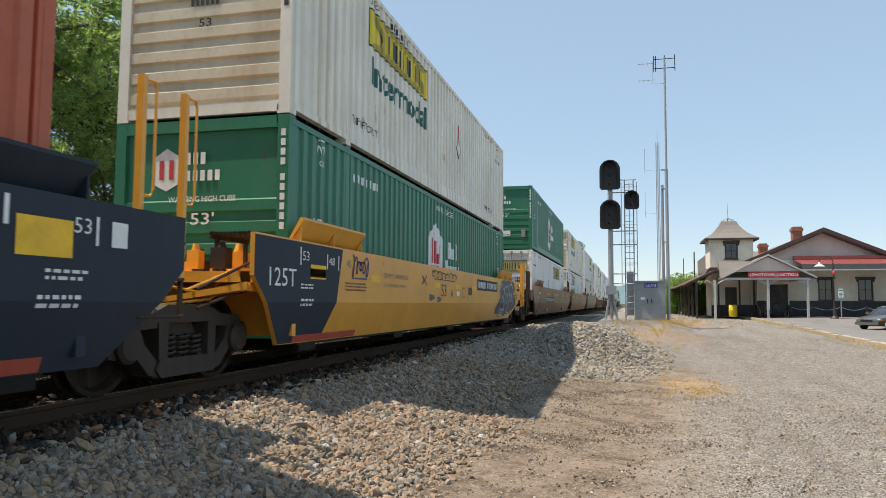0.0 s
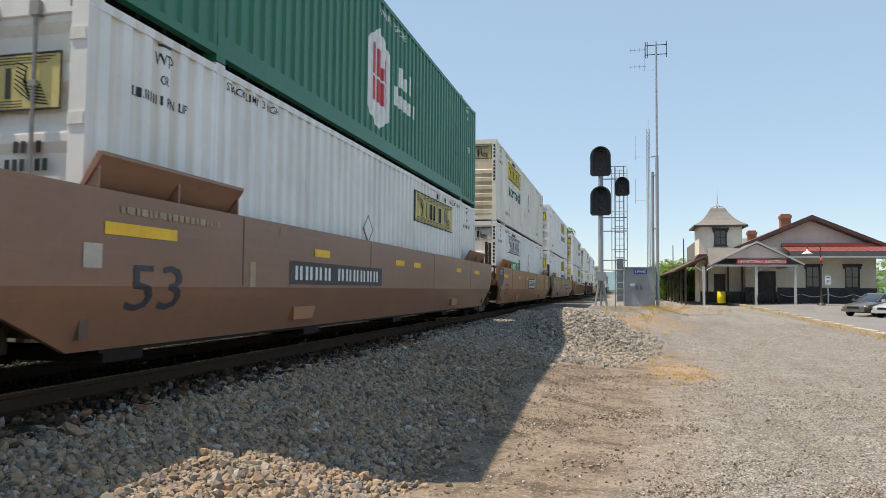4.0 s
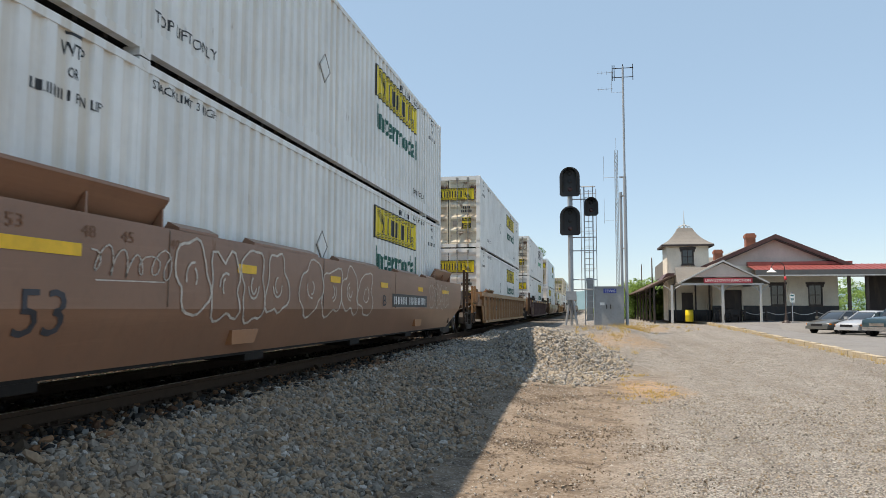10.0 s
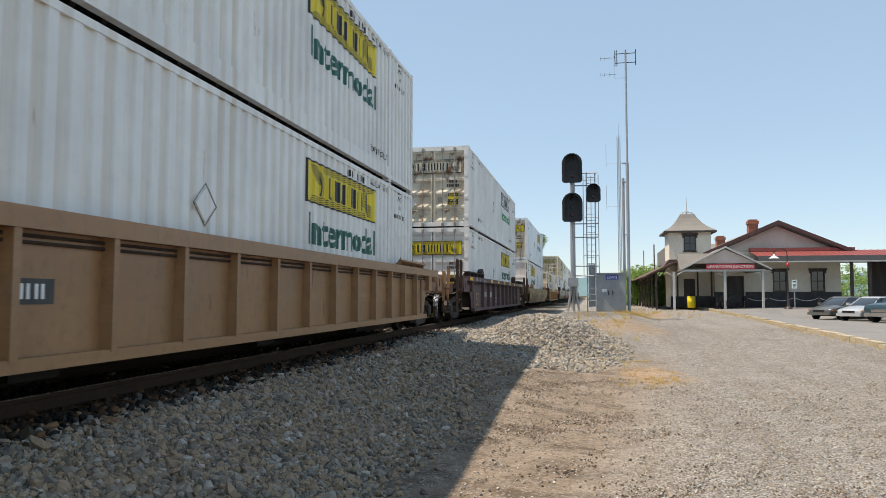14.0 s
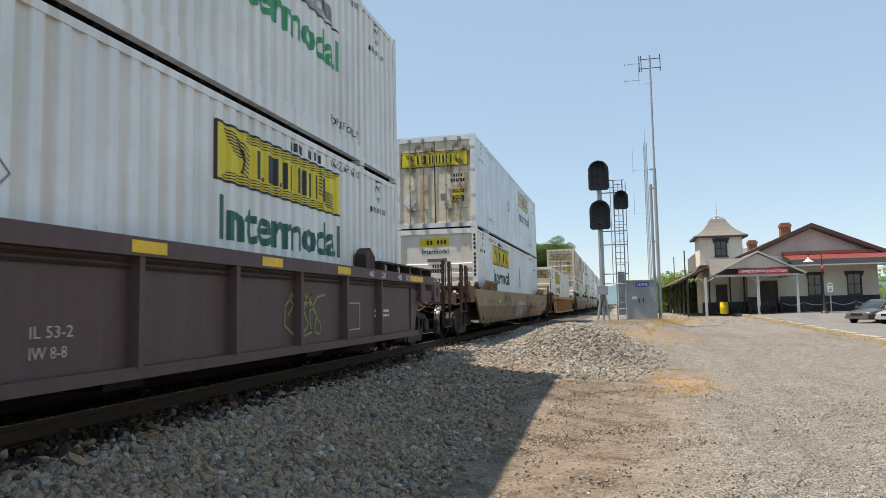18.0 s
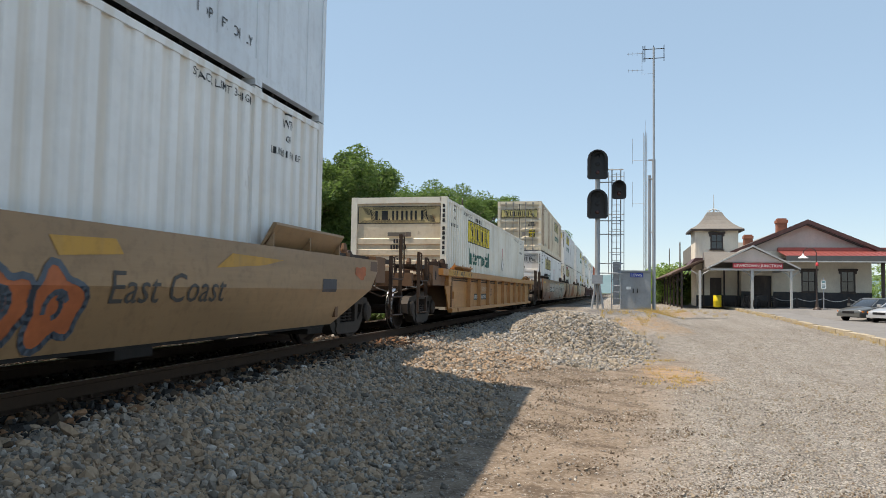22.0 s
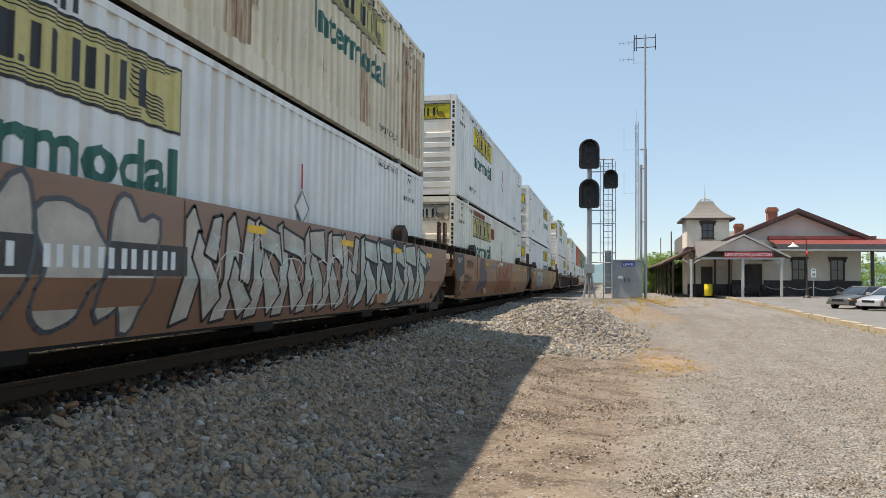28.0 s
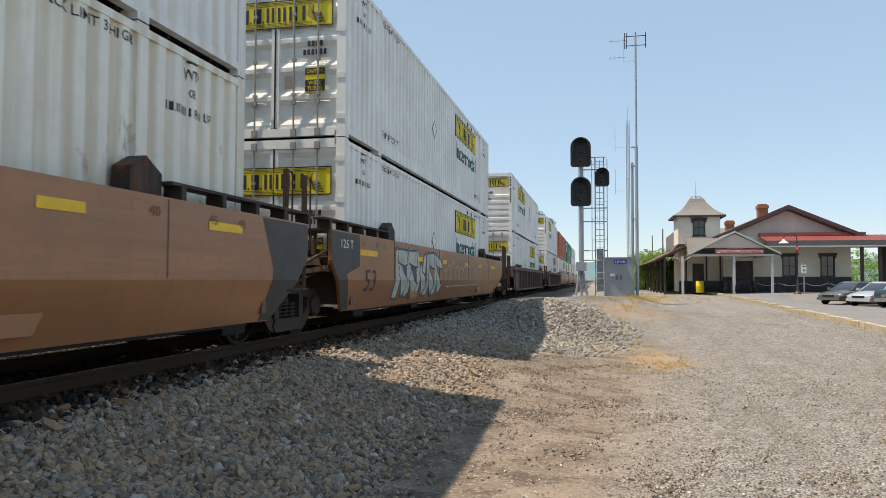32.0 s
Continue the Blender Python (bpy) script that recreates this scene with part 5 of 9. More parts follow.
def on_car(name, car, mat, shapes=(), text=None, label="", lift=0.003, ribbed=False, x=None):
    """Paint on a car's near side; on a smooth car it follows the strake that leans in below."""
    bm = bmesh.new()
    flat_shapes(bm, shapes)
    if text:
        string, size, u0, v0, width = text
        vs, fs, wide = letters(string, size)
        k = width / wide if width else 1.0
        made = [bm.verts.new((0, u0 + a * k, v0 + b)) for a, b in vs]
        for f in fs:
            bm.faces.new([made[i] for i in f])
    if ribbed:
        for v in bm.verts:
            v.co.x = (1.47 if x is None else x) + lift
    else:
        bmesh.ops.bisect_plane(bm, geom=bm.verts[:] + bm.edges[:] + bm.faces[:], plane_co=(0, 0, 0.86), plane_no=(0, 0, 1))
        for v in bm.verts:
            v.co.x = 1.58 - max(0.0, 0.86 - v.co.z) * 0.16 / 0.51 + lift
    bmesh.ops.recalc_face_normals(bm, faces=bm.faces)
    me = bpy.data.meshes.new(name)
    bm.to_mesh(me)
    bm.free()
    me.materials.append(mat)
    ob = part(name, me, mat, car, label)
    if text or len(shapes) > 1:
        ob["kind"] = "stuff"
    return ob


def letter_blob(rs, cy, cz, w, h, lumps, jag=False):
    """A closed, lumpy or jagged letter-like outline round a middle."""
    if jag:
        left = [(-0.5, rs.uniform(-0.5, -0.35)), (rs.uniform(-0.42, -0.30), -0.08), (rs.uniform(-0.55, -0.42), 0.12), (rs.uniform(-0.48, -0.3), 0.5)]
        top = [(rs.uniform(-0.15, 0.0), rs.uniform(0.30, 0.46)), (rs.uniform(0.12, 0.3), 0.5)]
        right = [(0.52, rs.uniform(0.25, 0.42)), (rs.uniform(0.26, 0.38), rs.uniform(0.0, 0.1)), (0.55, rs.uniform(-0.2, -0.1)), (rs.uniform(0.35, 0.5), -0.5)]
        low = [(rs.uniform(0.08, 0.2), -0.44), (rs.uniform(0.0, 0.06), -0.26), (rs.uniform(-0.2, -0.1), -0.5)]
        return [(cy + a * w, max(0.37, min(1.60, cz + b * h))) for a, b in left + top + right + low]
    n = 30
    ph = [rs.uniform(0, math.tau) for _ in range(4)]
    out = []
    for k in range(n):
        a = k * math.tau / n
        r = 1 + 0.16 * math.sin(lumps * a + ph[0]) + 0.10 * math.sin((lumps + 2) * a + ph[1]) + 0.05 * math.sin(7 * a + ph[2])
        c, s = math.cos(a), math.sin(a)
        q = 1 / max(abs(c) ** 2.6 + abs(s) ** 2.6, 1e-6) ** (1 / 2.6)
        out.append((cy + 0.5 * w * c * r * q * 0.95, max(0.37, min(1.60, cz + 0.5 * h * s * r * q * 0.95))))
    return out


def piece(car, y0, y1, z0, z1, fill, line, seed, n, width=0.035, outer=None, inner=True, jag=None):
    """A graffiti piece: swelling letter-like fields with outlines and inner strokes."""
    rs = random.Random(seed)
    fills, lines, halo = [], [], []
    w = (y1 - y0) / n
    for k in range(n):
        cy, cz = y0 + (k + 0.5) * w, (z0 + z1) / 2 + rs.uniform(-0.06, 0.06)
        o = letter_blob(rs, cy, cz, w * 1.02, (z1 - z0) * rs.uniform(0.86, 1.0), rs.choice((2, 3, 3, 4)), fill is not None if jag is None else jag)
        fills.append(o)
        lines += ribbon(o, width, True)
        halo += ribbon([(cy + (a - cy) * 1.07, cz + (b - cz) * 1.07) for a, b in o], width * 0.9, True)
        if inner and (fill is None or jag is False):
            for j in range(2):
                a0 = rs.uniform(0, math.tau)
                lines += ribbon([(cy + w * (0.10 + 0.10 * j) * math.cos(a0 + q * 0.5), cz + (z1 - z0) * (0.12 + 0.07 * j) * math.sin(a0 + q * 0.5)) for q in range(rs.choice((5, 7, 9)))], width * 0.9)
        elif inner:
            u = cy + rs.uniform(-0.12, 0.12) * w
            lines += ribbon([(u, cz + 0.20 * (z1 - z0)), (u + rs.uniform(-0.1, 0.1) * w, cz - 0.12 * (z1 - z0))], width) + ribbon([(u - 0.2 * w, cz + 0.06 * (z1 - z0)), (u + 0.2 * w, cz + rs.uniform(0.0, 0.12) * (z1 - z0))], width * 0.8)
    if fill:
        for k, o in enumerate(fills):
            on_car("spray_field", car, fill, [o], lift=0.004 + 0.0006 * (k % 3), label="sprayed graffiti field")
    if outer:
        on_car("spray_halo", car, outer, halo, lift=0.0062, label="pale outer graffiti outline")
    on_car("spray_outline", car, line, lines, lift=0.0075, label="sprayed graffiti outline")


def scrawl(car, y0, y1, z0, z1, mat, width, seed, loops=6, label="sprayed scrawl"):
    """Handwriting-like strokes: one running line of uneven loops, and a stroke beneath."""
    rs = random.Random(seed)
    h, steps = z1 - z0, loops * 10
    amp = [rs.uniform(0.35, 1.0) for _ in range(loops + 1)]
    mid = [rs.uniform(0.38, 0.58) for _ in range(loops + 1)]
    loop = [rs.uniform(0.1, 0.6) for _ in range(loops + 1)]
    pts = []
    for k in range(steps):
        i, f = divmod(k / 10, 1)
        i = int(i)
        mix = lambda q: q[i] + (q[i + 1] - q[i]) * f
        a = k / 10 * math.tau
        z = z0 + h * (mix(mid) + 0.44 * mix(amp) * math.cos(a))
        pts.append((y0 + (y1 - y0) * k / steps + (y1 - y0) / loops * mix(loop) * math.sin(a) + 0.25 * (z - z0), min(z, 1.59)))
    out = ribbon(pts, width)
    if loops > 4:
        out += ribbon([(y0 + 0.1 * (y1 - y0), z0 - 0.02 * h), (y1 - 0.1 * (y1 - y0), z0 + rs.uniform(-0.08, 0.08) * h)], width * 0.8)
    on_car("spray_scrawl", car, mat, out, lift=0.0085, label=label)


def tag(car, y0, y1, z0, z1, mat, width, seed, n=3):
    """A hasty tag of angular letter-like strokes."""
    rs = random.Random(seed)
    out = []
    w = (y1 - y0) / n
    for k in range(n):
        u = y0 + k * w
        out += ribbon([(u + 0.1 * w, z0 + rs.uniform(0, 0.1) * (z1 - z0)), (u + rs.uniform(0.05, 0.5) * w, z1)], width)
        out += ribbon([(u + rs.uniform(0.1, 0.5) * w, z1), (u + rs.uniform(0.5, 1.0) * w, (z0 + z1) / 2), (u + rs.uniform(0.3, 0.6) * w, z0 + rs.uniform(0.1, 0.4) * (z1 - z0)), (u + 1.05 * w, z0)], width * 0.85)
        if rs.random() < 0.7:
            out += ribbon([(u, z0 + rs.uniform(0.3, 0.8) * (z1 - z0)), (u + 1.1 * w, z0 + rs.uniform(0.3, 0.9) * (z1 - z0))], width * 0.8)
    on_car("spray_tag", car, mat, out, lift=0.0085, label="hasty sprayed tag")


def burner(car, y0, y1, z0, z1, fill, line, seed, n, edge=0.05, shade=None):
    """Interlocking slanted strokes, feet and arms in the manner of a sprayed mural, each with a dark edge."""
    rs = random.Random(seed)
    w, h = (y1 - y0) / n, z1 - z0
    clip = lambda o: [(y, max(0.375, min(1.595, z))) for y, z in o]
    for k in range(n):
        u, sl = y0 + k * w, rs.uniform(-0.18, 0.22) * w
        m = z0 + rs.uniform(0.35, 0.6) * h
        shapes = [[(u, z0), (u + 0.36 * w, z0 + rs.uniform(0, 0.12) * h), (u + 0.34 * w + sl, z1 - rs.uniform(0.1, 0.25) * h), (u + 0.16 * w + sl, z1), (u - 0.02 * w + sl, z1 - rs.uniform(0.0, 0.12) * h)],
                  [(u + 0.22 * w, m), (u + 0.80 * w, z0 + 0.02 * h), (u + 1.08 * w, z0 + rs.uniform(0.12, 0.30) * h), (u + 0.66 * w, m - 0.02 * h), (u + 0.36 * w, m + 0.22 * h)]]
        if rs.random() < 0.7:
            shapes.append([(u + 0.18 * w + sl, z1 - 0.05 * h), (u + 0.86 * w, z1 - rs.uniform(0.0, 0.2) * h), (u + 0.98 * w, z1 - rs.uniform(0.3, 0.45) * h), (u + 0.70 * w, z1 - 0.34 * h), (u + 0.24 * w + sl, z1 - 0.28 * h)])
        else:
            shapes.append([(u + 0.52 * w, m + 0.04 * h), (u + 0.82 * w, m - 0.02 * h), (u + 0.96 * w, z1 - 0.04 * h), (u + 0.74 * w, z1 - rs.uniform(0.0, 0.1) * h)])
        for j, o in enumerate(shapes):
            o = clip(o)
            lift = 0.0045 + 0.0007 * j + 0.0003 * (k % 2)
            on_car("spray_edge", car, line, ribbon(o, edge * 2.0, True), lift=lift, label="dark edge of a sprayed shape")
            on_car("spray_field", car, fill, [o], lift=lift + 0.0003, label="sprayed mural shape")
            if shade:
                cy, cz = sum(q[0] for q in o) / len(o), sum(q[1] for q in o) / len(o)
                low = [(cy + (a - cy) * 0.62 + 0.03, cz + (b - cz) * 0.34 - 0.05) for a, b in o]
                on_car("spray_shade", car, shade, [clip(low)], lift=lift + 0.0005, label="second tone of a sprayed shape")


def reflectors(car, spans, z0=1.27, z1=1.37, ribbed=False, x=None):
    for a, b in spans:
        on_car("reflector", car, REFLECT, [rect(a, b, z0, z1)], lift=0.006, ribbed=ribbed, x=x, label="yellow reflective strip")


def number_panel(car, y0, y1, z0, z1, ribbed=False, field=None):
    """A dark panel with the car's number as plain bars."""
    on_car("number_panel", car, field or PATCH_DARK, [rect(y0, y1, z0, z1)], lift=0.005, ribbed=ribbed, label="dark number panel")
    w = (y1 - y0) / 11.5
    bars = []
    for k in range(10):
        u = y0 + w * (0.5 + k + (0.6 if k > 3 else 0))
        bars += [rect(u, u + 0.24 * w, z0 + 0.2 * (z1 - z0), z1 - 0.2 * (z1 - z0)), rect(u + 0.44 * w, u + 0.68 * w, z0 + 0.2 * (z1 - z0), z1 - 0.2 * (z1 - z0))]
    on_car("number_marking", car, INK_WHITE, bars, lift=0.008, ribbed=ribbed, label="pale number bars")


def small_print(car, y0, y1, z0, z1, mat=INK_WHITE, rows=2, ribbed=False, seed=1):
    """Stencilled lines too small to read, as short bars."""
    rs = random.Random(seed)
    out = []
    h = (z1 - z0) / rows
    for r in range(rows):
        y = y0
        while y < y1 - 0.03:
            w = rs.uniform(0.03, 0.10)
            out.append(rect(y, min(y + w, y1), z1 - (r + 0.75) * h, z1 - (r + 0.25) * h))
            y += w + 0.025
    on_car("small_print", car, mat, out, lift=0.007, ribbed=ribbed, label="small stencilled lines")


def numeral(car, string, y0, y1, z0, z1, mat, ribbed=False, x=None, label=""):
    on_car("numeral", car, mat, text=(string, (z1 - z0) / 0.72, y0, z0, y1 - y0), lift=0.007, ribbed=ribbed, x=x, label=label or "stencilled " + string + " lettering")


def end_patch(car, f=-1.30):
    on_car("end_patch", car, PATCH_DARK, [[(f, 1.15), (f + 0.30, 0.86), (f + 0.85, 0.36), (f + 1.12, 0.36), (f + 0.66, 0.95), (f + 1.28, 1.08), (f + 1.28, 1.60), (f, 1.60)]], lift=0.002, label="dark grey painted car end")
    for y, string in ((0.08, "53"), (0.84, "48"), (1.33, "45"), (2.05, "40"), (13.9, "40"), (14.9, "45"), (15.5, "48")):
        numeral(car, string, y, y + 0.17, 1.43, 1.53, PATCH_BROWN)


def seams(car):
    """Weld lines and small access plates along a smooth side."""
    bm = bmesh.new()
    for y in (2.05, 6.1, 10.2, 14.2):
        box(bm, 1.578, 1.586, y - 0.006, y + 0.006, 0.88, 1.60)
    part("weld_seam", bm, BROWN_GREY, car)["kind"] = "stuff"
    bm = bmesh.new()
    for y in (3.4, 12.1):
        prism(bm, [(y, 0.46), (y + 0.55, 0.46), (y + 0.66, 0.62), (y, 0.62)], 1.42, 1.535)
    part("jacking_pad", bm, BROWN_CAR, car)["kind"] = "stuff"


STD = [(0.0, 0.95), (3.85, 4.35), (6.46, 6.97), (9.62, 10.08), (12.2, 12.66), (14.9, 15.9)]


def marks_navy(car, top):
    reflectors(car, [(15.6, 16.1)], 1.17, 1.44)
    numeral(car, "53", 16.1, 16.28, 1.36, 1.48, INK_WHITE)
    on_car("tick", car, INK_WHITE, [rect(16.33, 16.36, 1.28, 1.50), rect(15.5, 15.54, 1.36, 1.56)], lift=0.006, label="white tick")
    on_car("tag", car, INK_WHITE, [rect(16.5, 16.68, 1.28, 1.48)], lift=0.006, label="white paper tag")
    small_print(car, 15.86, 16.26, 1.0, 1.10, seed=3)
    small_print(car, 15.8, 16.2, 0.80, 0.92, seed=4)
    on_car("stripe", car, PAINT_RED, [rect(14.2, 16.0, 0.36, 0.47)], lift=0.005, label="red lower stripe")


def marks_yellow(car, top):
    on_car("end_patch", car, NAVY_CAR, [[(-1.30, 1.15), (-1.0, 0.86), (-0.45, 0.36), (0.72, 0.36), (0.95, 0.86), (1.15, 1.60), (-1.30, 1.60)]], lift=0.002, label="dark blue painted car end")
    numeral(car, "125T", -1.04, -0.30, 1.05, 1.27, INK_WHITE)
    numeral(car, "53", -0.14, 0.05, 1.38, 1.50, INK_WHITE), numeral(car, "48", 0.66, 0.86, 1.36, 1.47, INK_WHITE), numeral(car, "45", 1.28, 1.46, 1.36, 1.47, INK_GREY)
    on_car("tick", car, INK_WHITE, [rect(-0.20, -0.17, 1.32, 1.54), rect(0.60, 0.63, 1.30, 1.50), rect(0.98, 1.01, 1.3, 1.5)], lift=0.006, label="white tick")
    reflectors(car, [(0.10, 0.57), (2.28, 2.73), (6.06, 6.49), (7.93, 8.41), (9.75, 10.25)], 1.18, 1.29)
    reflectors(car, [(0.10, 0.57)], 1.16, 1.34)
    small_print(car, -0.17, 0.18, 1.02, 1.10, seed=5), small_print(car, -0.16, 0.2, 0.80, 0.92, seed=6)
    on_car("stripe", car, PAINT_RED, [rect(-0.1, 1.98, 0.362, 0.45)], lift=0.006, label="red lower stripe")
    scrawl(car, 1.45, 2.15, 1.22, 1.58, PAINT_BLUE, 0.03, 2, 5)
    small_print(car, 1.25, 2.1, 1.02, 1.16, PATCH_BROWN, 3, seed=7)
    numeral(car, "LD LIMIT 119400 PER UNIT", 2.88, 4.25, 1.27, 1.35, INK_GREY)
    numeral(car, "20 FT CONTAINER LIMIT 57500 EACH", 2.88, 4.12, 1.12, 1.18, INK_GREY)
    on_car("cross_mark", car, PAINT_BLUE, ribbon([(5.16, 1.23), (5.30, 1.30), (5.16, 1.38)], 0.045), lift=0.006, label="blue half of a cross mark")
    on_car("cross_mark", car, PAINT_RED, ribbon([(5.46, 1.22), (5.32, 1.30), (5.46, 1.39)], 0.045), lift=0.006, label="red half of a cross mark")
    scrawl(car, 5.8, 8.1, 1.36, 1.56, NUM_DARK, 0.022, 11, 7)
    numeral(car, "53", 6.6, 7.06, 1.0, 1.27, NUM_DARK), numeral(car, "A", 7.43, 7.68, 0.98, 1.17, NUM_DARK)
    on_car("spray_blot", car, PAINT_GREY, [letter_blob(random.Random(3), 5.85, 0.97, 0.42, 0.13, 3), letter_blob(random.Random(4), 6.45, 0.93, 0.34, 0.12, 3)], lift=0.005, label="dark sprayed blot")
    on_car("plate", car, INK_WHITE, [rect(8.03, 8.32, 1.02, 1.13)], lift=0.006, label="small white plate")
    on_car("plate", car, PATCH_BROWN, ribbon([(8.62, 1.0), (8.92, 1.0), (8.92, 1.22), (8.62, 1.22)], 0.018, True), lift=0.006, label="outlined plate")
    on_car("plate", car, NUM_DARK, [rect(9.32, 9.5, 1.06, 1.24), rect(9.52, 9.70, 1.06, 1.24)], lift=0.006, label="dark chart plate")
    number_panel(car, 10.4, 13.4, 1.20, 1.49, field=NAVY_CAR)
    on_car("spray_cloud", car, PAINT_GREY, [letter_blob(random.Random(9), 15.15, 1.0, 3.3, 1.22, 3)], lift=0.004, label="dark grey sprayed cloud")
    piece(car, 13.9, 16.4, 0.42, 1.5, PAINT_GREY, PAINT_WHITE, 12, 3, 0.028, jag=False)
    scrawl(car, 14.0, 14.9, 0.5, 0.75, PAINT_WHITE, 0.022, 18, 5)
    numeral(car, "53", 16.26, 16.45, 1.40, 1.50, NUM_DARK), numeral(car, "JWG33", 17.38, 17.87, 1.41, 1.51, NUM_DARK)
    tag(car, 16.18, 16.72, 1.50, 1.61, PAINT_BLACK, 0.022, 13), tag(car, 16.40, 16.80, 1.24, 1.49, PAINT_BLACK, 0.026, 14)
    on_car("plate", car, PAINT_PALE, [rect(16.82, 16.98, 1.33, 1.49)], lift=0.006, label="small pale plate")
    for k in range(3):
        small_print(car, 16.54 + 0.08 * k, 17.4 - 0.05 * k, 1.10 - 0.075 * k, 1.15 - 0.075 * k, NUM_DARK, 1, seed=15 + k)
    small_print(car, 17.75, 18.1 - 0.4, 1.1, 1.2, NUM_DARK, 2, seed=19)
    bm = bmesh.new()
    box(bm, 1.58, 1.62, 17.47, 17.73, 1.29, 1.36)
    part("latch", bm, GRIMY, car, bevel=0.01)


def marks_c2(car, top):
    reflectors(car, [(-0.08, 0.86), (3.89, 4.4), (7.42, 7.95), (8.6, 9.1), (12.4, 12.9), (14.7, 15.4)])
    numeral(car, "53", 0.2, 0.97, 0.66, 1.06, NUM_DARK)
    number_panel(car, 3.16, 6.65, 0.90, 1.19)
    on_car("tag", car, PAINT_PALE, [rect(-0.30, -0.10, 1.0, 1.19)], lift=0.006, label="faded paper tag")
    on_car("scuff", car, PATCH_PRIMER, [rect(2.2, 2.32, 0.86, 1.14)], lift=0.004, label="pale scuffed patch")
    small_print(car, 0.1, 1.6, 1.42, 1.54, PATCH_PRIMER, 1, seed=8)
    seams(car)


def marks_c3(car, top):
    end_patch(car)
    numeral(car, "125 T", -0.88, -0.26, 1.36, 1.51, INK_WHITE)
    reflectors(car, STD)
    numeral(car, "53", 0.29, 1.0, 0.66, 1.06, NUM_DARK)
    on_car("logo_panel", car, PATCH_DARK, [rect(7.05, 9.65, 0.88, 1.34)], lift=0.005, label="dark logo panel")
    lines = []
    for k in range(3):
        u = 7.20 + k * 0.80
        lines.append([(u + 0.10, 1.215), (u + 0.72, 1.215), (u + 0.74, 1.285), (u + 0.12, 1.285)])
        for j in range(3):
            lines.append([(u + 0.06 - 0.01 * j, 1.145 - 0.055 * j), (u + 0.70 - 0.01 * j, 1.145 - 0.055 * j), (u + 0.71 - 0.01 * j, 1.175 - 0.055 * j), (u + 0.07 - 0.01 * j, 1.175 - 0.055 * j)])
        lines.append([(u + 0.02, 0.935), (u + 0.60, 0.935), (u + 0.62, 1.0), (u + 0.04, 1.0)])
    on_car("logo_shape", car, INK_WHITE, lines, lift=0.008, label="pale slanted logo shapes")
    rs = random.Random(5)
    for k in range(6):
        o = letter_blob(rs, 9.7 + k * 0.62, 1.0, 0.75, 0.95, 3)
        on_car("chalk_outline", car, PAINT_CHALK, ribbon(o[:22], 0.016), lift=0.008, label="chalk graffiti outline")
    on_car("tag", car, PAINT_PALE, [rect(-0.12, 0.06, 1.0, 1.18)], lift=0.006, label="faded paper tag")
    seams(car)
    end_dark(car)


def end_dark(car):
    on_car("end_patch", car, PATCH_DARK, [[(16.1, 1.60), (17.44, 1.60), (17.44, 1.15), (17.14, 0.86), (16.6, 0.36), (16.3, 0.36), (16.4, 1.0)]], lift=0.002, label="dark grey painted car end")


def marks_c4(car, top):
    end_patch(car)
    numeral(car, "125 T", -1.0, -0.36, 1.36, 1.50, INK_WHITE)
    reflectors(car, [(-0.2, 0.85), (3.4, 3.87), (6.38, 6.83), (9.12, 9.6), (12.2, 12.66), (15.0, 15.9)])
    numeral(car, "53", 0.22, 0.72, 0.66, 1.02, NUM_DARK)
    scrawl(car, 0.9, 2.1, 1.1, 1.45, PAINT_CHALK, 0.014, 21, 6, "chalk scrawl")
    piece(car, 2.15, 4.8, 0.72, 1.52, None, PAINT_CHALK, 22, 4, 0.028)
    piece(car, 5.2, 8.6, 0.72, 1.50, None, PAINT_CHALK, 23, 4, 0.028)
    number_panel(car, 9.95, 13.1, 0.90, 1.17)
    numeral(car, "B", 9.25, 9.5, 0.92, 1.14, NUM_DARK)
    piece(car, 13.4, 15.9, 0.85, 1.45, None, PAINT_CHALK, 24, 4, 0.016)
    for k, (a, b) in enumerate(((2.2, 2.95), (3.8, 5.85), (6.75, 8.95), (10.4, 12.2), (13.0, 14.0))):
        bm = bmesh.new()
        prism(bm, [(1.585, top + 0.002), (1.585, top + 0.03), (1.46, top + 0.09), (1.40, top + 0.002)], a, b, "y")
        part("top_plate", bm, MAUVE_CAR, car)
    seams(car)


def marks_c5(car, top):
    number_panel(car, 2.66, 4.3, 0.80, 0.99, True)
    small_print(car, 0.2, 0.9, 1.02, 1.10, INK_GREY, 1, True, 9)
    for y, s in ((-0.2, "53"), (1.3, "48"), (2.0, "45")):
        numeral(car, s, y, y + 0.22, top - 0.13, top - 0.04, INK_GREY, True, 1.60)


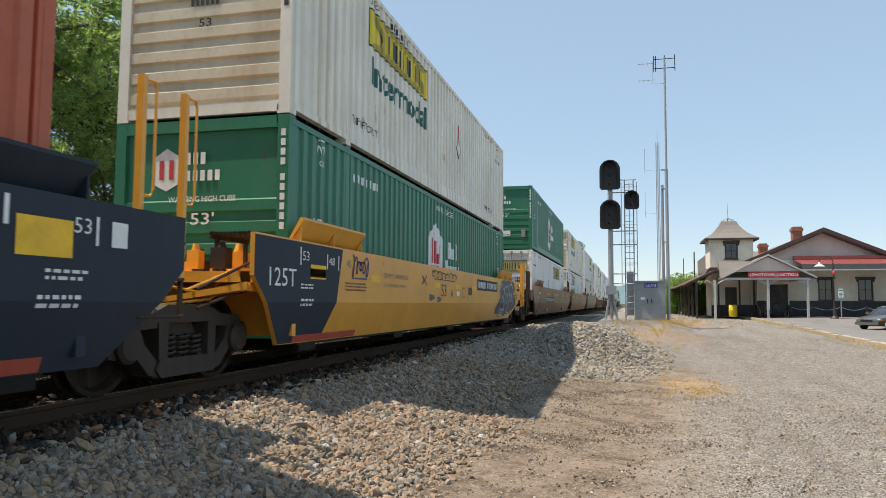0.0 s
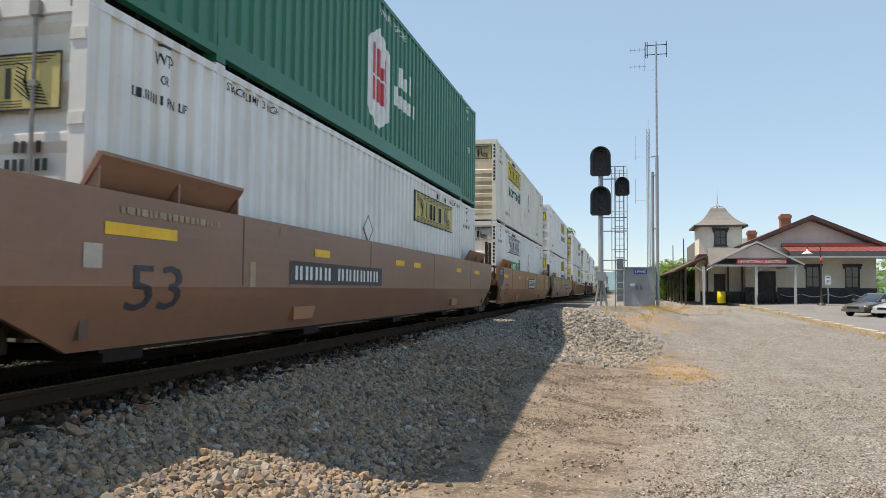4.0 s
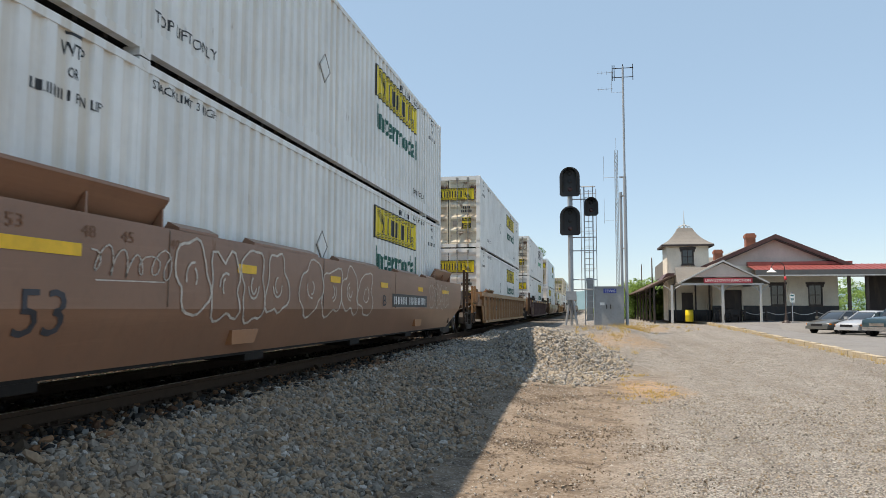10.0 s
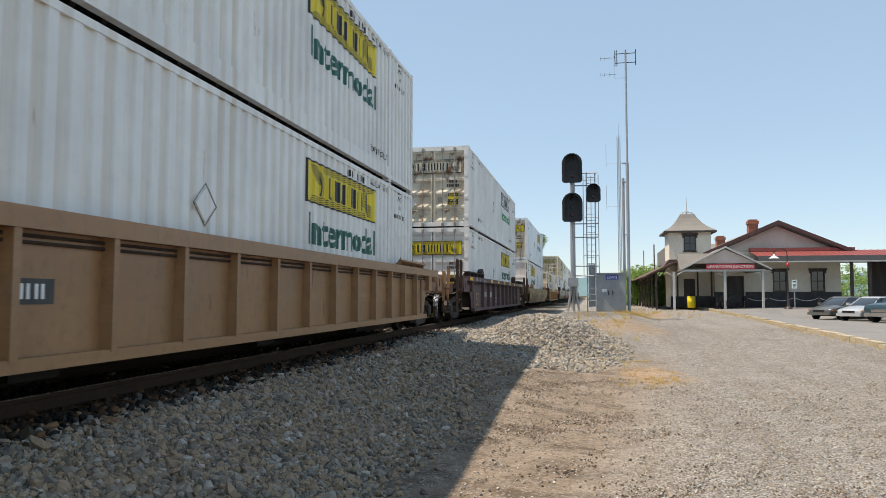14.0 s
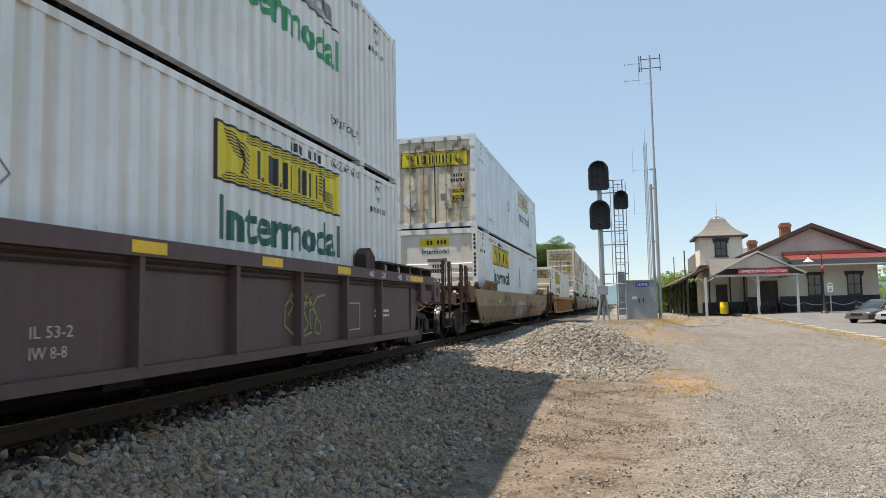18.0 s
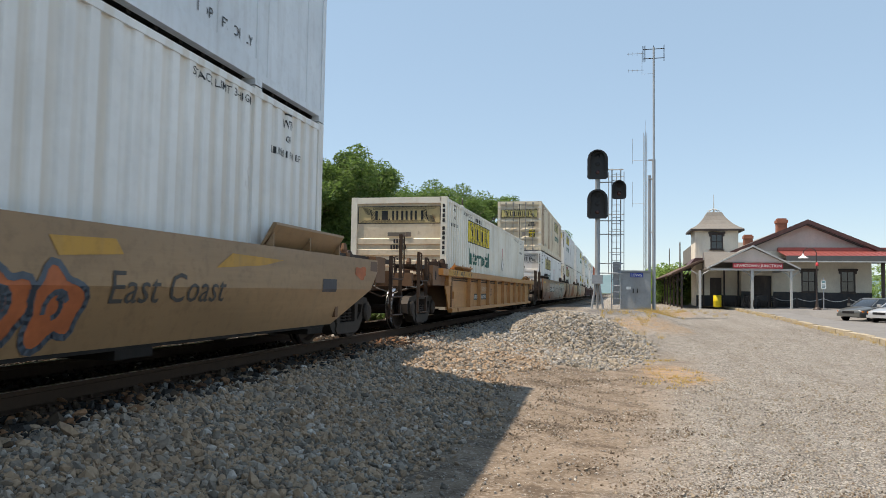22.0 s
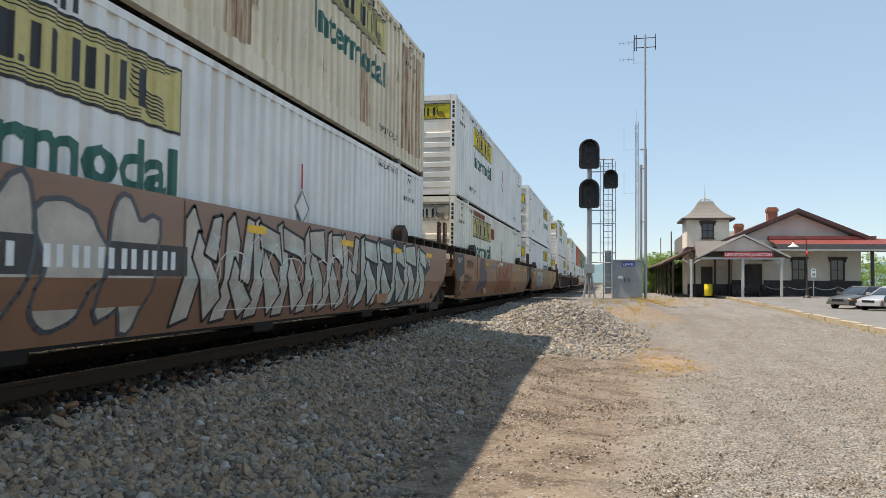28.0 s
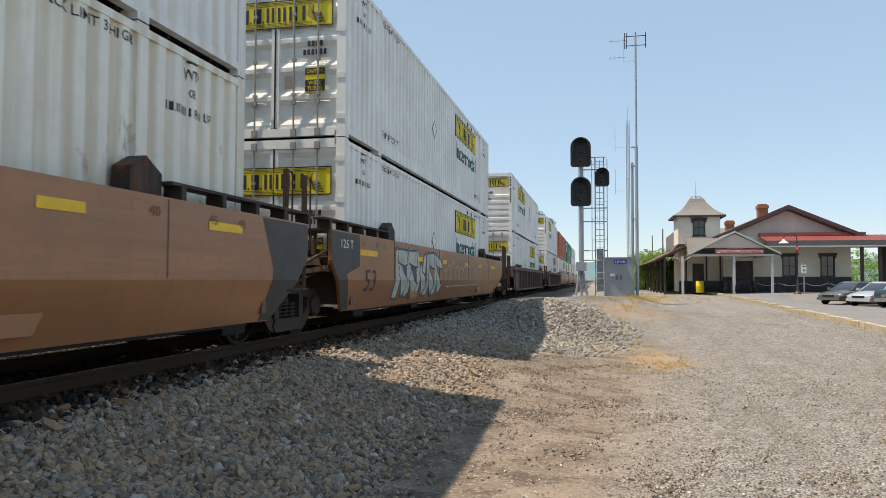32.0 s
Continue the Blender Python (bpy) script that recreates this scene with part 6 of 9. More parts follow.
def marks_c6(car, top):
    numeral(car, "53", 0.45, 1.28, 0.50, 0.98, NUM_TAN, True)
    on_car("number_marking", car, INK_WHITE, [rect(3.72 + k * 0.18, 3.84 + k * 0.18, 0.79, 0.99) for k in range(5)], lift=0.006, ribbed=True, label="white number bars")
    on_car("owner_marking", car, PAINT_PALE, [rect(2.62 + k * 0.2, 2.76 + k * 0.2, 0.80, 1.0) for k in range(3)], lift=0.006, ribbed=True, label="pale owner's bars")
    numeral(car, "LD LIMIT 170400", 5.35, 6.2, 0.72, 0.79, INK_WHITE, True), numeral(car, "LT WT 49600", 5.35, 6.15, 0.58, 0.65, INK_WHITE, True)
    numeral(car, "IL 53-2", 7.0, 7.42, 0.70, 0.79, PAINT_PALE, True), numeral(car, "IW 8-8", 7.0, 7.36, 0.55, 0.64, PAINT_PALE, True)
    on_car("plate", car, PAINT_PALE, ribbon([(12.9, 0.55), (13.5, 0.55), (13.5, 0.95), (12.9, 0.95)], 0.02, True), lift=0.006, ribbed=True, label="outlined plate")
    small_print(car, 14.2, 15.0, 0.70, 0.86, INK_WHITE, 2, True, 12)
    reflectors(car, [(-1.5, -0.9), (3.56, 4.03), (5.73, 6.19), (7.9, 8.37), (10.1, 10.6), (12.3, 12.8), (15.9, 16.8)], top - 0.135, top - 0.03, True, 1.60)
    for y, s in ((-0.2, "53"), (0.6, "48"), (1.7, "40"), (13.6, "40"), (14.2, "20"), (15.1, "48"), (15.6, "53")):
        numeral(car, s, y, y + 0.24, top - 0.13, top - 0.03, INK_WHITE, True, 1.60)
    # yellow-green scrawl towards the rear
    rs = random.Random(31)
    pts = [(11.0 + 0.9 * k / 30 + 0.25 * math.sin(k * 1.3), 0.8 + 0.28 * math.sin(k * 0.9)) for k in range(31)]
    on_car("spray_scrawl", car, PAINT_LIME, ribbon(pts, 0.028), lift=0.006, ribbed=True, label="yellow-green sprayed scrawl")


def marks_c7(car, top):
    burner(car, 0.3, 5.6, 0.40, 1.02, FADED_PALE, FADED_DARK, 47, 6, 0.05)
    on_car("primer_band", car, FADED_PALE, [rect(1.6, 2.1, 0.55, 1.0), [(-0.9, 0.9), (-0.6, 0.9), (-0.3, 1.3), (-0.7, 1.3)]], lift=0.002, label="worn pale patch")
    reflectors(car, [(2.08, 2.55), (4.9, 5.35)], 0.96, 1.05)
    on_car("number_marking", car, BROWN_GREY, [rect(3.32 + k * 0.085, 3.36 + k * 0.085, 1.08, 1.26) for k in range(16) if k not in (6, 7)], lift=0.006, label="dark number bars")
    burner(car, 6.5, 8.6, 0.40, 1.12, PAINT_PALE, FADED_DARK, 42, 4, 0.02)
    scrawl(car, 8.62, 9.42, 0.58, 0.86, PAINT_WHITE, 0.018, 43, 5)
    on_car("spray_field", car, PAINT_SLATE, ribbon(letter_blob(random.Random(44), 9.75, 0.98, 0.62, 0.5, 2), 0.07, True), lift=0.005, label="dark blue sprayed ring")
    piece(car, 10.05, 11.1, 0.45, 1.06, PAINT_ORANGE, PAINT_SLATE, 45, 2, 0.05, jag=False)
    numeral(car, "East Coast", 11.35, 13.1, 0.72, 1.0, PATCH_DARK)
    on_car("spray_band", car, WEDGE_PAINT, [[(10.8, 1.08), (11.5, 1.12), (11.4, 1.24), (10.7, 1.22)]], lift=0.005, label="faded orange sprayed band")
    on_car("spray_band", car, WEDGE_PAINT, [[(12.9, 1.06), (13.9, 1.12), (14.4, 1.2), (13.2, 1.22)]], lift=0.005, label="faded yellow sprayed band")
    on_car("spray_band", car, PAINT_ORANGE, [letter_blob(random.Random(46), 17.1, 1.12, 0.5, 0.2, 3)], lift=0.005, label="orange sprayed patch")
    on_car("stencil_patch", car, NUM_DARK, [rect(15.6, 16.1, 0.82, 1.0)], lift=0.005, label="dark stencilled patch")
    on_car("end_patch", car, BROWN_GREY, [rect(17.55, 17.88, 1.16, 1.32)], lift=0.003, label="rusty end plate")


def marks_c8(car, top):
    number_panel(car, 2.85, 4.9, 0.60, 0.78, True)
    bm = bmesh.new()
    box(bm, 1.44, 1.54, -0.12, 0.18, 0.66, 0.84)
    part("junction_box", bm, TAN_CAR, car, bevel=0.01)
    on_car("wedge_paint", car, WEDGE_PAINT, [rect(-1.0, 1.9, top - 0.155, top - 0.008)], lift=0.001, ribbed=True, x=1.60, label="worn yellow painted edge")
    for y, s in ((-0.5, "53"), (0.35, "48"), (1.35, "45")):
        numeral(car, s, y, y + 0.28, top - 0.14, top - 0.02, INK, True, 1.60)
        on_car("stripe", car, INK, [[(y + 0.34, top - 0.155), (y + 0.42, top - 0.155), (y + 0.54, top - 0.01), (y + 0.46, top - 0.01)]], lift=0.004, ribbed=True, x=1.60, label="black slanted stripe")
    numeral(car, "53", 5.7, 6.0, 0.72, 0.95, NUM_DARK, True)
    pts = [(4.1 + 1.0 * k / 24, 0.92 + 0.08 * math.sin(k * 1.7)) for k in range(25)]
    on_car("spray_scrawl", car, PAINT_WHITE, ribbon(pts, 0.016), lift=0.006, ribbed=True, label="faint white scrawl")
    small_print(car, 3.2, 3.9, top - 0.12, top - 0.04, INK_GREY, 2, False, 14)


def marks_c9(car, top):
    numeral(car, "53", -0.2, 0.62, 0.62, 1.08, NUM_DARK)
    scrawl(car, 0.75, 2.02, 0.92, 1.26, PAINT_WHITE, 0.02, 51, 5)
    on_car("tick", car, INK_WHITE, [rect(u, u + 0.03, 1.36, 1.55) for u in (-0.1, 0.8, 1.3, 2.1)], lift=0.006, label="white tick")
    piece(car, 2.9, 5.7, 0.42, 1.54, PAINT_PALE, PAINT_GREY, 52, 4, 0.04, inner=False, jag=False)
    on_car("primer_band", car, MAUVE_CAR, [rect(2.85, 5.8, 0.62, 0.86)], lift=0.0072, label="brown painted-over band")
    number_panel(car, 2.95, 6.16, 0.88, 1.16)
    burner(car, 6.1, 11.0, 0.42, 1.55, PAINT_PALE, PAINT_BLACK, 53, 7, 0.035, PAINT_MINT)
    scrawl(car, 6.4, 10.8, 0.55, 1.45, PAINT_WHITE, 0.014, 58, 9)
    on_car("spray_cloud", car, PATCH_DARK, [letter_blob(random.Random(55), 13.2, 1.0, 4.3, 1.2, 4)], lift=0.0035, label="dark sprayed cloud")
    burner(car, 11.1, 15.4, 0.42, 1.57, PAINT_MINT, PAINT_BLACK, 61, 5, 0.05, PAINT_PALE)
    tag(car, 15.05, 15.75, 1.18, 1.42, PAINT_WHITE, 0.022, 57, 3)
    for a, b in ((-0.9, -0.3), (7.3, 7.75), (10.2, 10.7), (12.9, 13.4), (15.4, 15.9)):
        on_car("reflector", car, REFLECT, [rect(a, b, 1.38, 1.47)], lift=0.011, label="yellow reflective strip")
    seams(car)


def marks_c10(car, top):
    end_patch(car)
    numeral(car, "125 T", -0.95, -0.35, 1.36, 1.50, INK_WHITE)
    scrawl(car, 0.3, 1.3, 1.2, 1.5, PAINT_BLACK, 0.03, 61, 4), scrawl(car, 0.1, 1.1, 0.75, 1.1, PAINT_BLACK, 0.03, 62, 4)
    numeral(car, "53", -0.1, 0.55, 0.62, 1.05, NUM_DARK)
    on_car("spray_cloud", car, PAINT_SLATE, [letter_blob(random.Random(63), 3.1, 1.02, 1.5, 1.12, 3)], lift=0.004, label="dark blue sprayed cloud")
    piece(car, 2.5, 3.8, 0.5, 1.5, None, PAINT_ORANGE, 64, 2, 0.04)
    scrawl(car, 1.5, 2.3, 0.95, 1.3, PAINT_ORANGE, 0.015, 65, 5)
    scrawl(car, 4.35, 6.15, 1.24, 1.5, PAINT_SKY, 0.026, 66, 8)
    on_car("logo_panel", car, PATCH_DARK, [rect(6.6, 9.4, 0.95, 1.42)], lift=0.003, label="dark logo panel")
    burner(car, 6.3, 10.0, 0.46, 1.55, PAINT_ORANGE, PAINT_BLACK, 69, 4, 0.035)
    on_car("spray_glint", car, PAINT_WHITE, ribbon([(6.75, 1.50), (7.55, 1.50)], 0.10) + ribbon([(7.2, 1.46), (7.1, 1.22)], 0.06) + ribbon([(8.2, 1.50), (8.3, 1.3)], 0.03) + ribbon([(9.2, 1.3), (9.25, 1.0)], 0.03), lift=0.009, label="white sprayed highlights")
    scrawl(car, 10.95, 12.2, 1.34, 1.56, PAINT_WHITE, 0.02, 68, 5)
    reflectors(car, [(3.66, 4.19), (6.3, 6.7), (12.6, 13.1), (14.9, 15.6)], 1.37, 1.46)
    numeral(car, "C", 5.0, 5.2, 0.98, 1.12, NUM_DARK)
    seams(car)
    end_dark(car)


def marks_c11(car, top):
    end_patch(car)
    numeral(car, "125 T", -0.95, -0.35, 1.36, 1.50, INK_WHITE)
    reflectors(car, STD)
    numeral(car, "53", 0.25, 0.9, 0.66, 1.05, NUM_DARK)
    burner(car, 2.2, 6.4, 0.5, 1.5, PAINT_MINT, PAINT_SLATE, 71, 5, 0.04, PAINT_PALE)
    scrawl(car, 6.5, 12.5, 0.7, 1.4, PAINT_CHALK, 0.03, 72, 10)
    on_car("spray_cloud", car, PAINT_SLATE, [letter_blob(random.Random(73), 3.2, 1.0, 1.4, 0.9, 3)], lift=0.003, label="dark sprayed cloud")
    seams(car)


def marks_plain(car, top):
    reflectors(car, STD)
    number_panel(car, 5.0, 8.0, 0.9, 1.18)

LOW, HIGH = 0.37, 0.37 + TALL + 0.02
J, C = "joint", "coupler"


def rust_panels(box_ob, zones):
    """Rust that has run down a corrugated side, from the top rail to the bottom rail."""
    rs = random.Random(17)
    for k, (a, b, z0, z1) in enumerate(zones):
        edge, y = [], a
        while y < b:
            edge.append((y, z0 + rs.uniform(0.0, 0.06)))
            y += rs.uniform(0.08, 0.2)
        edge.append((b, z0 + 0.1))
        decal("rust_patch", box_ob, RUST_STREAKS, ("rust_patch", k), "side", [edge + [(b, z1), (a, z1)]], label="brown rust streaks", lift=0.003)


def load(s, low, high=None):
    """Put one or two containers into the well that begins at s."""
    for z, spec in ((LOW, low), (HIGH, high)):
        if spec:
            colour, nose, sign, style, kw = spec
            kw = dict(kw)
            patches = kw.pop("patches", ())
            ob = container(s, z, colour, nose, sign, style, **kw)
            for a, b, z0, z1 in patches:
                decal("primer_patch", ob, PRIMER_RED, ("primer_patch", a), "side", [rect(a, b, z0, z1)], label="dull red primer patch", lift=0.009)
            if z == HIGH:
                for y in (0.02, POSTS[0] - 0.06, POSTS[1] - 0.06, LONG - 0.14):
                    for x in (HW - 0.13, -HW + 0.01):
                        part("stacking_lock", cached("stacking_lock", DARK_STEEL, lambda bm: box(bm, 0, 0.126, 0, 0.12, -0.05, 0.035), bevel=0.008), DARK_STEEL, ob, "dark steel stacking lock", m=pose(x, y, 0))
            if colour == WHITE_RUST:
                rust_panels(ob, [(0.35, 1.85, 0.35, 2.78), (4.4, 5.6, 0.35, 2.78), (7.2, 7.9, 0.34, 2.7), (11.7, 12.4, 0.33, 2.7), (14.4, 15.9, 0.33, 2.6)])
            side_marks(ob, nose, sign if style != "old" else "", style, style == "green")


def white(nose, sign="yellow", colour=None, **kw):
    kw.setdefault("label", "white corrugated container, yellow sign panel, green lettering, " + ("ribbed nose wall" if nose else "double doors"))
    return (colour or WHITE, nose, sign, "carrier", kw)


def green(nose=True):
    return (GREEN, nose, "", "green", dict(label="green corrugated steel container with a white six-sided emblem", old=False))


CARS = [
    # start, kind, paint, front, rear, loads low and high, more
    (-11.8, "smooth", NAVY_CAR, J, J, (RED, True, "", "none", dict(label="plain red corrugated steel container")), (RED, True, "", "none", dict(label="plain red corrugated steel container")),
     dict(marks=[marks_navy], post_mat=YELLOW_CAR, post_top=2.78, label="dark blue smooth-sided well car with yellow ladder posts")),
    (8.2, "smooth", YELLOW_CAR, J, C, green(), white(True, "yellow", WHITE_OLD, nose_mat=NOSE_CREAM), dict(marks=[marks_yellow], end_mat=YELLOW_CAR, rear_posts=(2.34, 2.35), rear_mat=YELLOW_CAR, label="yellow smooth-sided well car with a dark blue end and spray paint")),
    (32.05, "smooth", MAUVE_CAR, C, J, white(False, "bare", doors=DOOR_WHITE, label="white corrugated container with a faded yellow sign panel and double doors"), green(), dict(marks=[marks_c2], end_mat=BROWN_GREY, front_posts=(2.16, 2.17), post_top=2.32, label="dusty brown smooth-sided well car")),
    (52.05, "smooth", BROWN_CAR, J, J, white(True, "plain", WHITE), white(True, "yellow", WHITE_OLD, nose_mat=NOSE_CREAM), dict(marks=[marks_c3], end_mat=BROWN_GREY, post_top=2.32, label="brown smooth-sided well car with a dark logo panel")),
    (72.2, "smooth", MAUVE_CAR, J, C, white(False, doors=DOOR_WHITE), white(False, doors=DOOR_WHITE), dict(marks=[marks_c4], end_mat=BROWN_GREY, rear_posts=(2.13, 2.09), tank=True, label="brown smooth-sided well car with chalk graffiti")),
    (96.15, "ribbed", DUSTY_CAR, C, C, white(False, doors=DOOR_WHITE), white(False, doors=DOOR_OLD), dict(marks=[marks_c5], ribs=15, end_mat=TAN_PANEL, top=1.50, front_posts=(1.66, 1.68), rear_posts=(1.54, 1.66), post_mat=DUSTY_CAR, label="tan rib-sided well car, dusty and worn")),
    (120.45, "ribbed", MAROON_CAR, C, C, white(False, doors=DOOR_WHITE), white(False, "plain", doors=DOOR_OLD, label="white corrugated container with a black outlined sign and stained double doors"), dict(marks=[marks_c6], top=1.50, front_posts=(1.97, 1.98), style="bracket", label="dark maroon rib-sided well car with large white numbers")),
    (144.6, "smooth", BUFF_CAR, C, C, white(True, "small", WHITE), white(False, "yellow", WHITE_BLUE, doors=DOOR_OLD, flat=True, label="pale blue-white smooth-sided container with stained double doors"), dict(marks=[marks_c7], top=1.35, end_mat=RUSTY_CAR, rear_posts=(1.48, 1.92), label="buff smooth-sided well car, patched with primer")),
    (168.75, "ribbed", TAN_CAR, C, C, white(True, "yellow", WHITE_OLD, nose_mat=NOSE_CREAM), None, dict(marks=[marks_c8], end_mat=RUSTY_CAR, top=1.38, front_posts=(1.66, 1.57), label="tan rib-sided well car with yellow guide wedges")),
    (192.95, "smooth", MAUVE_CAR, C, J, white(True, "faded"), white(False, "faded", WHITE_RUST, doors=NOSE_CREAM, old=True, label="white corrugated container with heavy rust streaks and double doors"), dict(marks=[marks_c9], end_mat=BROWN_GREY, rear_posts=(2.29, 2.32), style="bracket", label="brown smooth-sided well car covered with graffiti")),
    (212.75, "smooth", BROWN_CAR, J, J, white(True, "faded", WHITE_OLD, patches=[(2.95, 5.1, 2.62, 2.78), (6.5, 7.25, 2.05, 2.45)]), white(True), dict(marks=[marks_c10], end_mat=BROWN_GREY, post_top=2.3, style="bracket", label="brown smooth-sided well car with dark and red graffiti")),
    (232.4, "smooth", BROWN_CAR, J, C, white(False, doors=DOOR_WHITE), white(False, doors=DOOR_WHITE), dict(marks=[marks_c11], end_mat=BROWN_GREY, post_top=2.3, style="bracket", label="brown smooth-sided well car with pale scrawled graffiti")),
    (256.3, "ribbed", MAROON_CAR, C, C, white(False, doors=DOOR_WHITE), white(True), dict(top=1.5, label="dark maroon rib-sided well car")),
    (280.4, "ribbed", MAROON_CAR, C, J, white(False, doors=DOOR_WHITE), white(True), dict(top=1.5, label="dark rib-sided well car")),
    (300.4, "smooth", BROWN_CAR, J, J, white(False, doors=DOOR_WHITE), (RED, True, "", "none", dict(label="plain red corrugated steel container")), dict(marks=[marks_plain], label="brown smooth-sided well car")),
    (320.4, "smooth", BROWN_CAR, J, J, white(True), green(), dict(marks=[marks_plain], label="brown smooth-sided well car")),
    (340.4, "smooth", BROWN_CAR, J, C, white(True), white(True), dict(marks=[marks_plain], label="brown smooth-sided well car")),
]
for s, kind, mat, fe, re_, low, high, more in CARS:
    well_car(s, kind, mat, fe, re_, **more)
    load(s, low, high)

# ================= signal, relay case and radio mast =================
GALV = paint("galvanised_grey", (0.36, 0.38, 0.40), 0.5, 0.3, 0.04, metal=0.35, streak=0.2)
BLACK = plain("signal_black", (0.012, 0.012, 0.013), 0.5)
ALU = paint("aluminium_case", (0.32, 0.335, 0.345), 0.45, 0.25, 0.0, metal=0.4, streak=0.25)
BLUE_SIGN = plain("sign_blue", (0.02, 0.05, 0.32), 0.4)
RED_LENS = plain("red_lens", (0.04, 0.008, 0.006), 0.2)
CONCRETE = paint("concrete", (0.36, 0.34, 0.31), 0.85, 0.35, 0.0)


def signal_head(parent, x, y, z, w, h, lamps):
    """A black target with a rounded top and a deep hood over the lamps."""
    def arch(w, h, n=12):
        r = w / 2
        return [(-r, -h / 2 + 0.1), (-r + 0.1, -h / 2), (r - 0.1, -h / 2), (r, -h / 2 + 0.1)] + [(r * math.cos(a * math.pi / n), h / 2 - r + r * math.sin(a * math.pi / n)) for a in range(n + 1)]
    bm = bmesh.new()
    prism(bm, arch(w, h), -0.03, 0.03, "y")
    box(bm, -0.2, 0.2, 0.03, 0.3, -h * 0.38, h * 0.38)
    head = part("signal_head", bm, BLACK, parent, "black rounded signal head with a deep hood", m=pose(x, y, z))
    bm = bmesh.new()
    o, i = arch(w * 0.72, h * 0.86), arch(w * 0.66, h * 0.83)
    n = len(o)
    fr = [bm.verts.new((u, -0.03, v)) for u, v in o]
    ou = [bm.verts.new((u, -0.03 - 0.42 * max(0.0, min(1.0, (v + h * 0.45) / (h * 0.8))), v)) for u, v in o]
    inn = [bm.verts.new((u, -0.03 - 0.42 * max(0.0, min(1.0, (v + h * 0.45) / (h * 0.8))), v)) for u, v in i]
    bk = [bm.verts.new((u, -0.03, v)) for u, v in i]
    for a, b in ((fr, ou), (ou, inn), (inn, bk)):
        for k in range(n):
            if k in (0, 1, 2):
                continue
            bm.faces.new((a[k], a[(k + 1) % n], b[(k + 1) % n], b[k]))
    part("hood", bm, BLACK, head)
    for k, v in enumerate(lamps):
        bm = bmesh.new()
        lathe(bm, [(0.11, -0.05), (0.10, -0.06), (0.05, -0.075)], "y", 20, (0, 0, v))
        part("lens", bm, RED_LENS if k == len(lamps) - 1 else BLACK, head, "dark glass lens", smooth=True)
    return head


def build_signal():
    gz = float(ground_z(-0.85, 37.6)) - 0.03
    sig = thing("railway_signal", pose(-0.85, 37.6, gz), "tall two-headed railway light signal, grey mast, caged ladder", "railway signal")
    bm = bmesh.new()
    tube(bm, [(0, 0, 1.6), (0, 0, 8.1)], 0.13, 14)
    part("mast", bm, GALV, sig, "round grey steel mast", smooth=True)
    bm = bmesh.new()
    tube(bm, [(-0.30, 0, 0), (-0.07, 0, 1.45)], 0.06, 8), tube(bm, [(0.30, 0, 0), (0.07, 0, 1.45)], 0.06, 8)
    tube(bm, [(0, 0.3, 0), (0, 0.07, 1.45)], 0.06, 8)
    box(bm, -0.26, 0.26, -0.26, 0.26, 1.35, 1.8)
    part("base_tripod", bm, GALV, sig, bevel=0.01)
    bm = bmesh.new()
    box(bm, -0.45, 0.45, -0.45, 0.45, -0.1, 0.06)
    part("footing", bm, CONCRETE, sig)
    signal_head(sig, 0, -0.28, 7.50, 1.04, 1.55, (0.42, 0.0, -0.42))
    signal_head(sig, 0, -0.28, 5.45, 1.04, 1.52, (0.42, 0.0, -0.42))
    signal_head(sig, 1.08, -0.2, 6.18, 0.72, 0.98, (0.2, -0.2))
    # ladder with side rails, rungs and cage
    for x in (0.72, 1.16):
        bm = bmesh.new()
        tube(bm, [(x, 0.05, 0.0), (x, 0.05, 7.3)], 0.03, 8)
        part("ladder_rail", bm, GALV, sig)
    rung = cached("ladder_rung", GALV, lambda bm: tube(bm, [(0.72, 0.05, 0), (1.16, 0.05, 0)], 0.016, 6))
    for k in range(22):
        part("ladder_rung", rung, GALV, sig, m=pose(0, 0, 0.3 + k * 0.32))
    bm = bmesh.new()
    for z in (1.9, 2.4, 3.9, 4.6, 6.6, 7.25):
        tube(bm, [(0, 0, z), (0.55, 0, z), (1.3, 0, z)], 0.03, 6)
    for z in (1.9, 3.0, 4.1, 5.0, 7.0):
        tube(bm, [(0.55, 0.1, z), (0.55, 0.75, z), (1.33, 0.75, z), (1.33, 0.1, z)], 0.018, 6)
    for x, y in ((0.55, 0.45), (0.95, 0.75), (1.33, 0.45)):
        tube(bm, [(x, y, 1.9), (x, y, 7.2)], 0.02, 6)
    part("ladder_cage", bm, GALV, sig, "light grey bars of the ladder cage")
    bm = bmesh.new()
    box(bm, 0.78, 1.12, 0.25, 0.5, 0.3, 2.5)
    part("cable_box", bm, ALU, sig, bevel=0.02)
    return gz


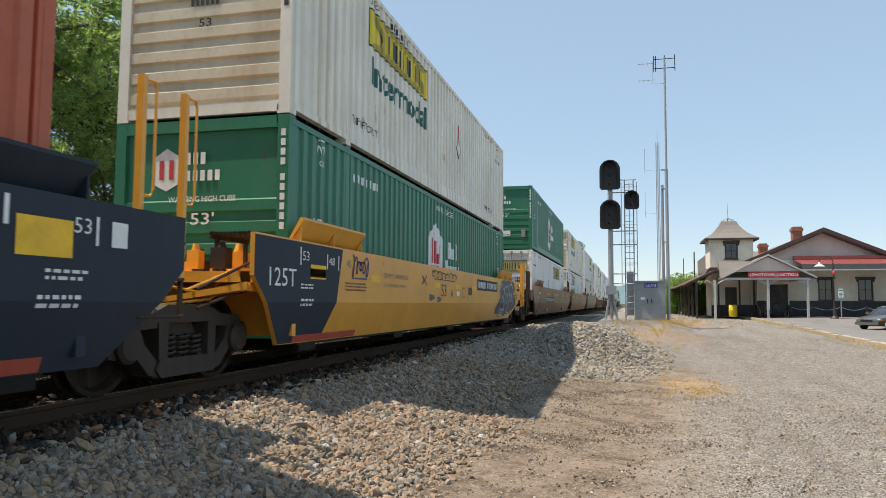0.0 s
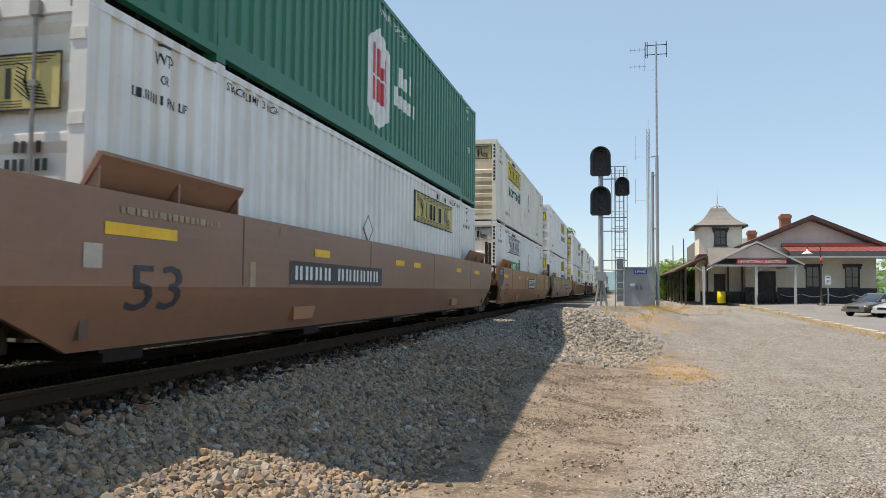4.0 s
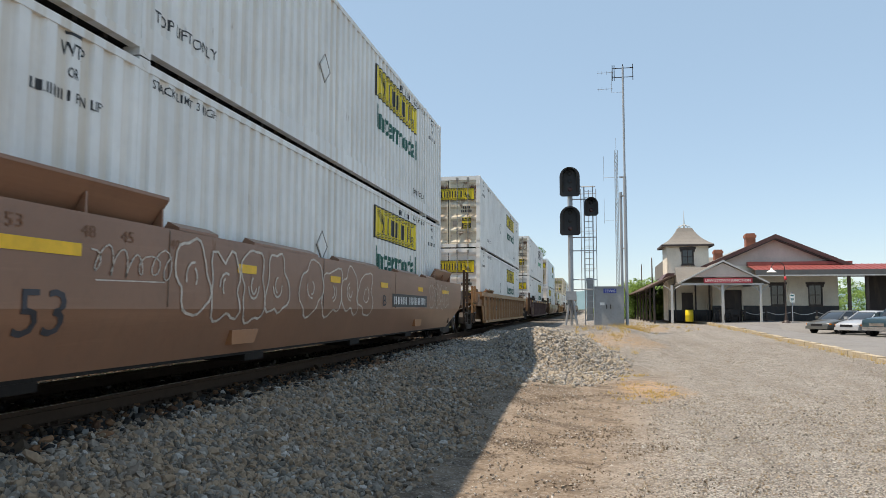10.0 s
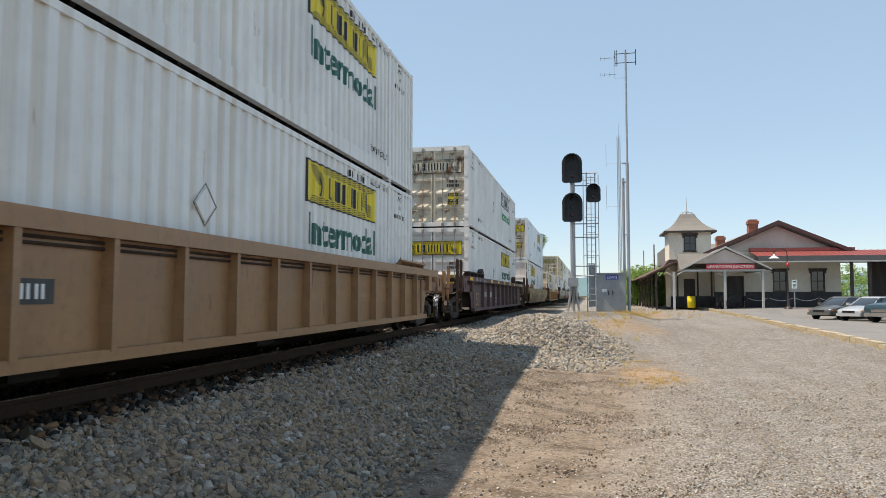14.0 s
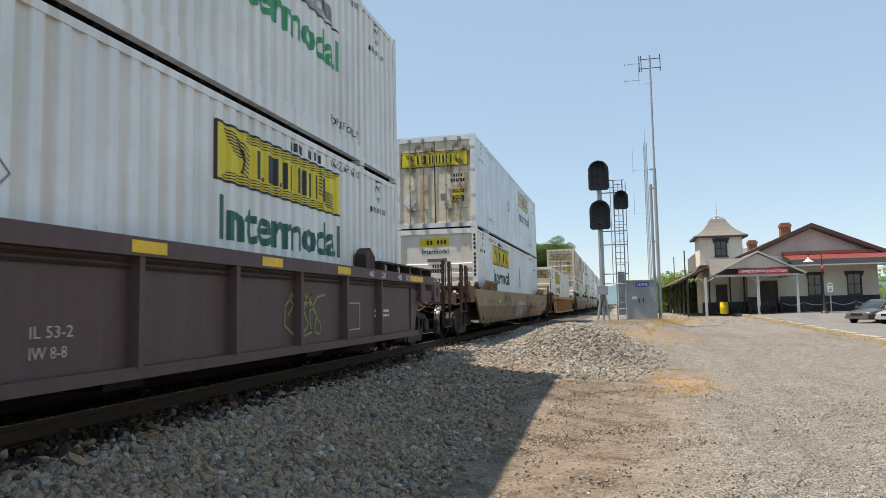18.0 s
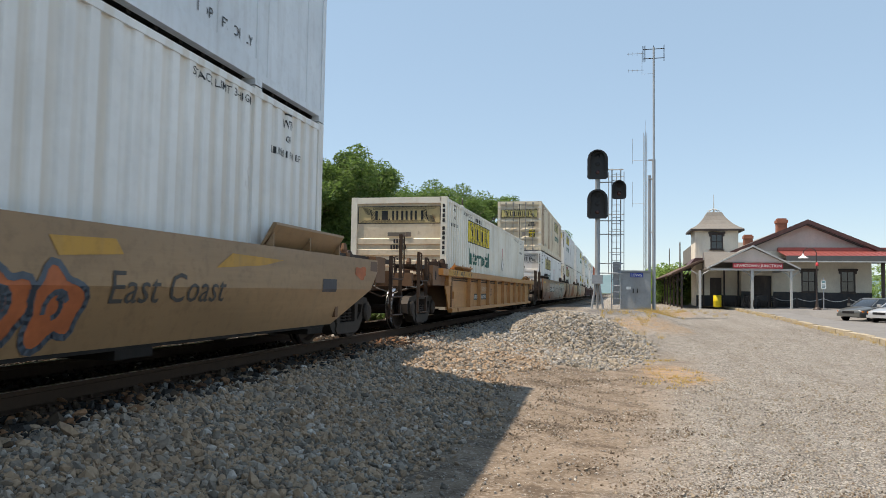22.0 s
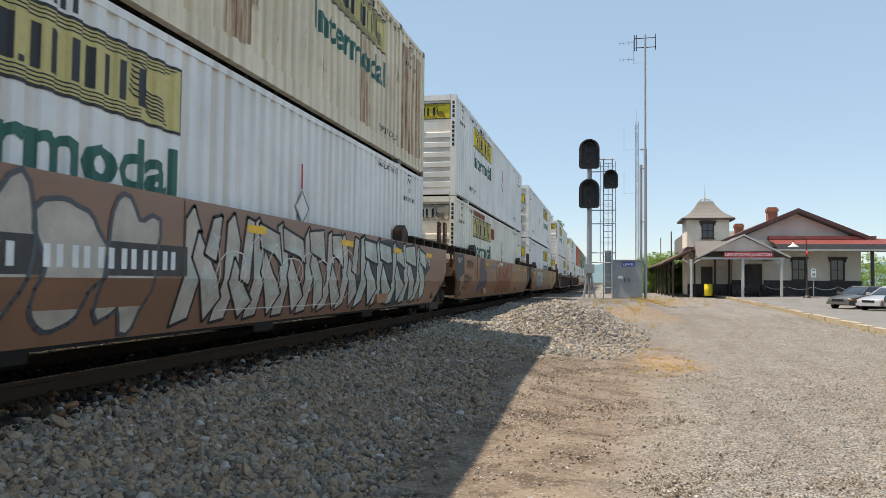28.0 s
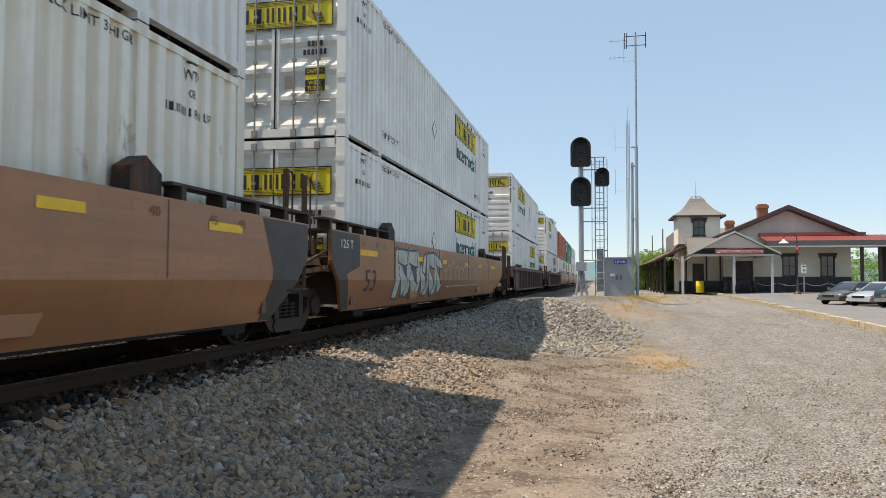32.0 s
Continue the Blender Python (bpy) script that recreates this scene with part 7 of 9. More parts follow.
def build_relay_case():
    gz = float(ground_z(1.1, 38.2)) - 0.04
    c = thing("relay_case", pose(1.05, 38.2, gz), "pale aluminium signal relay case with a blue name plate", "equipment case")
    bm = bmesh.new()
    box(bm, -0.75, 0.75, -0.45, 0.45, 0.08, 1.98)
    body = part("body", bm, ALU, c, bevel=0.02)
    bm = bmesh.new()
    box(bm, -0.80, 0.80, -0.52, 0.52, 1.98, 2.05)
    part("lid", bm, ALU, c, bevel=0.015)
    bm = bmesh.new()
    box(bm, -0.85, 0.85, -0.55, 0.55, -0.12, 0.08)
    part("plinth", bm, CONCRETE, c)
    for k, x in enumerate((-0.73, 0.01)):
        bm = bmesh.new()
        box(bm, x, x + 0.72, -0.475, -0.452, 0.14, 1.92)
        d = part("door_leaf", bm, ALU, c, bevel=0.008)
        bm = bmesh.new()
        box(bm, x + (0.60 if k == 0 else 0.06), x + (0.64 if k == 0 else 0.10), -0.51, -0.475, 0.9, 1.12)
        part("handle", bm, DARK_STEEL, d)
    bm = bmesh.new()
    box(bm, -0.45, -0.22, -0.482, -0.476, 1.08, 1.22)
    part("notice", bm, INK_WHITE, c, "small white notice")
    bm = bmesh.new()
    box(bm, -0.26, 0.38, -0.49, -0.476, 1.70, 1.93)
    part("name_plate", bm, BLUE_SIGN, c, "blue name plate")
    decal("lettering", c, INK_WHITE, "lewis", "end", text=("LEWIS", 0.20, -0.20, 1.745, 0.52), plane=-0.491, label="white LEWIS lettering")


def build_radio_mast():
    gz = float(ground_z(2.0, 38.6)) - 0.05
    m = thing("radio_mast", pose(2.0, 38.6, gz), "tall thin grey pole with yagi aerials at the top", "radio mast")
    bm = bmesh.new()
    tube(bm, [(0, 0, 0), (0, 0, 8.0)], 0.085, 12), tube(bm, [(0, 0, 8.0), (0, 0, 14.0)], 0.055, 10)
    part("pole", bm, GALV, m, smooth=True)
    bm = bmesh.new()
    tube(bm, [(-0.22, 0.1, 0), (-0.22, 0.1, 7.2)], 0.075, 10)
    part("service_pole", bm, GALV, m, "shorter pole clamped beside the mast", smooth=True)
    for z in (1.2, 4.2, 7.0, 8.0):
        bm = bmesh.new()
        box(bm, -0.28, 0.08, -0.03, 0.13, z - 0.03, z + 0.03)
        part("clamp", bm, GALV, m)
    bm = bmesh.new()
    for z in (13.92, 13.42):
        tube(bm, [(-0.55, 0, z), (0.55, 0, z)], 0.02, 6)
    for x in (-0.55, -0.45, 0.0, 0.52):
        tube(bm, [(x, 0, 13.25), (x, 0, 14.12)], 0.02, 6)
    part("aerial", bm, DARK_STEEL, m, "dark aerial frame")
    for z in (12.82, 13.72):
        bm = bmesh.new()
        tube(bm, [(-0.5, 0, z), (-1.35, 0, z)], 0.012, 5)
        for x in (-0.85, -1.1, -1.3):
            tube(bm, [(x, -0.12, z), (x, 0.12, z)], 0.008, 5), tube(bm, [(x, 0, z - 0.1), (x, 0, z + 0.1)], 0.008, 5)
        part("yagi_aerial", bm, GALV, m)
    bm = bmesh.new()
    tube(bm, [(0, 0, 12.60), (-0.6, 0, 12.60), (-0.6, 0, 13.85)], 0.012, 5)
    part("aerial_bracket", bm, GALV, m)


build_signal()
build_relay_case()
build_radio_mast()


def build_lattice():
    """A far lattice tower behind the mast."""
    t = thing("lattice_tower", pose(4.8, 118, 0.4), "far slim lattice radio tower", "radio tower")
    H, w = 27.0, 0.28
    legs = [(w * math.cos(a), w * math.sin(a)) for a in (0.5, 2.6, 4.7)]
    for x, y in legs:
        bm = bmesh.new()
        tube(bm, [(x, y, 0), (x, y, H)], 0.045, 5)
        part("leg", bm, GALV, t)
    bm = bmesh.new()
    z = 0
    while z < H - 0.7:
        for k in range(3):
            a, b = legs[k], legs[(k + 1) % 3]
            tube(bm, [(*a, z), (*b, z + 0.7)], 0.025, 4), tube(bm, [(*a, z), (*b, z)], 0.02, 4)
        z += 0.7
    tagged(part("bracing", bm, GALV, t), kind="stuff")
    for z in (26.0, 19.0):
        bm = bmesh.new()
        tube(bm, [(-2.0, 0, z - 4), (-2.0, 0, z)], 0.03, 5), tube(bm, [(-2.0, 0, z - 3.5), (0, 0, z - 3.5)], 0.025, 4)
        part("whip_aerial", bm, GALV, t)
    bm = bmesh.new()
    tube(bm, [(0, 0, H), (0, 0, H + 2.0)], 0.03, 5)
    part("whip_aerial", bm, GALV, t)


build_lattice()

# ================= platform, kerb and station =================
ASPHALT = paint("asphalt", (0.19, 0.185, 0.178), 0.9, 0.3, 0.0, dust=(0.2, 0.19, 0.17))
KERB = paint("worn_yellow_kerb", (0.44, 0.37, 0.265), 0.85, 0.85, 0.0, dust=(0.3, 0.27, 0.22), streak=0.7)
WALL = paint("pale_clapboard", (0.62, 0.53, 0.47), 0.7, 0.2, 0.0, dust=(0.45, 0.37, 0.3))
WALL_LOWER = paint("cream_clapboard", (0.80, 0.74, 0.62), 0.7, 0.2, 0.0, dust=(0.5, 0.43, 0.34))
WALL_TOWER = paint("tower_boards", (0.82, 0.75, 0.63), 0.7, 0.2, 0.0)
WAINSCOT = paint("black_wainscot", (0.022, 0.022, 0.026), 0.5, 0.2, 0.0)
MAROON_TRIM = paint("maroon_trim", (0.085, 0.035, 0.03), 0.5, 0.25, 0.0)
DARK_TRIM = paint("dark_trim", (0.04, 0.026, 0.022), 0.5, 0.25, 0.0)
RED_ROOF = paint("red_roof", (0.235, 0.052, 0.047), 0.6, 0.3, 0.0)
SLATE = paint("slate_roof", (0.19, 0.18, 0.165), 0.8, 0.4, 0.0)
GREY_TRIM = paint("pale_grey_trim", (0.46, 0.47, 0.46), 0.55, 0.25, 0.0)
FASCIA = paint("grey_fascia", (0.10, 0.10, 0.10), 0.6, 0.25, 0.0)
SOFFIT = paint("weathered_brown_boards", (0.11, 0.07, 0.05), 0.8, 0.3, 0.0)
BRICK = paint("chimney_brick", (0.30, 0.11, 0.065), 0.85, 0.5, 0.0)
SIGN_RED = plain("sign_red", (0.36, 0.025, 0.04), 0.45)
GLASS = Nodes("window_glass").done((0.02, 0.022, 0.025), 0.06, 0.0, None, 0.8)


def kerb_x(y):
    return 8.15 + 0.0055 * (y - 20)


def build_platform():
    ys = np.concatenate([np.arange(16, 60, 2.0), np.arange(60, 112, 6.0)])
    rows = []
    for y in ys:
        z = float(ground_z(kerb_x(y) + 0.3, y))
        low_lot = 0.08 + 0.58 * float(ease(50.5, 53.5, y))
        rows.append([(x, y, z + 0.13 + h if h < 1 else min(z + 0.15, low_lot) if y < 52 else max(z + 0.15, low_lot)) for x, h in ((kerb_x(y) + 0.28, 0), (kerb_x(y) + 1.8, 0.01), (12.5, 1), (24, 1), (45, 1))])
    bm = bmesh.new()
    vs = [[bm.verts.new(p) for p in r] for r in rows]
    for a, b in zip(vs, vs[1:]):
        for k in range(4):
            bm.faces.new((a[k], a[k + 1], b[k + 1], b[k]))
    low = [bm.verts.new((r[0][0], r[0][1], r[0][2] - 0.3)) for r in rows]
    for k in range(len(vs) - 1):
        bm.faces.new((vs[k][0], vs[k + 1][0], low[k + 1], low[k]))
    pav = thing("pavement", Matrix(), "grey asphalt station forecourt behind a worn kerb", "pavement", kind="structure", mesh=mesh_from(bm, "pavement", ASPHALT))
    def stone(bm):
        box(bm, 0.03, 0.28, 0.004, 1.196, -0.25, 0.15)
    me = cached("kerb_stone", KERB, stone, bevel=0.035)
    kerb = thing("kerb", Matrix(), "worn yellow-painted timber and concrete kerb along the forecourt", "kerb", kind="structure")
    rs = random.Random(8)
    y = 17.0
    while y < 105:
        x = kerb_x(y)
        part("kerb_stone", me, KERB, kerb, m=pose(x + rs.uniform(-0.03, 0.03), y, float(ground_z(x, y)) + rs.uniform(-0.02, 0.02), rs.uniform(-0.6, 0.6), rs.uniform(-1.5, 1.5), rs.uniform(-0.7, 0.7)))
        y += 1.2


build_platform()
PZ = 0.62


def wall_with_openings(bm, x0, x1, z0, z1, y0, y1, holes=()):
    """A wall across x with rectangular openings right through it."""
    xs = sorted({x0, x1, *[v for h in holes for v in h[:2]]})
    zs = sorted({z0, z1, *[v for h in holes for v in h[2:]]})
    for a, b in zip(xs, xs[1:]):
        for c, d in zip(zs, zs[1:]):
            if not any(h[0] <= a and b <= h[1] and h[2] <= c and d <= h[3] for h in holes):
                box(bm, a, b, y0, y1, c, d)
    bmesh.ops.remove_doubles(bm, verts=bm.verts[:], dist=1e-4)


def window(parent, x0, x1, z0, z1, y, head=True, bars=1):
    """A sash window set into its opening: frame, rails, panes and a heavy dark head."""
    bm = bmesh.new()
    for a, b, c, d in ((x0, x0 + 0.09, z0, z1), (x1 - 0.09, x1, z0, z1), (x0 + 0.09, x1 - 0.09, z0, z0 + 0.09), (x0 + 0.09, x1 - 0.09, z1 - 0.09, z1)):
        box(bm, a, b, y - 0.05, y + 0.12, c, d)
    mid = (z0 + z1) / 2
    w = part("window", bm, DARK_TRIM, parent, "dark-framed sash window")
    bm = bmesh.new()
    box(bm, x0 + 0.09, x1 - 0.09, y + 0.0, y + 0.06, mid - 0.03, mid + 0.03)
    part("meeting_rail", bm, DARK_TRIM, w)
    for k in range(bars):
        x = x0 + (x1 - x0) * (k + 1) / (bars + 1)
        for c, d in ((z0 + 0.09, mid - 0.03), (mid + 0.03, z1 - 0.09)):
            bm = bmesh.new()
            box(bm, x - 0.025, x + 0.025, y + 0.0, y + 0.06, c, d)
            part("glazing_bar", bm, DARK_TRIM, w)
    for c, d in ((z0 + 0.09, mid - 0.03), (mid + 0.03, z1 - 0.09)):
        bm = bmesh.new()
        box(bm, x0 + 0.09, x1 - 0.09, y + 0.025, y + 0.035, c, d)
        part("pane", bm, GLASS, w, "dark reflecting pane")
    if head:
        bm = bmesh.new()
        box(bm, x0 - 0.16, x1 + 0.16, y - 0.14, y + 0.02, z1 + 0.002, z1 + 0.16)
        box(bm, x0 - 0.10, x0 + 0.02, y - 0.09, y + 0.0, z1 - 0.22, z1)
        box(bm, x1 - 0.02, x1 + 0.10, y - 0.09, y + 0.0, z1 - 0.22, z1)
        part("window_head", bm, DARK_TRIM, w, bevel=0.01)
        bm = bmesh.new()
        box(bm, x0 - 0.08, x1 + 0.08, y - 0.12, y + 0.02, z0 - 0.08, z0)
        part("sill", bm, DARK_TRIM, w)
    return w


def clapboards(parent, x0, x1, z0, z1, y, mat, holes=(), gable=None):
    """Overlapping boards, one strip each."""
    z = z0
    k = 0
    while z < z1 - 0.02:
        a, b = x0, x1
        if gable:
            ax, az, slope = gable
            half = (az - z - 0.14) / slope
            a, b = max(x0, ax - half), min(x1, ax + half)
            if b - a < 0.3:
                break
        spans = [(a, b)]
        for h in holes:
            if h[2] < z + 0.14 and h[3] > z:
                out = []
                for s, e in spans:
                    if h[1] <= s or h[0] >= e:
                        out.append((s, e))
                    else:
                        out += [q for q in ((s, h[0]), (h[1], e)) if q[1] - q[0] > 0.01]
                spans = out
        for s, e in spans:
            bm = bmesh.new()
            prism(bm, [(y - 0.028, z), (y - 0.004, z), (y - 0.004, z + 0.15), (y - 0.010, z + 0.15)], s, e)
            part("board", bm, mat, parent)
        z += 0.14


def build_station():
    st = thing("station_building", pose(0, 0, 0), "old railway station, pale clapboards, maroon trim, square tower and gabled porch", "station building")
    Y = 60.0
    wins = [(14.02, 15.05, 1.85, 3.50), (16.75, 17.78, 1.85, 3.50)]
    door = (10.6, 11.9, PZ, 3.1)
    bm = bmesh.new()
    wall_with_openings(bm, 9.7, 18.9, PZ, 5.1, Y, Y + 0.25, wins + [door])
    box(bm, 9.7, 9.95, Y + 0.25, Y + 24, PZ, 5.1)
    box(bm, 18.65, 18.9, Y + 0.25, Y + 24, PZ, 5.1)
    box(bm, 9.7, 18.9, Y + 24, Y + 24.25, PZ, 5.1)
    front = part("wall", bm, WALL_LOWER, st)
    clapboards(front, 9.7, 18.9, 1.9, 4.95, Y, WALL_LOWER, wins + [(10.5, 12.0, PZ, 3.2)])
    for xa, xb in ((9.68, 10.5), (12.0, 18.92)):
        bm = bmesh.new()
        box(bm, xa, xb, Y - 0.035, Y - 0.005, PZ, 1.84)
        part("wainscot", bm, WAINSCOT, st, "black-painted lower wall")
    bm = bmesh.new()
    box(bm, 10.62, 11.88, Y + 0.12, Y + 0.18, PZ + 0.02, 3.08)
    part("door", bm, DARK_TRIM, st, "dark double door", bevel=0.01)
    for w in wins:
        window(st, *w, Y)
    # gable and roof
    AX, AZ, EZ = 14.4, 7.35, 5.05
    slope = (AZ - EZ) / 5.2
    bm = bmesh.new()
    prism(bm, [(AX - 4.75, 5.1), (AX + 4.5, 5.1), (AX, AZ - 0.15)], Y, Y + 0.25, "y")
    g = part("gable_wall", bm, WALL, st)
    clapboards(g, 9.3, 19.5, 5.0, 7.3, Y, WALL, gable=(AX, AZ - 0.1, slope))
    for k in (-1, 1):
        bm = bmesh.new()
        prism(bm, [(AX, AZ), (AX + k * 5.5, AZ - 5.5 * slope), (AX + k * 5.5, AZ - 5.5 * slope - 0.12), (AX, AZ - 0.13)], Y - 0.55, Y + 24.8, "y")
        part("roof_slope", bm, SLATE, st, "grey shingle roof")
        bm = bmesh.new()
        prism(bm, [(AX, AZ + 0.06), (AX + k * 5.6, AZ - 5.6 * slope + 0.06), (AX + k * 5.6, AZ - 5.6 * slope - 0.22), (AX, AZ - 0.26)], Y - 0.66, Y - 0.552, "y")
        part("barge_board", bm, MAROON_TRIM, st, "dark maroon barge board")
        bm = bmesh.new()
        prism(bm, [(AX, AZ - 0.262), (AX + k * 5.3, AZ - 5.3 * slope - 0.262), (AX + k * 5.3, AZ - 5.3 * slope - 0.34), (AX, AZ - 0.34)], Y - 0.60, Y - 0.02, "y")
        part("eave_soffit", bm, DARK_TRIM, st)
    # long red canopy in front and to the east
    X0, X1 = 12.3, 36.0
    bm = bmesh.new()
    prism(bm, [(Y - 3.1, 4.44), (Y - 3.1, 4.50), (Y - 0.04, 5.06), (Y - 0.04, 5.0)], X0, X1)
    can = part("canopy_roof", bm, RED_ROOF, st, "red metal canopy roof")
    n = int((X1 - X0) / 0.45)
    seam = cached("roof_seam", RED_ROOF, lambda bm: prism(bm, [(Y - 3.1, 4.50), (Y - 3.1, 4.53), (Y - 0.04, 5.09), (Y - 0.04, 5.06)], 0, 0.025))
    for k in range(n):
        part("roof_seam", seam, RED_ROOF, can, m=pose(X0 + 0.2 + k * 0.45, 0, 0.001))
    bm = bmesh.new()
    box(bm, X0, X1, Y - 3.16, Y - 3.102, 4.03, 4.49)
    part("fascia", bm, FASCIA, st, "dark grey canopy fascia")
    bm = bmesh.new()
    box(bm, X0, X1, Y - 3.19, Y - 3.161, 4.02, 4.11)
    part("fascia_strip", bm, GREY_TRIM, st)
    bm = bmesh.new()
    box(bm, X0, X1, Y - 3.1, Y - 0.04, 4.32, 4.36)
    part("canopy_ceiling", bm, DARK_TRIM, st)
    bm = bmesh.new()
    prism(bm, [(Y - 0.6, 5.0), (Y - 0.6, 5.25), (Y - 0.1, 5.25), (Y - 0.1, 5.0)], 12.3, 19.8)
    part("gutter_board", bm, RED_ROOF, st)
    for x in (19.0, 20.2, 23.5, 27, 30.5, 34):
        bm = bmesh.new()
        box(bm, x - 0.1, x + 0.1, Y - 2.2, Y - 2.0, PZ, 4.32)
        part("canopy_post", bm, DARK_TRIM, st, bevel=0.01)
    bm = bmesh.new()
    wall_with_openings(bm, 21.8, 36, PZ, 4.9, Y + 2.0, Y + 2.2, [(23, 24.2, 1.6, 3.4), (26, 27.2, 1.6, 3.4)])
    box(bm, 18.9, 36, Y - 0.04, Y + 6, 4.32, 4.95)
    part("east_wing", bm, DARK_TRIM, st, "dark shaded wing of the canopy")
    # tower
    TXL, TXR, TYF = 6.35, 9.6, 60.6
    tw = [(7.50, 8.45, 5.15, 6.42)]
    bm = bmesh.new()
    wall_with_openings(bm, TXL, TXR, PZ, 6.75, TYF, TYF + 0.2, tw)
    tower = part("tower_wall", bm, WALL_TOWER, st, "front of the square pale boarded tower")
    for xa, xb, ya, yb in ((TXL, TXL + 0.2, 0.2, 3.3), (TXR - 0.2, TXR, 0.2, 3.3), (TXL + 0.2, TXR - 0.2, 3.1, 3.3)):
        bm = bmesh.new()
        box(bm, xa, xb, TYF + ya, TYF + yb, PZ, 6.75)
        part("tower_wall", bm, WALL_TOWER, st)
    for k in range(24):
        x = TXL + 0.07 + k * 0.136
        if not (7.3 < x < 8.6):
            bm = bmesh.new()
            box(bm, x, x + 0.03, TYF - 0.02, TYF - 0.001, 4.2, 6.7)
            part("batten", bm, WALL_TOWER, tower)
    window(st, *tw[0], TYF, True, 1)
    cx, cy = (TXL + TXR) / 2, TYF + 1.65
    bm = bmesh.new()
    rings = []
    for h, half in ((6.72, 2.02), (6.80, 2.02), (6.98, 1.70), (7.25, 1.32), (7.6, 0.98), (7.95, 0.72), (8.28, 0.55)):
        rings.append([bm.verts.new((cx + a * half, cy + b * half, h)) for a, b in ((-1, -1), (1, -1), (1, 1), (-1, 1))])
    for a, b in zip(rings, rings[1:]):
        for k in range(4):
            bm.faces.new((a[k], a[(k + 1) % 4], b[(k + 1) % 4], b[k]))
    bm.faces.new(rings[0][::-1]), bm.faces.new(rings[-1])
    part("tower_roof", bm, SLATE, st, "flared grey tower roof")
    bm = bmesh.new()
    for k in (-1, 1):
        box(bm, cx + k * 1.98 - 0.05, cx + k * 1.98 + 0.05, cy - 2.03, cy + 2.03, 6.64, 6.76)
        box(bm, cx - 1.93, cx + 1.93, cy + k * 1.98 - 0.05, cy + k * 1.98 + 0.05, 6.64, 6.76)
    part("tower_cornice", bm, DARK_TRIM, st)
    bm = bmesh.new()
    for k in range(8):
        a = k * math.tau / 8
        tube(bm, [(cx + 0.5 * math.cos(a), cy + 0.5 * math.sin(a), 8.28), (cx + 0.45 * math.cos(a), cy + 0.45 * math.sin(a), 8.45), (cx, cy, 8.62)], 0.03, 5)
    tube(bm, [(cx, cy, 8.3), (cx, cy, 9.0), (cx, cy, 9.8)], 0.06, 6, 0.012)
    part("finial", bm, GREY_TRIM, st, "wrought-iron finial")
    # porch with its name board
    PX, PZA, PZE, PY = 9.55, 5.05, 3.56, 54.2
    ps = (PZA - PZE) / 2.85
    for k in (-1, 1):
        bm = bmesh.new()
        prism(bm, [(PX, PZA), (PX + k * 3.0, PZA - 3.0 * ps), (PX + k * 3.0, PZA - 3.0 * ps - 0.10), (PX, PZA - 0.11)], PY, Y - 0.02, "y")
        part("porch_roof", bm, SLATE, st, "grey porch roof")
        bm = bmesh.new()
        prism(bm, [(PX, PZA + 0.04), (PX + k * 3.08, PZA - 3.08 * ps + 0.04), (PX + k * 3.08, PZA - 3.08 * ps - 0.07), (PX, PZA - 0.09)], PY - 0.08, PY - 0.002, "y")
        part("porch_barge_board", bm, GREY_TRIM, st)
    bm = bmesh.new()
    prism(bm, [(PX - 2.2, 3.86), (PX + 2.2, 3.86), (PX, PZA - 0.17)], PY + 0.12, PY + 0.2, "y")
    part("porch_gable", bm, WALL, st)
    bm = bmesh.new()
    box(bm, PX - 2.9, PX + 2.7, PY + 0.05, PY + 0.25, 3.28, 3.42)
    for x in (PX - 2.75, PX + 2.5):
        box(bm, x - 0.07, x + 0.07, PY + 0.25, Y - 0.05, 3.28, 3.42)
    part("porch_beam", bm, GREY_TRIM, st, bevel=0.01)
    bm = bmesh.new()
    box(bm, PX - 1.35, PX + 1.95, PY - 0.02, PY + 0.05, 3.43, 3.80)
    board = part("name_board", bm, SIGN_RED, st, "red station name board", bevel=0.008)
    decal("lettering", board, INK_WHITE, "station_name", "end", text=("LEWISTOWN JUNCTION", 0.27, PX - 1.25, 3.53, 3.1), plane=PY - 0.021, label="white LEWISTOWN JUNCTION lettering")
    for x, m, r in ((PX + 2.5, GREY_TRIM, 0.075), (PX - 0.05, GREY_TRIM, 0.09), (PX - 3.55, GREY_TRIM, 0.08)):
        bm = bmesh.new()
        box(bm, x - r, x + r, PY + 0.08, PY + 0.08 + 2 * r, PZ - 0.1, 3.28)
        part("porch_post", bm, m, st, "pale grey turned post", bevel=0.015)
        bm = bmesh.new()
        for k in (-1, 1):
            tube(bm, [(x, PY + 0.16, 2.75), (x + k * 0.25, PY + 0.16, 3.05), (x + k * 0.6, PY + 0.16, 3.27)], 0.035, 6)
        part("post_bracket", bm, m, st)
    # small side gable and the west canopy
    bm = bmesh.new()
    prism(bm, [(56.2, 3.55), (58.4, 3.55), (57.3, 4.75)], 6.6, 9.4)
    part("side_gable_roof", bm, SLATE, st)
    bm = bmesh.new()
    prism(bm, [(4.25, 3.02), (4.25, 3.12), (6.35, 4.15), (9.7, 4.3), (9.7, 4.15), (6.35, 4.03)], 57.0, 82.0, "y")
    part("west_canopy", bm, SOFFIT, st, "weathered brown canopy over the platform")
    for k in range(24):
        bm = bmesh.new()
        prism(bm, [(4.3, 2.94), (4.3, 3.03), (6.33, 4.02), (6.33, 3.90)], 57.2 + k * 1.05, 57.28 + k * 1.05, "y")
        part("canopy_rafter", bm, SOFFIT, st)
    bm = bmesh.new()
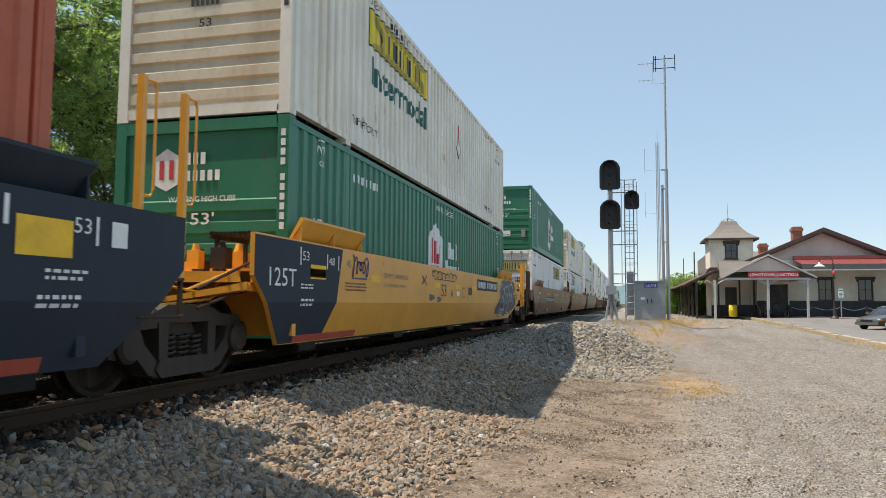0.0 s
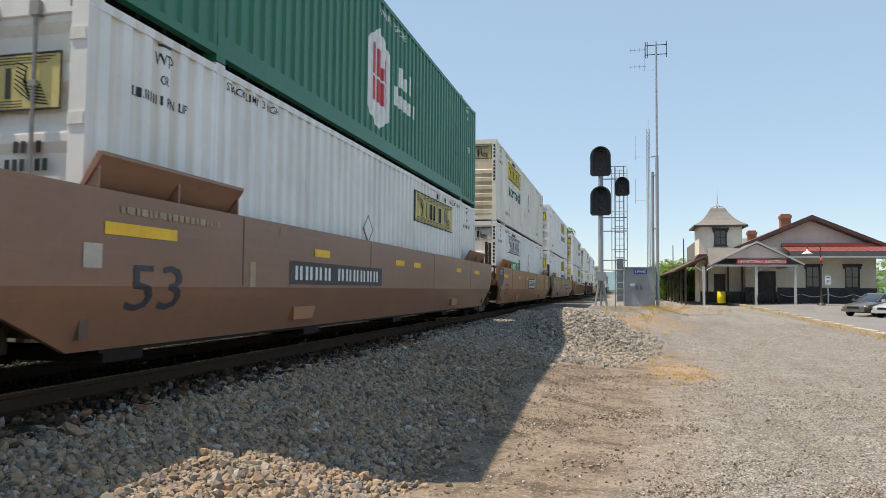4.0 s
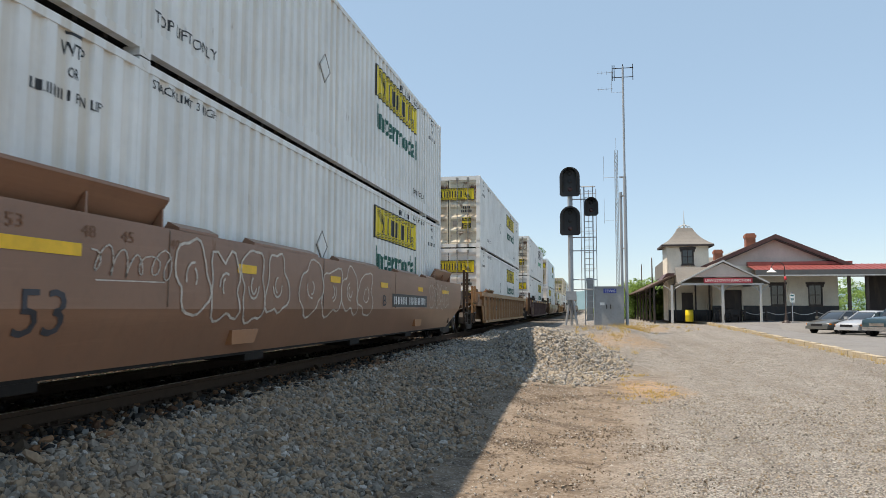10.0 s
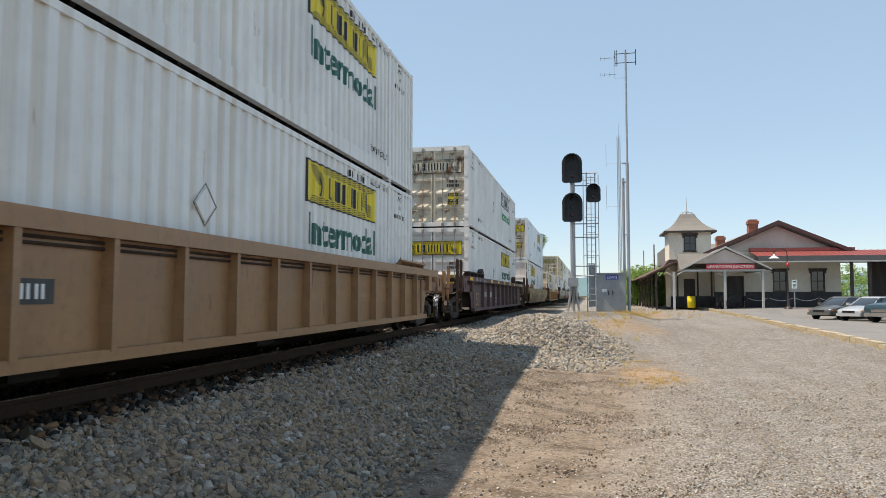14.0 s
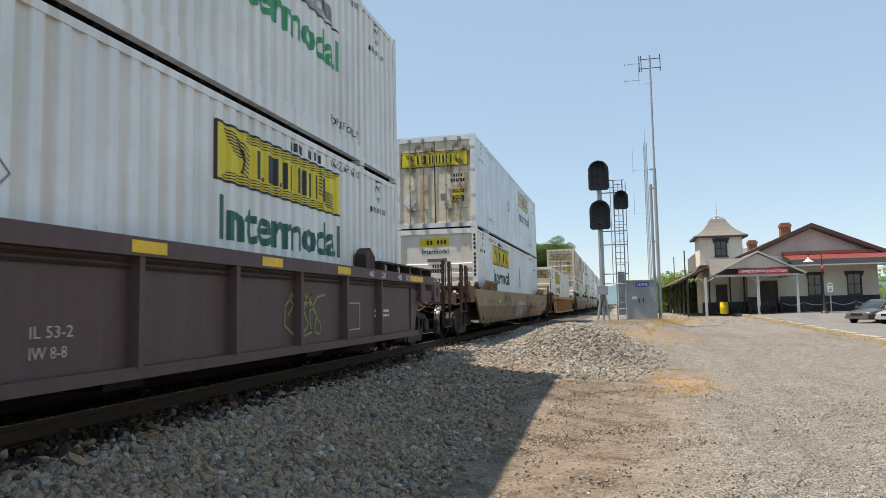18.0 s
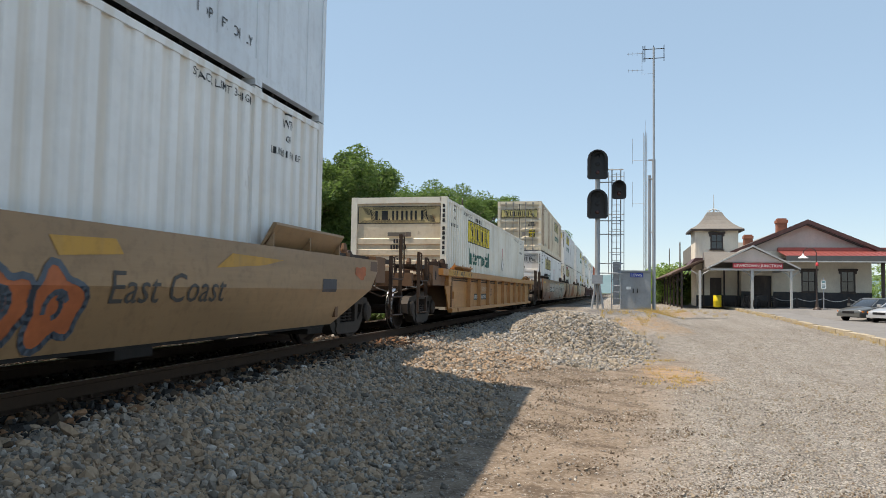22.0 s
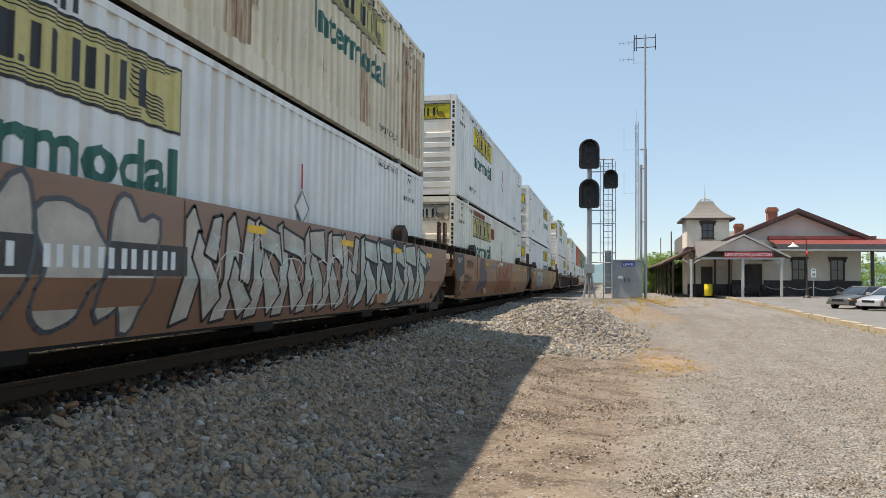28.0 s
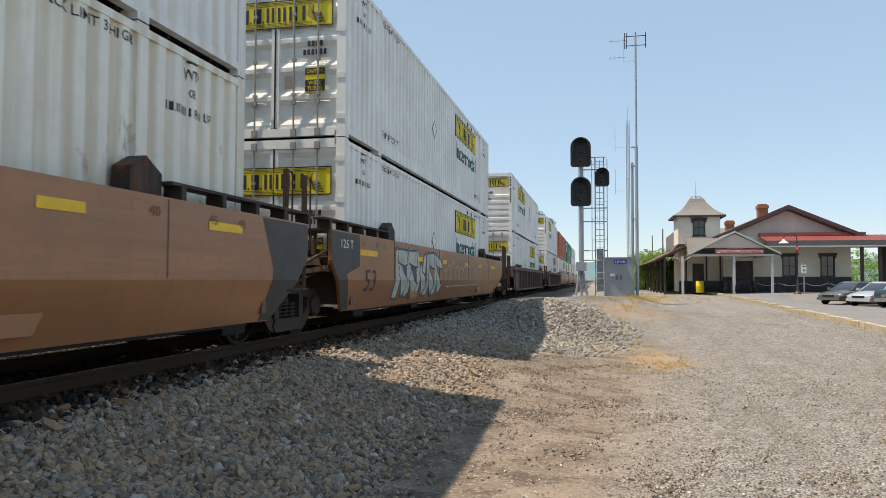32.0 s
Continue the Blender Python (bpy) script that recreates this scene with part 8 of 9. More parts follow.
    prism(bm, [(5.9, 3.95), (6.37, 4.18), (9.62, 4.3), (9.62, 4.45), (6.3, 4.45)], 60.2, 64.2, "y")
    part("tower_skirt", bm, MAROON_TRIM, st)
    for k in range(7):
        y = 57.4 + k * 3.8
        bm = bmesh.new()
        box(bm, 4.95, 5.09, y, y + 0.14, PZ - 0.2, 3.3)
        tube(bm, [(5.02, y + 0.07, 2.4), (4.7, y + 0.07, 2.85), (4.4, y + 0.07, 3.05)], 0.035, 6)
        tube(bm, [(5.02, y + 0.07, 2.6), (5.5, y + 0.07, 3.2), (5.9, y + 0.07, 3.75)], 0.035, 6)
        part("canopy_post", bm, DARK_TRIM, st)
    bm = bmesh.new()
    wall_with_openings(bm, 6.4, 9.7, PZ, 4.1, 60.35, 60.5, [(7.4, 8.3, PZ, 2.9), (8.7, 9.3, 1.5, 2.9)])
    part("west_wall", bm, WALL_LOWER, st)
    bm = bmesh.new()
    box(bm, 7.42, 8.28, 60.42, 60.46, PZ, 2.88)
    part("door", bm, DARK_TRIM, st, "dark panelled door")
    for xa, xb in ((6.38, 7.4), (8.3, 9.72)):
        bm = bmesh.new()
        box(bm, xa, xb, 60.30, 60.345, PZ, 1.48)
        part("wainscot", bm, WAINSCOT, st, "black-painted lower wall")
    for x in (6.9, 8.45, 9.5):
        bm = bmesh.new()
        box(bm, x - 0.06, x + 0.06, 60.1, 60.22, PZ, 4.0)
        part("wall_post", bm, DARK_TRIM, st)
    # roof of the block behind the tower, and the chimneys
    bm = bmesh.new()
    prism(bm, [(68, 4.8), (84, 4.8), (84, 6.3), (72, 6.5)], 7.5, 13.5)
    part("rear_roof", bm, SLATE, st)
    for x, y, z0, z1, r in ((12.95, 61.5, 6.3, 7.62, 0.36), (11.9, 70.0, 6.0, 7.0, 0.36)):
        bm = bmesh.new()
        box(bm, x - r, x + r, y - r, y + r, z0, z1 - 0.3)
        box(bm, x - r - 0.06, x + r + 0.06, y - r - 0.06, y + r + 0.06, z1 - 0.3, z1 - 0.06)
        box(bm, x - r + 0.03, x + r - 0.03, y - r + 0.03, y + r - 0.03, z1 - 0.06, z1 + 0.06)
        part("chimney", bm, BRICK, st, "red brick chimney with a stepped cap", bevel=0.015)


build_station()


def build_forecourt_things():
    z = PZ - 0.02
    def at(x, y):
        return pose(x, y, float(ground_z(8.6, y)) + 0.15)
    # gooseneck lamp
    lamp = thing("platform_lamp", at(13.35, 53.0), "dark gooseneck platform lamp with a white shade", "lamp")
    bm = bmesh.new()
    lathe(bm, [(0.28, 0.0), (0.26, 0.08), (0.12, 0.2), (0.08, 0.6), (0.055, 1.0)], "z", 12)
    tube(bm, [(0, 0, 1.0), (0, 0, 3.75)], 0.05, 10, 0.04)
    part("post", bm, DARK_TRIM, lamp, smooth=True)
    bm = bmesh.new()
    tube(bm, [(0, 0, 3.7)] + [(-0.42 + 0.42 * math.cos(a * math.pi / 10), 0, 3.8 + 0.42 * math.sin(a * math.pi / 10)) for a in range(11)], 0.028, 8)
    part("gooseneck", bm, DARK_TRIM, lamp)
    bm = bmesh.new()
    lathe(bm, [(0.05, 3.82), (0.08, 3.70), (0.34, 3.52), (0.33, 3.50), (0.06, 3.66)], "z", 20, (-0.84, 0, 0))
    part("shade", bm, INK_WHITE, lamp, "white enamel shade", smooth=True)
    bm = bmesh.new()
    lathe(bm, [(0.02, 2.95), (0.09, 3.0), (0.10, 3.1), (0.06, 3.2), (0.02, 3.24)], "z", 12, (0, -0.12, 0))
    part("hanging_basket", bm, INK_RED, lamp, "small red hanging ornament", smooth=True)
    sign = thing("notice_sign", at(14.15, 54.5), "pale blue parking notice on a thin post", "sign")
    bm = bmesh.new()
    box(bm, -0.03, 0.03, -0.02, 0.02, 0, 2.2)
    part("post", bm, GALV, sign)
    bm = bmesh.new()
    box(bm, -0.16, 0.16, -0.04, -0.021, 1.45, 2.05)
    part("panel", bm, INK_WHITE, sign, bevel=0.004)
    decal("panel_marking", sign, INK_TEAL, "notice_bars", "end", [rect(-0.11, 0.11, 1.90, 1.99), rect(-0.11, 0.09, 1.72, 1.76), rect(-0.11, 0.11, 1.63, 1.67), rect(-0.11, 0.07, 1.54, 1.58)], plane=-0.041, label="blue bars")
    # rope and posts
    rope = thing("rope_barrier", at(0, 57.5), "sagging rope between low dark posts", "barrier")
    xs = [11.6, 13.1, 14.9, 16.6, 18.2, 19.4]
    for x in xs:
        bm = bmesh.new()
        box(bm, x - 0.06, x + 0.06, -0.06, 0.06, -0.05, 0.9)
        part("post", bm, DARK_TRIM, rope)
    for a, b in zip(xs, xs[1:]):
        bm = bmesh.new()
        tube(bm, [(a + (b - a) * k / 8, 0, 0.78 - 0.22 * math.sin(k / 8 * math.pi)) for k in range(9)], 0.025, 6)
        part("rope", bm, GREY_TRIM, rope, "pale rope")
    # bin, benches, luggage cart
    b = thing("barrel_bin", at(7.55, 57.2), "yellow plastic barrel bin", "bin")
    bm = bmesh.new()
    lathe(bm, [(0.26, 0), (0.29, 0.05), (0.30, 0.45), (0.31, 0.48), (0.30, 0.52), (0.29, 0.86), (0.26, 0.9)], "z", 20)
    part("barrel", bm, SIGN_YELLOW, b, smooth=True)
    bm = bmesh.new()
    lathe(bm, [(0.30, 0.9), (0.30, 0.95), (0.12, 1.0)], "z", 20)
    part("lid", bm, RUBBER, b)
    for i, (x, y) in enumerate(((8.4, 58.6), (10.3, 56.4), (12.4, 58.8))):
        s = thing("bench", at(x, y), "dark slatted platform bench", "bench", "benches on the platform")
        for k in range(4):
            bm = bmesh.new()
            box(bm, -0.75, 0.75, -0.22 + k * 0.115, -0.13 + k * 0.115, 0.42, 0.45)
            part("seat_slat", bm, WAINSCOT, s)
        for k in range(3):
            bm = bmesh.new()
            box(bm, -0.75, 0.75, 0.24, 0.27, 0.55 + k * 0.13, 0.65 + k * 0.13)
            part("back_slat", bm, WAINSCOT, s)
        for x2 in (-0.65, 0.65):
            bm = bmesh.new()
            box(bm, x2 - 0.03, x2 + 0.03, -0.22, 0.24, 0.0, 0.42)
            box(bm, x2 - 0.03, x2 + 0.03, 0.2, 0.24, 0.42, 0.92)
            part("leg", bm, DARK_TRIM, s)
    for i, x in enumerate((9.2, 9.55, 9.9)):
        bk = thing("bicycle", at(x, 54.9) @ pose(0, 0, 0, 0, 0, 64), "dark bicycle leaning in a rack", "bicycle", "bicycles in the rack")
        for dx in (-0.5, 0.5):
            bm = bmesh.new()
            tube(bm, [(dx + 0.33 * math.cos(a * math.tau / 18), 0, 0.34 + 0.33 * math.sin(a * math.tau / 18)) for a in range(19)], 0.022, 6)
            for a in range(8):
                tube(bm, [(dx, 0, 0.34), (dx + 0.33 * math.cos(a * math.tau / 8), 0, 0.34 + 0.33 * math.sin(a * math.tau / 8))], 0.005, 3)
            part("wheel", bm, RUBBER, bk)
        bm = bmesh.new()
        for a, c in (((-0.5, 0.34), (-0.12, 0.82)), ((-0.12, 0.82), (0.38, 0.86)), ((-0.12, 0.82), (-0.05, 0.32)), ((-0.05, 0.32), (0.38, 0.80)), ((-0.5, 0.34), (-0.05, 0.32)), ((0.5, 0.34), (0.36, 0.98))):
            tube(bm, [(a[0], 0, a[1]), (c[0], 0, c[1])], 0.02, 6)
        part("frame", bm, WAINSCOT, bk)
        bm = bmesh.new()
        tube(bm, [(0.34, -0.28, 1.0), (0.36, 0, 1.02), (0.34, 0.28, 1.0)], 0.014, 6)
        part("handlebar", bm, DARK_STEEL, bk)
        bm = bmesh.new()
        box(bm, -0.27, -0.02, -0.06, 0.06, 0.88, 0.94)
        part("saddle", bm, RUBBER, bk, bevel=0.02)


build_forecourt_things()

# ================= parked cars =================
def car_paint(name, rgb):
    n = Nodes(name)
    m = n.done(n.mix(n.ramp(n.noise(3, 4), 0.4, 0.7, 0, 0.12), rgb, (0.2, 0.18, 0.15)), 0.28, 0.35)
    n.b.inputs["Coat Weight"].default_value = 0.6
    return m


LAMP_GLASS = plain("headlamp_glass", (0.55, 0.55, 0.52), 0.12, 0.2)
AMBER = plain("amber_lens", (0.7, 0.2, 0.02), 0.2)
CHROME = plain("chrome", (0.6, 0.6, 0.6), 0.15, 1.0)


def skin(bm, rings, cap=True):
    """A closed skin through rings that have the same number of points."""
    made = [[bm.verts.new(q) for q in r] for r in rings]
    n = len(made[0])
    for a, b in zip(made, made[1:]):
        for k in range(n):
            bm.faces.new((a[k], a[(k + 1) % n], b[(k + 1) % n], b[k]))
    if cap:
        bm.faces.new(made[0][::-1]), bm.faces.new(made[-1])


def plan_ring(y0, y1, w, z, round_=0.25, w_front=None):
    """A rounded rectangle seen from above."""
    out = []
    for cx, cy, a0 in ((1, 1, 0), (-1, 1, 90), (-1, -1, 180), (1, -1, 270)):
        for k in range(5):
            a = radians(a0 + k * 22.5)
            r = min(round_, w * 0.6)
            wide = w if cy > 0 else (w_front or w)
            out.append((cx * (wide - r) + r * math.cos(a), (y1 - r if cy > 0 else y0 + r) + r * math.sin(a), z))
    return out


def parked_car(m, paint_mat, label, tall=False, seed=0):
    """A car that faces -y: rounded body, cabin with glass, wheels, lamps, grille and bumper."""
    c = thing("parked_car", m, label, "car", "cars on the forecourt")
    k = 1.22 if tall else 1.0
    W = 0.96 if tall else 0.88
    if tall:
        secs = [(-2.62, 0.78, 0.50, 0.84), (-2.54, 0.88, 0.34, 0.97), (-2.3, 0.94, 0.30, 1.04), (-1.0, 0.96, 0.28, 1.12), (0.4, 0.96, 0.28, 1.14), (1.1, 0.96, 0.28, 1.14), (2.4, 0.95, 0.34, 1.13), (2.62, 0.92, 0.45, 1.1)]
    else:
        secs = [(-2.32, 0.58, 0.38, 0.58), (-2.26, 0.72, 0.28, 0.66), (-2.0, 0.83, 0.22, 0.745), (-1.5, 0.87, 0.20, 0.83), (-0.9, 0.88, 0.20, 0.91), (0.3, 0.88, 0.20, 0.93), (1.4, 0.88, 0.20, 0.95), (2.0, 0.86, 0.24, 0.98), (2.25, 0.80, 0.30, 0.95), (2.34, 0.70, 0.42, 0.84)]
    rings = []
    for y, w, zb, zt in secs:
        h = zt - zb
        half = [(0.0, zb), (w * 0.86, zb), (w * 0.97, zb + 0.10 * h), (w, zb + 0.42 * h), (w * 0.99, zb + 0.66 * h), (w * 0.93, zb + 0.88 * h), (w * 0.80, zb + 0.97 * h), (w * 0.45, zt + 0.012)]
        rings.append([(x, y, z) for x, z in half] + [(0.0, y, zt + 0.02)] + [(-x, y, z) for x, z in half[:0:-1]])
    bm = bmesh.new()
    skin(bm, rings)
    part("body", bm, paint_mat, c, smooth=True)
    if tall:
        lo, hi, top = (-1.15, 1.05, 0.86, 1.10), (-0.45, 0.92, 0.70, 1.66), (-0.30, 0.85, 0.64, 1.74)
    else:
        lo, hi, top = (-1.20, 1.86, 0.80, 0.88), (-0.34, 1.02, 0.62, 1.34), (-0.15, 0.90, 0.54, 1.42)
    bm = bmesh.new()
    skin(bm, [plan_ring(lo[0], lo[1], lo[2], lo[3], 0.22, lo[2] * 0.92), plan_ring(hi[0], hi[1], hi[2], hi[3], 0.2)])
    part("cabin_glass", bm, GLASS, c, "dark tinted windows", smooth=True)
    bm = bmesh.new()
    mid = [(a + b) / 2 for a, b in zip(hi, top)]
    skin(bm, [plan_ring(hi[0] - 0.02, hi[1] + 0.02, hi[2] + 0.012, hi[3] - 0.01, 0.2), plan_ring(mid[0] - 0.03, mid[1] + 0.03, mid[2] + 0.02, mid[3] + 0.02, 0.2), plan_ring(*top[:2], top[2], top[3], 0.2)])
    part("roof", bm, paint_mat, c, smooth=True)
    for x in (-1, 1):
        for a, b in (((x * lo[2] * 0.86, lo[0] + 0.07), (x * (hi[2] - 0.05), hi[0] + 0.04)), ((x * (lo[2] - 0.05), lo[1] - 0.08), (x * (hi[2] - 0.05), hi[1] - 0.05)), ((x * lo[2] * 1.0, (lo[0] + lo[1]) / 2), (x * hi[2] * 1.0, (hi[0] + hi[1]) / 2))):
            bm = bmesh.new()
            tube(bm, [(*a, lo[3]), (*b, hi[3])], 0.036, 6)
            part("pillar", bm, paint_mat, c)
    def wheel(bm):
        lathe(bm, [(0.20, -0.11), (0.31, -0.10), (0.325, 0.0), (0.31, 0.10), (0.20, 0.11)], "x", 24)
    def rim(bm):
        lathe(bm, [(0.05, -0.10), (0.12, -0.085), (0.205, -0.105), (0.205, 0.105), (0.12, 0.085), (0.05, 0.10)], "x", 20)
    def arch(bm):
        lathe(bm, [(0.02, -0.05), (0.375, -0.05), (0.375, 0.05), (0.02, 0.05)], "x", 24)
    for y in (-1.42, 1.40):
        for x in (-W + 0.07, W - 0.07):
            f = 1.0 + 0.2 * tall
            w = part("wheel", cached("car_tyre", RUBBER, wheel, True), RUBBER, c, m=pose(x + math.copysign(0.02, x), y * (1.05 if tall else 1), 0.322 * f) @ Matrix.Scale(f, 4))
            part("rim", cached("car_rim", CHROME, rim, True), CHROME, w)
            part("wheel_arch", cached("car_arch", RUBBER, arch), RUBBER, c, "black wheel arch", m=pose(x + math.copysign(0.025, x), y * (1.05 if tall else 1), 0.34 * f) @ Matrix.Scale(f, 4))
    f = secs[1][0]
    for x in (-1, 1):
        bm = bmesh.new()
        lathe(bm, [(0.02, -0.10), (0.10, -0.09), (0.13, -0.03), (0.12, 0.06)], "y", 14, (0, 0, 0))
        for v in bm.verts:
            v.co = Vector((v.co.x * 1.35 + x * W * 0.66, v.co.y + f + 0.10, v.co.z * 0.62 + 0.56 * k + 0.03))
        part("headlight", bm, LAMP_GLASS, c, "clear headlight", smooth=True)
        bm = bmesh.new()
        box(bm, *sorted((x * W * 0.80, x * W * 0.94)), f + 0.10, f + 0.24, 0.54 * k, 0.62 * k)
        part("indicator", bm, AMBER, c, "amber indicator", bevel=0.01)
        bm = bmesh.new()
        box(bm, *sorted((x * W * 0.95, x * (W + 0.17))), -0.95, -0.80, lo[3] + 0.02, lo[3] + 0.17)
        part("wing_mirror", bm, paint_mat, c, bevel=0.03)
    bm = bmesh.new()
    box(bm, -W * 0.42, W * 0.42, f - 0.09, f + 0.02, 0.47 * k, 0.60 * k)
    part("grille", bm, CHROME if tall else RUBBER, c, bevel=0.02)
    bm = bmesh.new()
    box(bm, -W * 0.84, W * 0.84, f - 0.10, f + 0.08, 0.28 * k, 0.44 * k)
    part("bumper", bm, CHROME if tall else paint_mat, c, bevel=0.05)
    return c


CAR_GREY = car_paint("car_grey", (0.12, 0.125, 0.12))
CAR_SILVER = car_paint("car_silver", (0.48, 0.50, 0.52))
CAR_TEAL = car_paint("car_dark_teal", (0.025, 0.06, 0.075))
CAR_WHITE = car_paint("car_white", (0.6, 0.6, 0.58))


def car_at(x, y, turn):
    return pose(x, y, 0.08, 0, 0, turn)


parked_car(car_at(15.6, 49.3, -52), CAR_GREY, "dark grey parked saloon car")
parked_car(car_at(16.5, 46.9, -52), CAR_SILVER, "silver parked saloon car")
parked_car(car_at(17.3, 44.2, -52), CAR_TEAL, "dark teal parked pickup with chrome grille", tall=True)
parked_car(car_at(17.6, 41.0, -52), CAR_WHITE, "white parked saloon car")

# ================= trees, bushes, hills =================
def leaf_material(name, dark, light):
    n = Nodes(name)
    geo = n.t.nodes.new("ShaderNodeNewGeometry")
    r = geo.outputs["Random Per Island"]
    col = n.mix(r, dark, light)
    n.done(col, 0.55, 0.0, None, 0.3)
    tr = n.t.nodes.new("ShaderNodeBsdfTranslucent")
    n.put(tr.inputs[0], n.mix(0.5, col, (light[0] * 2.0, light[1] * 2.1, light[2] * 1.6)))
    mix = n.t.nodes.new("ShaderNodeMixShader")
    mix.inputs[0].default_value = 0.48
    n.t.links.new(n.b.outputs[0], mix.inputs[1]), n.t.links.new(tr.outputs[0], mix.inputs[2])
    n.t.links.new(mix.outputs[0], n.t.nodes["Material Output"].inputs[0])
    return n.m


LEAF_A = leaf_material("leaf_deep_green", (0.046, 0.092, 0.036), (0.215, 0.325, 0.115))
LEAF_D = leaf_material("leaf_dark_green", (0.03, 0.06, 0.02), (0.13, 0.205, 0.065))
LEAF_B = leaf_material("leaf_fresh_green", (0.075, 0.13, 0.045), (0.28, 0.39, 0.13))
BARK = paint("bark", (0.12, 0.095, 0.075), 0.9, 0.5, 0.0)
DRY = leaf_material("dry_grass", (0.30, 0.19, 0.06), (0.50, 0.36, 0.15))


def leaves_mesh(name, centres, spread, per, size, material, seed, flat=0.55):
    """Small leaf sprays about the given centres: folded blades, one island each."""
    rs = np.random.RandomState(seed)
    c = np.repeat(np.asarray(centres), per, axis=0)
    s = np.repeat(np.asarray(spread), per, axis=0)
    n = len(c)
    d = rs.normal(size=(n, 3))
    d /= np.linalg.norm(d, axis=1)[:, None]
    pos = c + d * (s * rs.uniform(0.25, 1.0, n) ** 0.6)[:, None] * np.array([1, 1, flat])
    a = rs.normal(size=(n, 3))
    a[:, 2] *= 0.6
    a /= np.linalg.norm(a, axis=1)[:, None]
    b = np.cross(a, rs.normal(size=(n, 3)))
    b /= np.linalg.norm(b, axis=1)[:, None] + 1e-9
    nrm = np.cross(a, b)
    sz = size * rs.uniform(0.6, 1.5, n)[:, None]
    v = np.stack([pos - a * sz, pos + b * sz * 0.42 + nrm * sz * 0.18, pos + a * sz, pos - b * sz * 0.42 + nrm * sz * 0.18], 1)
    me = bpy.data.meshes.new(name)
    me.vertices.add(n * 4), me.loops.add(n * 6), me.polygons.add(n * 2)
    me.vertices.foreach_set("co", v.reshape(-1))
    f = (np.array([0, 1, 2, 0, 2, 3])[None] + 4 * np.arange(n)[:, None]).reshape(-1)
    me.loops.foreach_set("vertex_index", f)
    me.polygons.foreach_set("loop_start", np.arange(0, n * 6, 3))
    me.update(calc_edges=True)
    me.materials.append(material)
    return me


def make_tree(seed, h, wide, open_crown, leaf, leaf_size, per, label, low=0.25):
    """A tapered trunk that forks into limbs and twigs, and leaf sprays at their ends."""
    rs = random.Random(seed)
    t = thing("tree", Matrix(), label, "tree", "trees behind the track")
    bm = bmesh.new()
    ends, sizes = [], []
    top = Vector((rs.uniform(-0.6, 0.6), rs.uniform(-0.6, 0.6), h * 0.52))
    trunk = [Vector((0, 0, -0.3)), Vector((rs.uniform(-0.1, 0.1), rs.uniform(-0.1, 0.1), h * 0.2)), top * 0.7 + Vector((0.1, 0, 0)), top]
    tube(bm, trunk, 0.032 * h * 0.7, 9, 0.016 * h * 0.7)
    limbs = 7 if open_crown else 11
    for i in range(limbs):
        f = rs.uniform(0.35, 1.0) if i else 1.0
        base = trunk[1].lerp(top, f)
        ang = i * 2.4 + rs.uniform(-0.5, 0.5)
        up = rs.uniform(0.22, 0.62)
        ln = h * rs.uniform(0.24, 0.46) * wide
        tip = base + Vector((math.cos(ang) * ln, math.sin(ang) * ln, ln * up + h * 0.10))
        tip.z = min(tip.z, h * 0.96)
        mid = base.lerp(tip, 0.5) + Vector((rs.uniform(-0.4, 0.4), rs.uniform(-0.4, 0.4), rs.uniform(0.0, 0.5)))
        tube(bm, [base, mid, tip], 0.011 * h * 0.7, 6, 0.03)
        for j in range(5 if open_crown else 6):
            s = mid.lerp(tip, rs.uniform(-0.1, 1.0))
            e = s + Vector((rs.uniform(-1, 1), rs.uniform(-1, 1), rs.uniform(-0.1, 1.0))) * (h * 0.10)
            tube(bm, [s, s.lerp(e, 0.5) + Vector((0, 0, 0.1)), e], 0.03, 4, 0.008)
            ends.append(e)
            sizes.append(h * rs.uniform(0.035, 0.075) * (0.75 if open_crown else 1.0))
        ends.append(tip)
        sizes.append(h * rs.uniform(0.045, 0.08))
    for i in range(3 if open_crown else 5):
        a = rs.uniform(0, math.tau)
        ends.append(Vector((math.cos(a) * h * 0.12, math.sin(a) * h * 0.12, h * rs.uniform(low + 0.3, 0.93))))
        sizes.append(h * rs.uniform(0.07, 0.12))
    if not open_crown:
        for i in range(9):
            a, q = rs.uniform(0, math.tau), rs.uniform(0.1, 0.34) * h * wide
            ends.append(Vector((math.cos(a) * q, math.sin(a) * q, h * rs.uniform(low, 0.5))))
            sizes.append(h * rs.uniform(0.05, 0.10))
    part("trunk", bm, BARK, t, "grey-brown forked trunk and limbs", smooth=True)
    dense = leaf == LEAF_D and not open_crown
    me = leaves_mesh("crown", [tuple(e) for e in ends], np.array(sizes) * (1.45 if dense else 1.0), per, leaf_size, leaf, seed, 0.85 if dense else 0.55)
    tagged(part("crown", me, leaf, t, "ragged leafy crown with gaps"), kind="stuff")
    return t


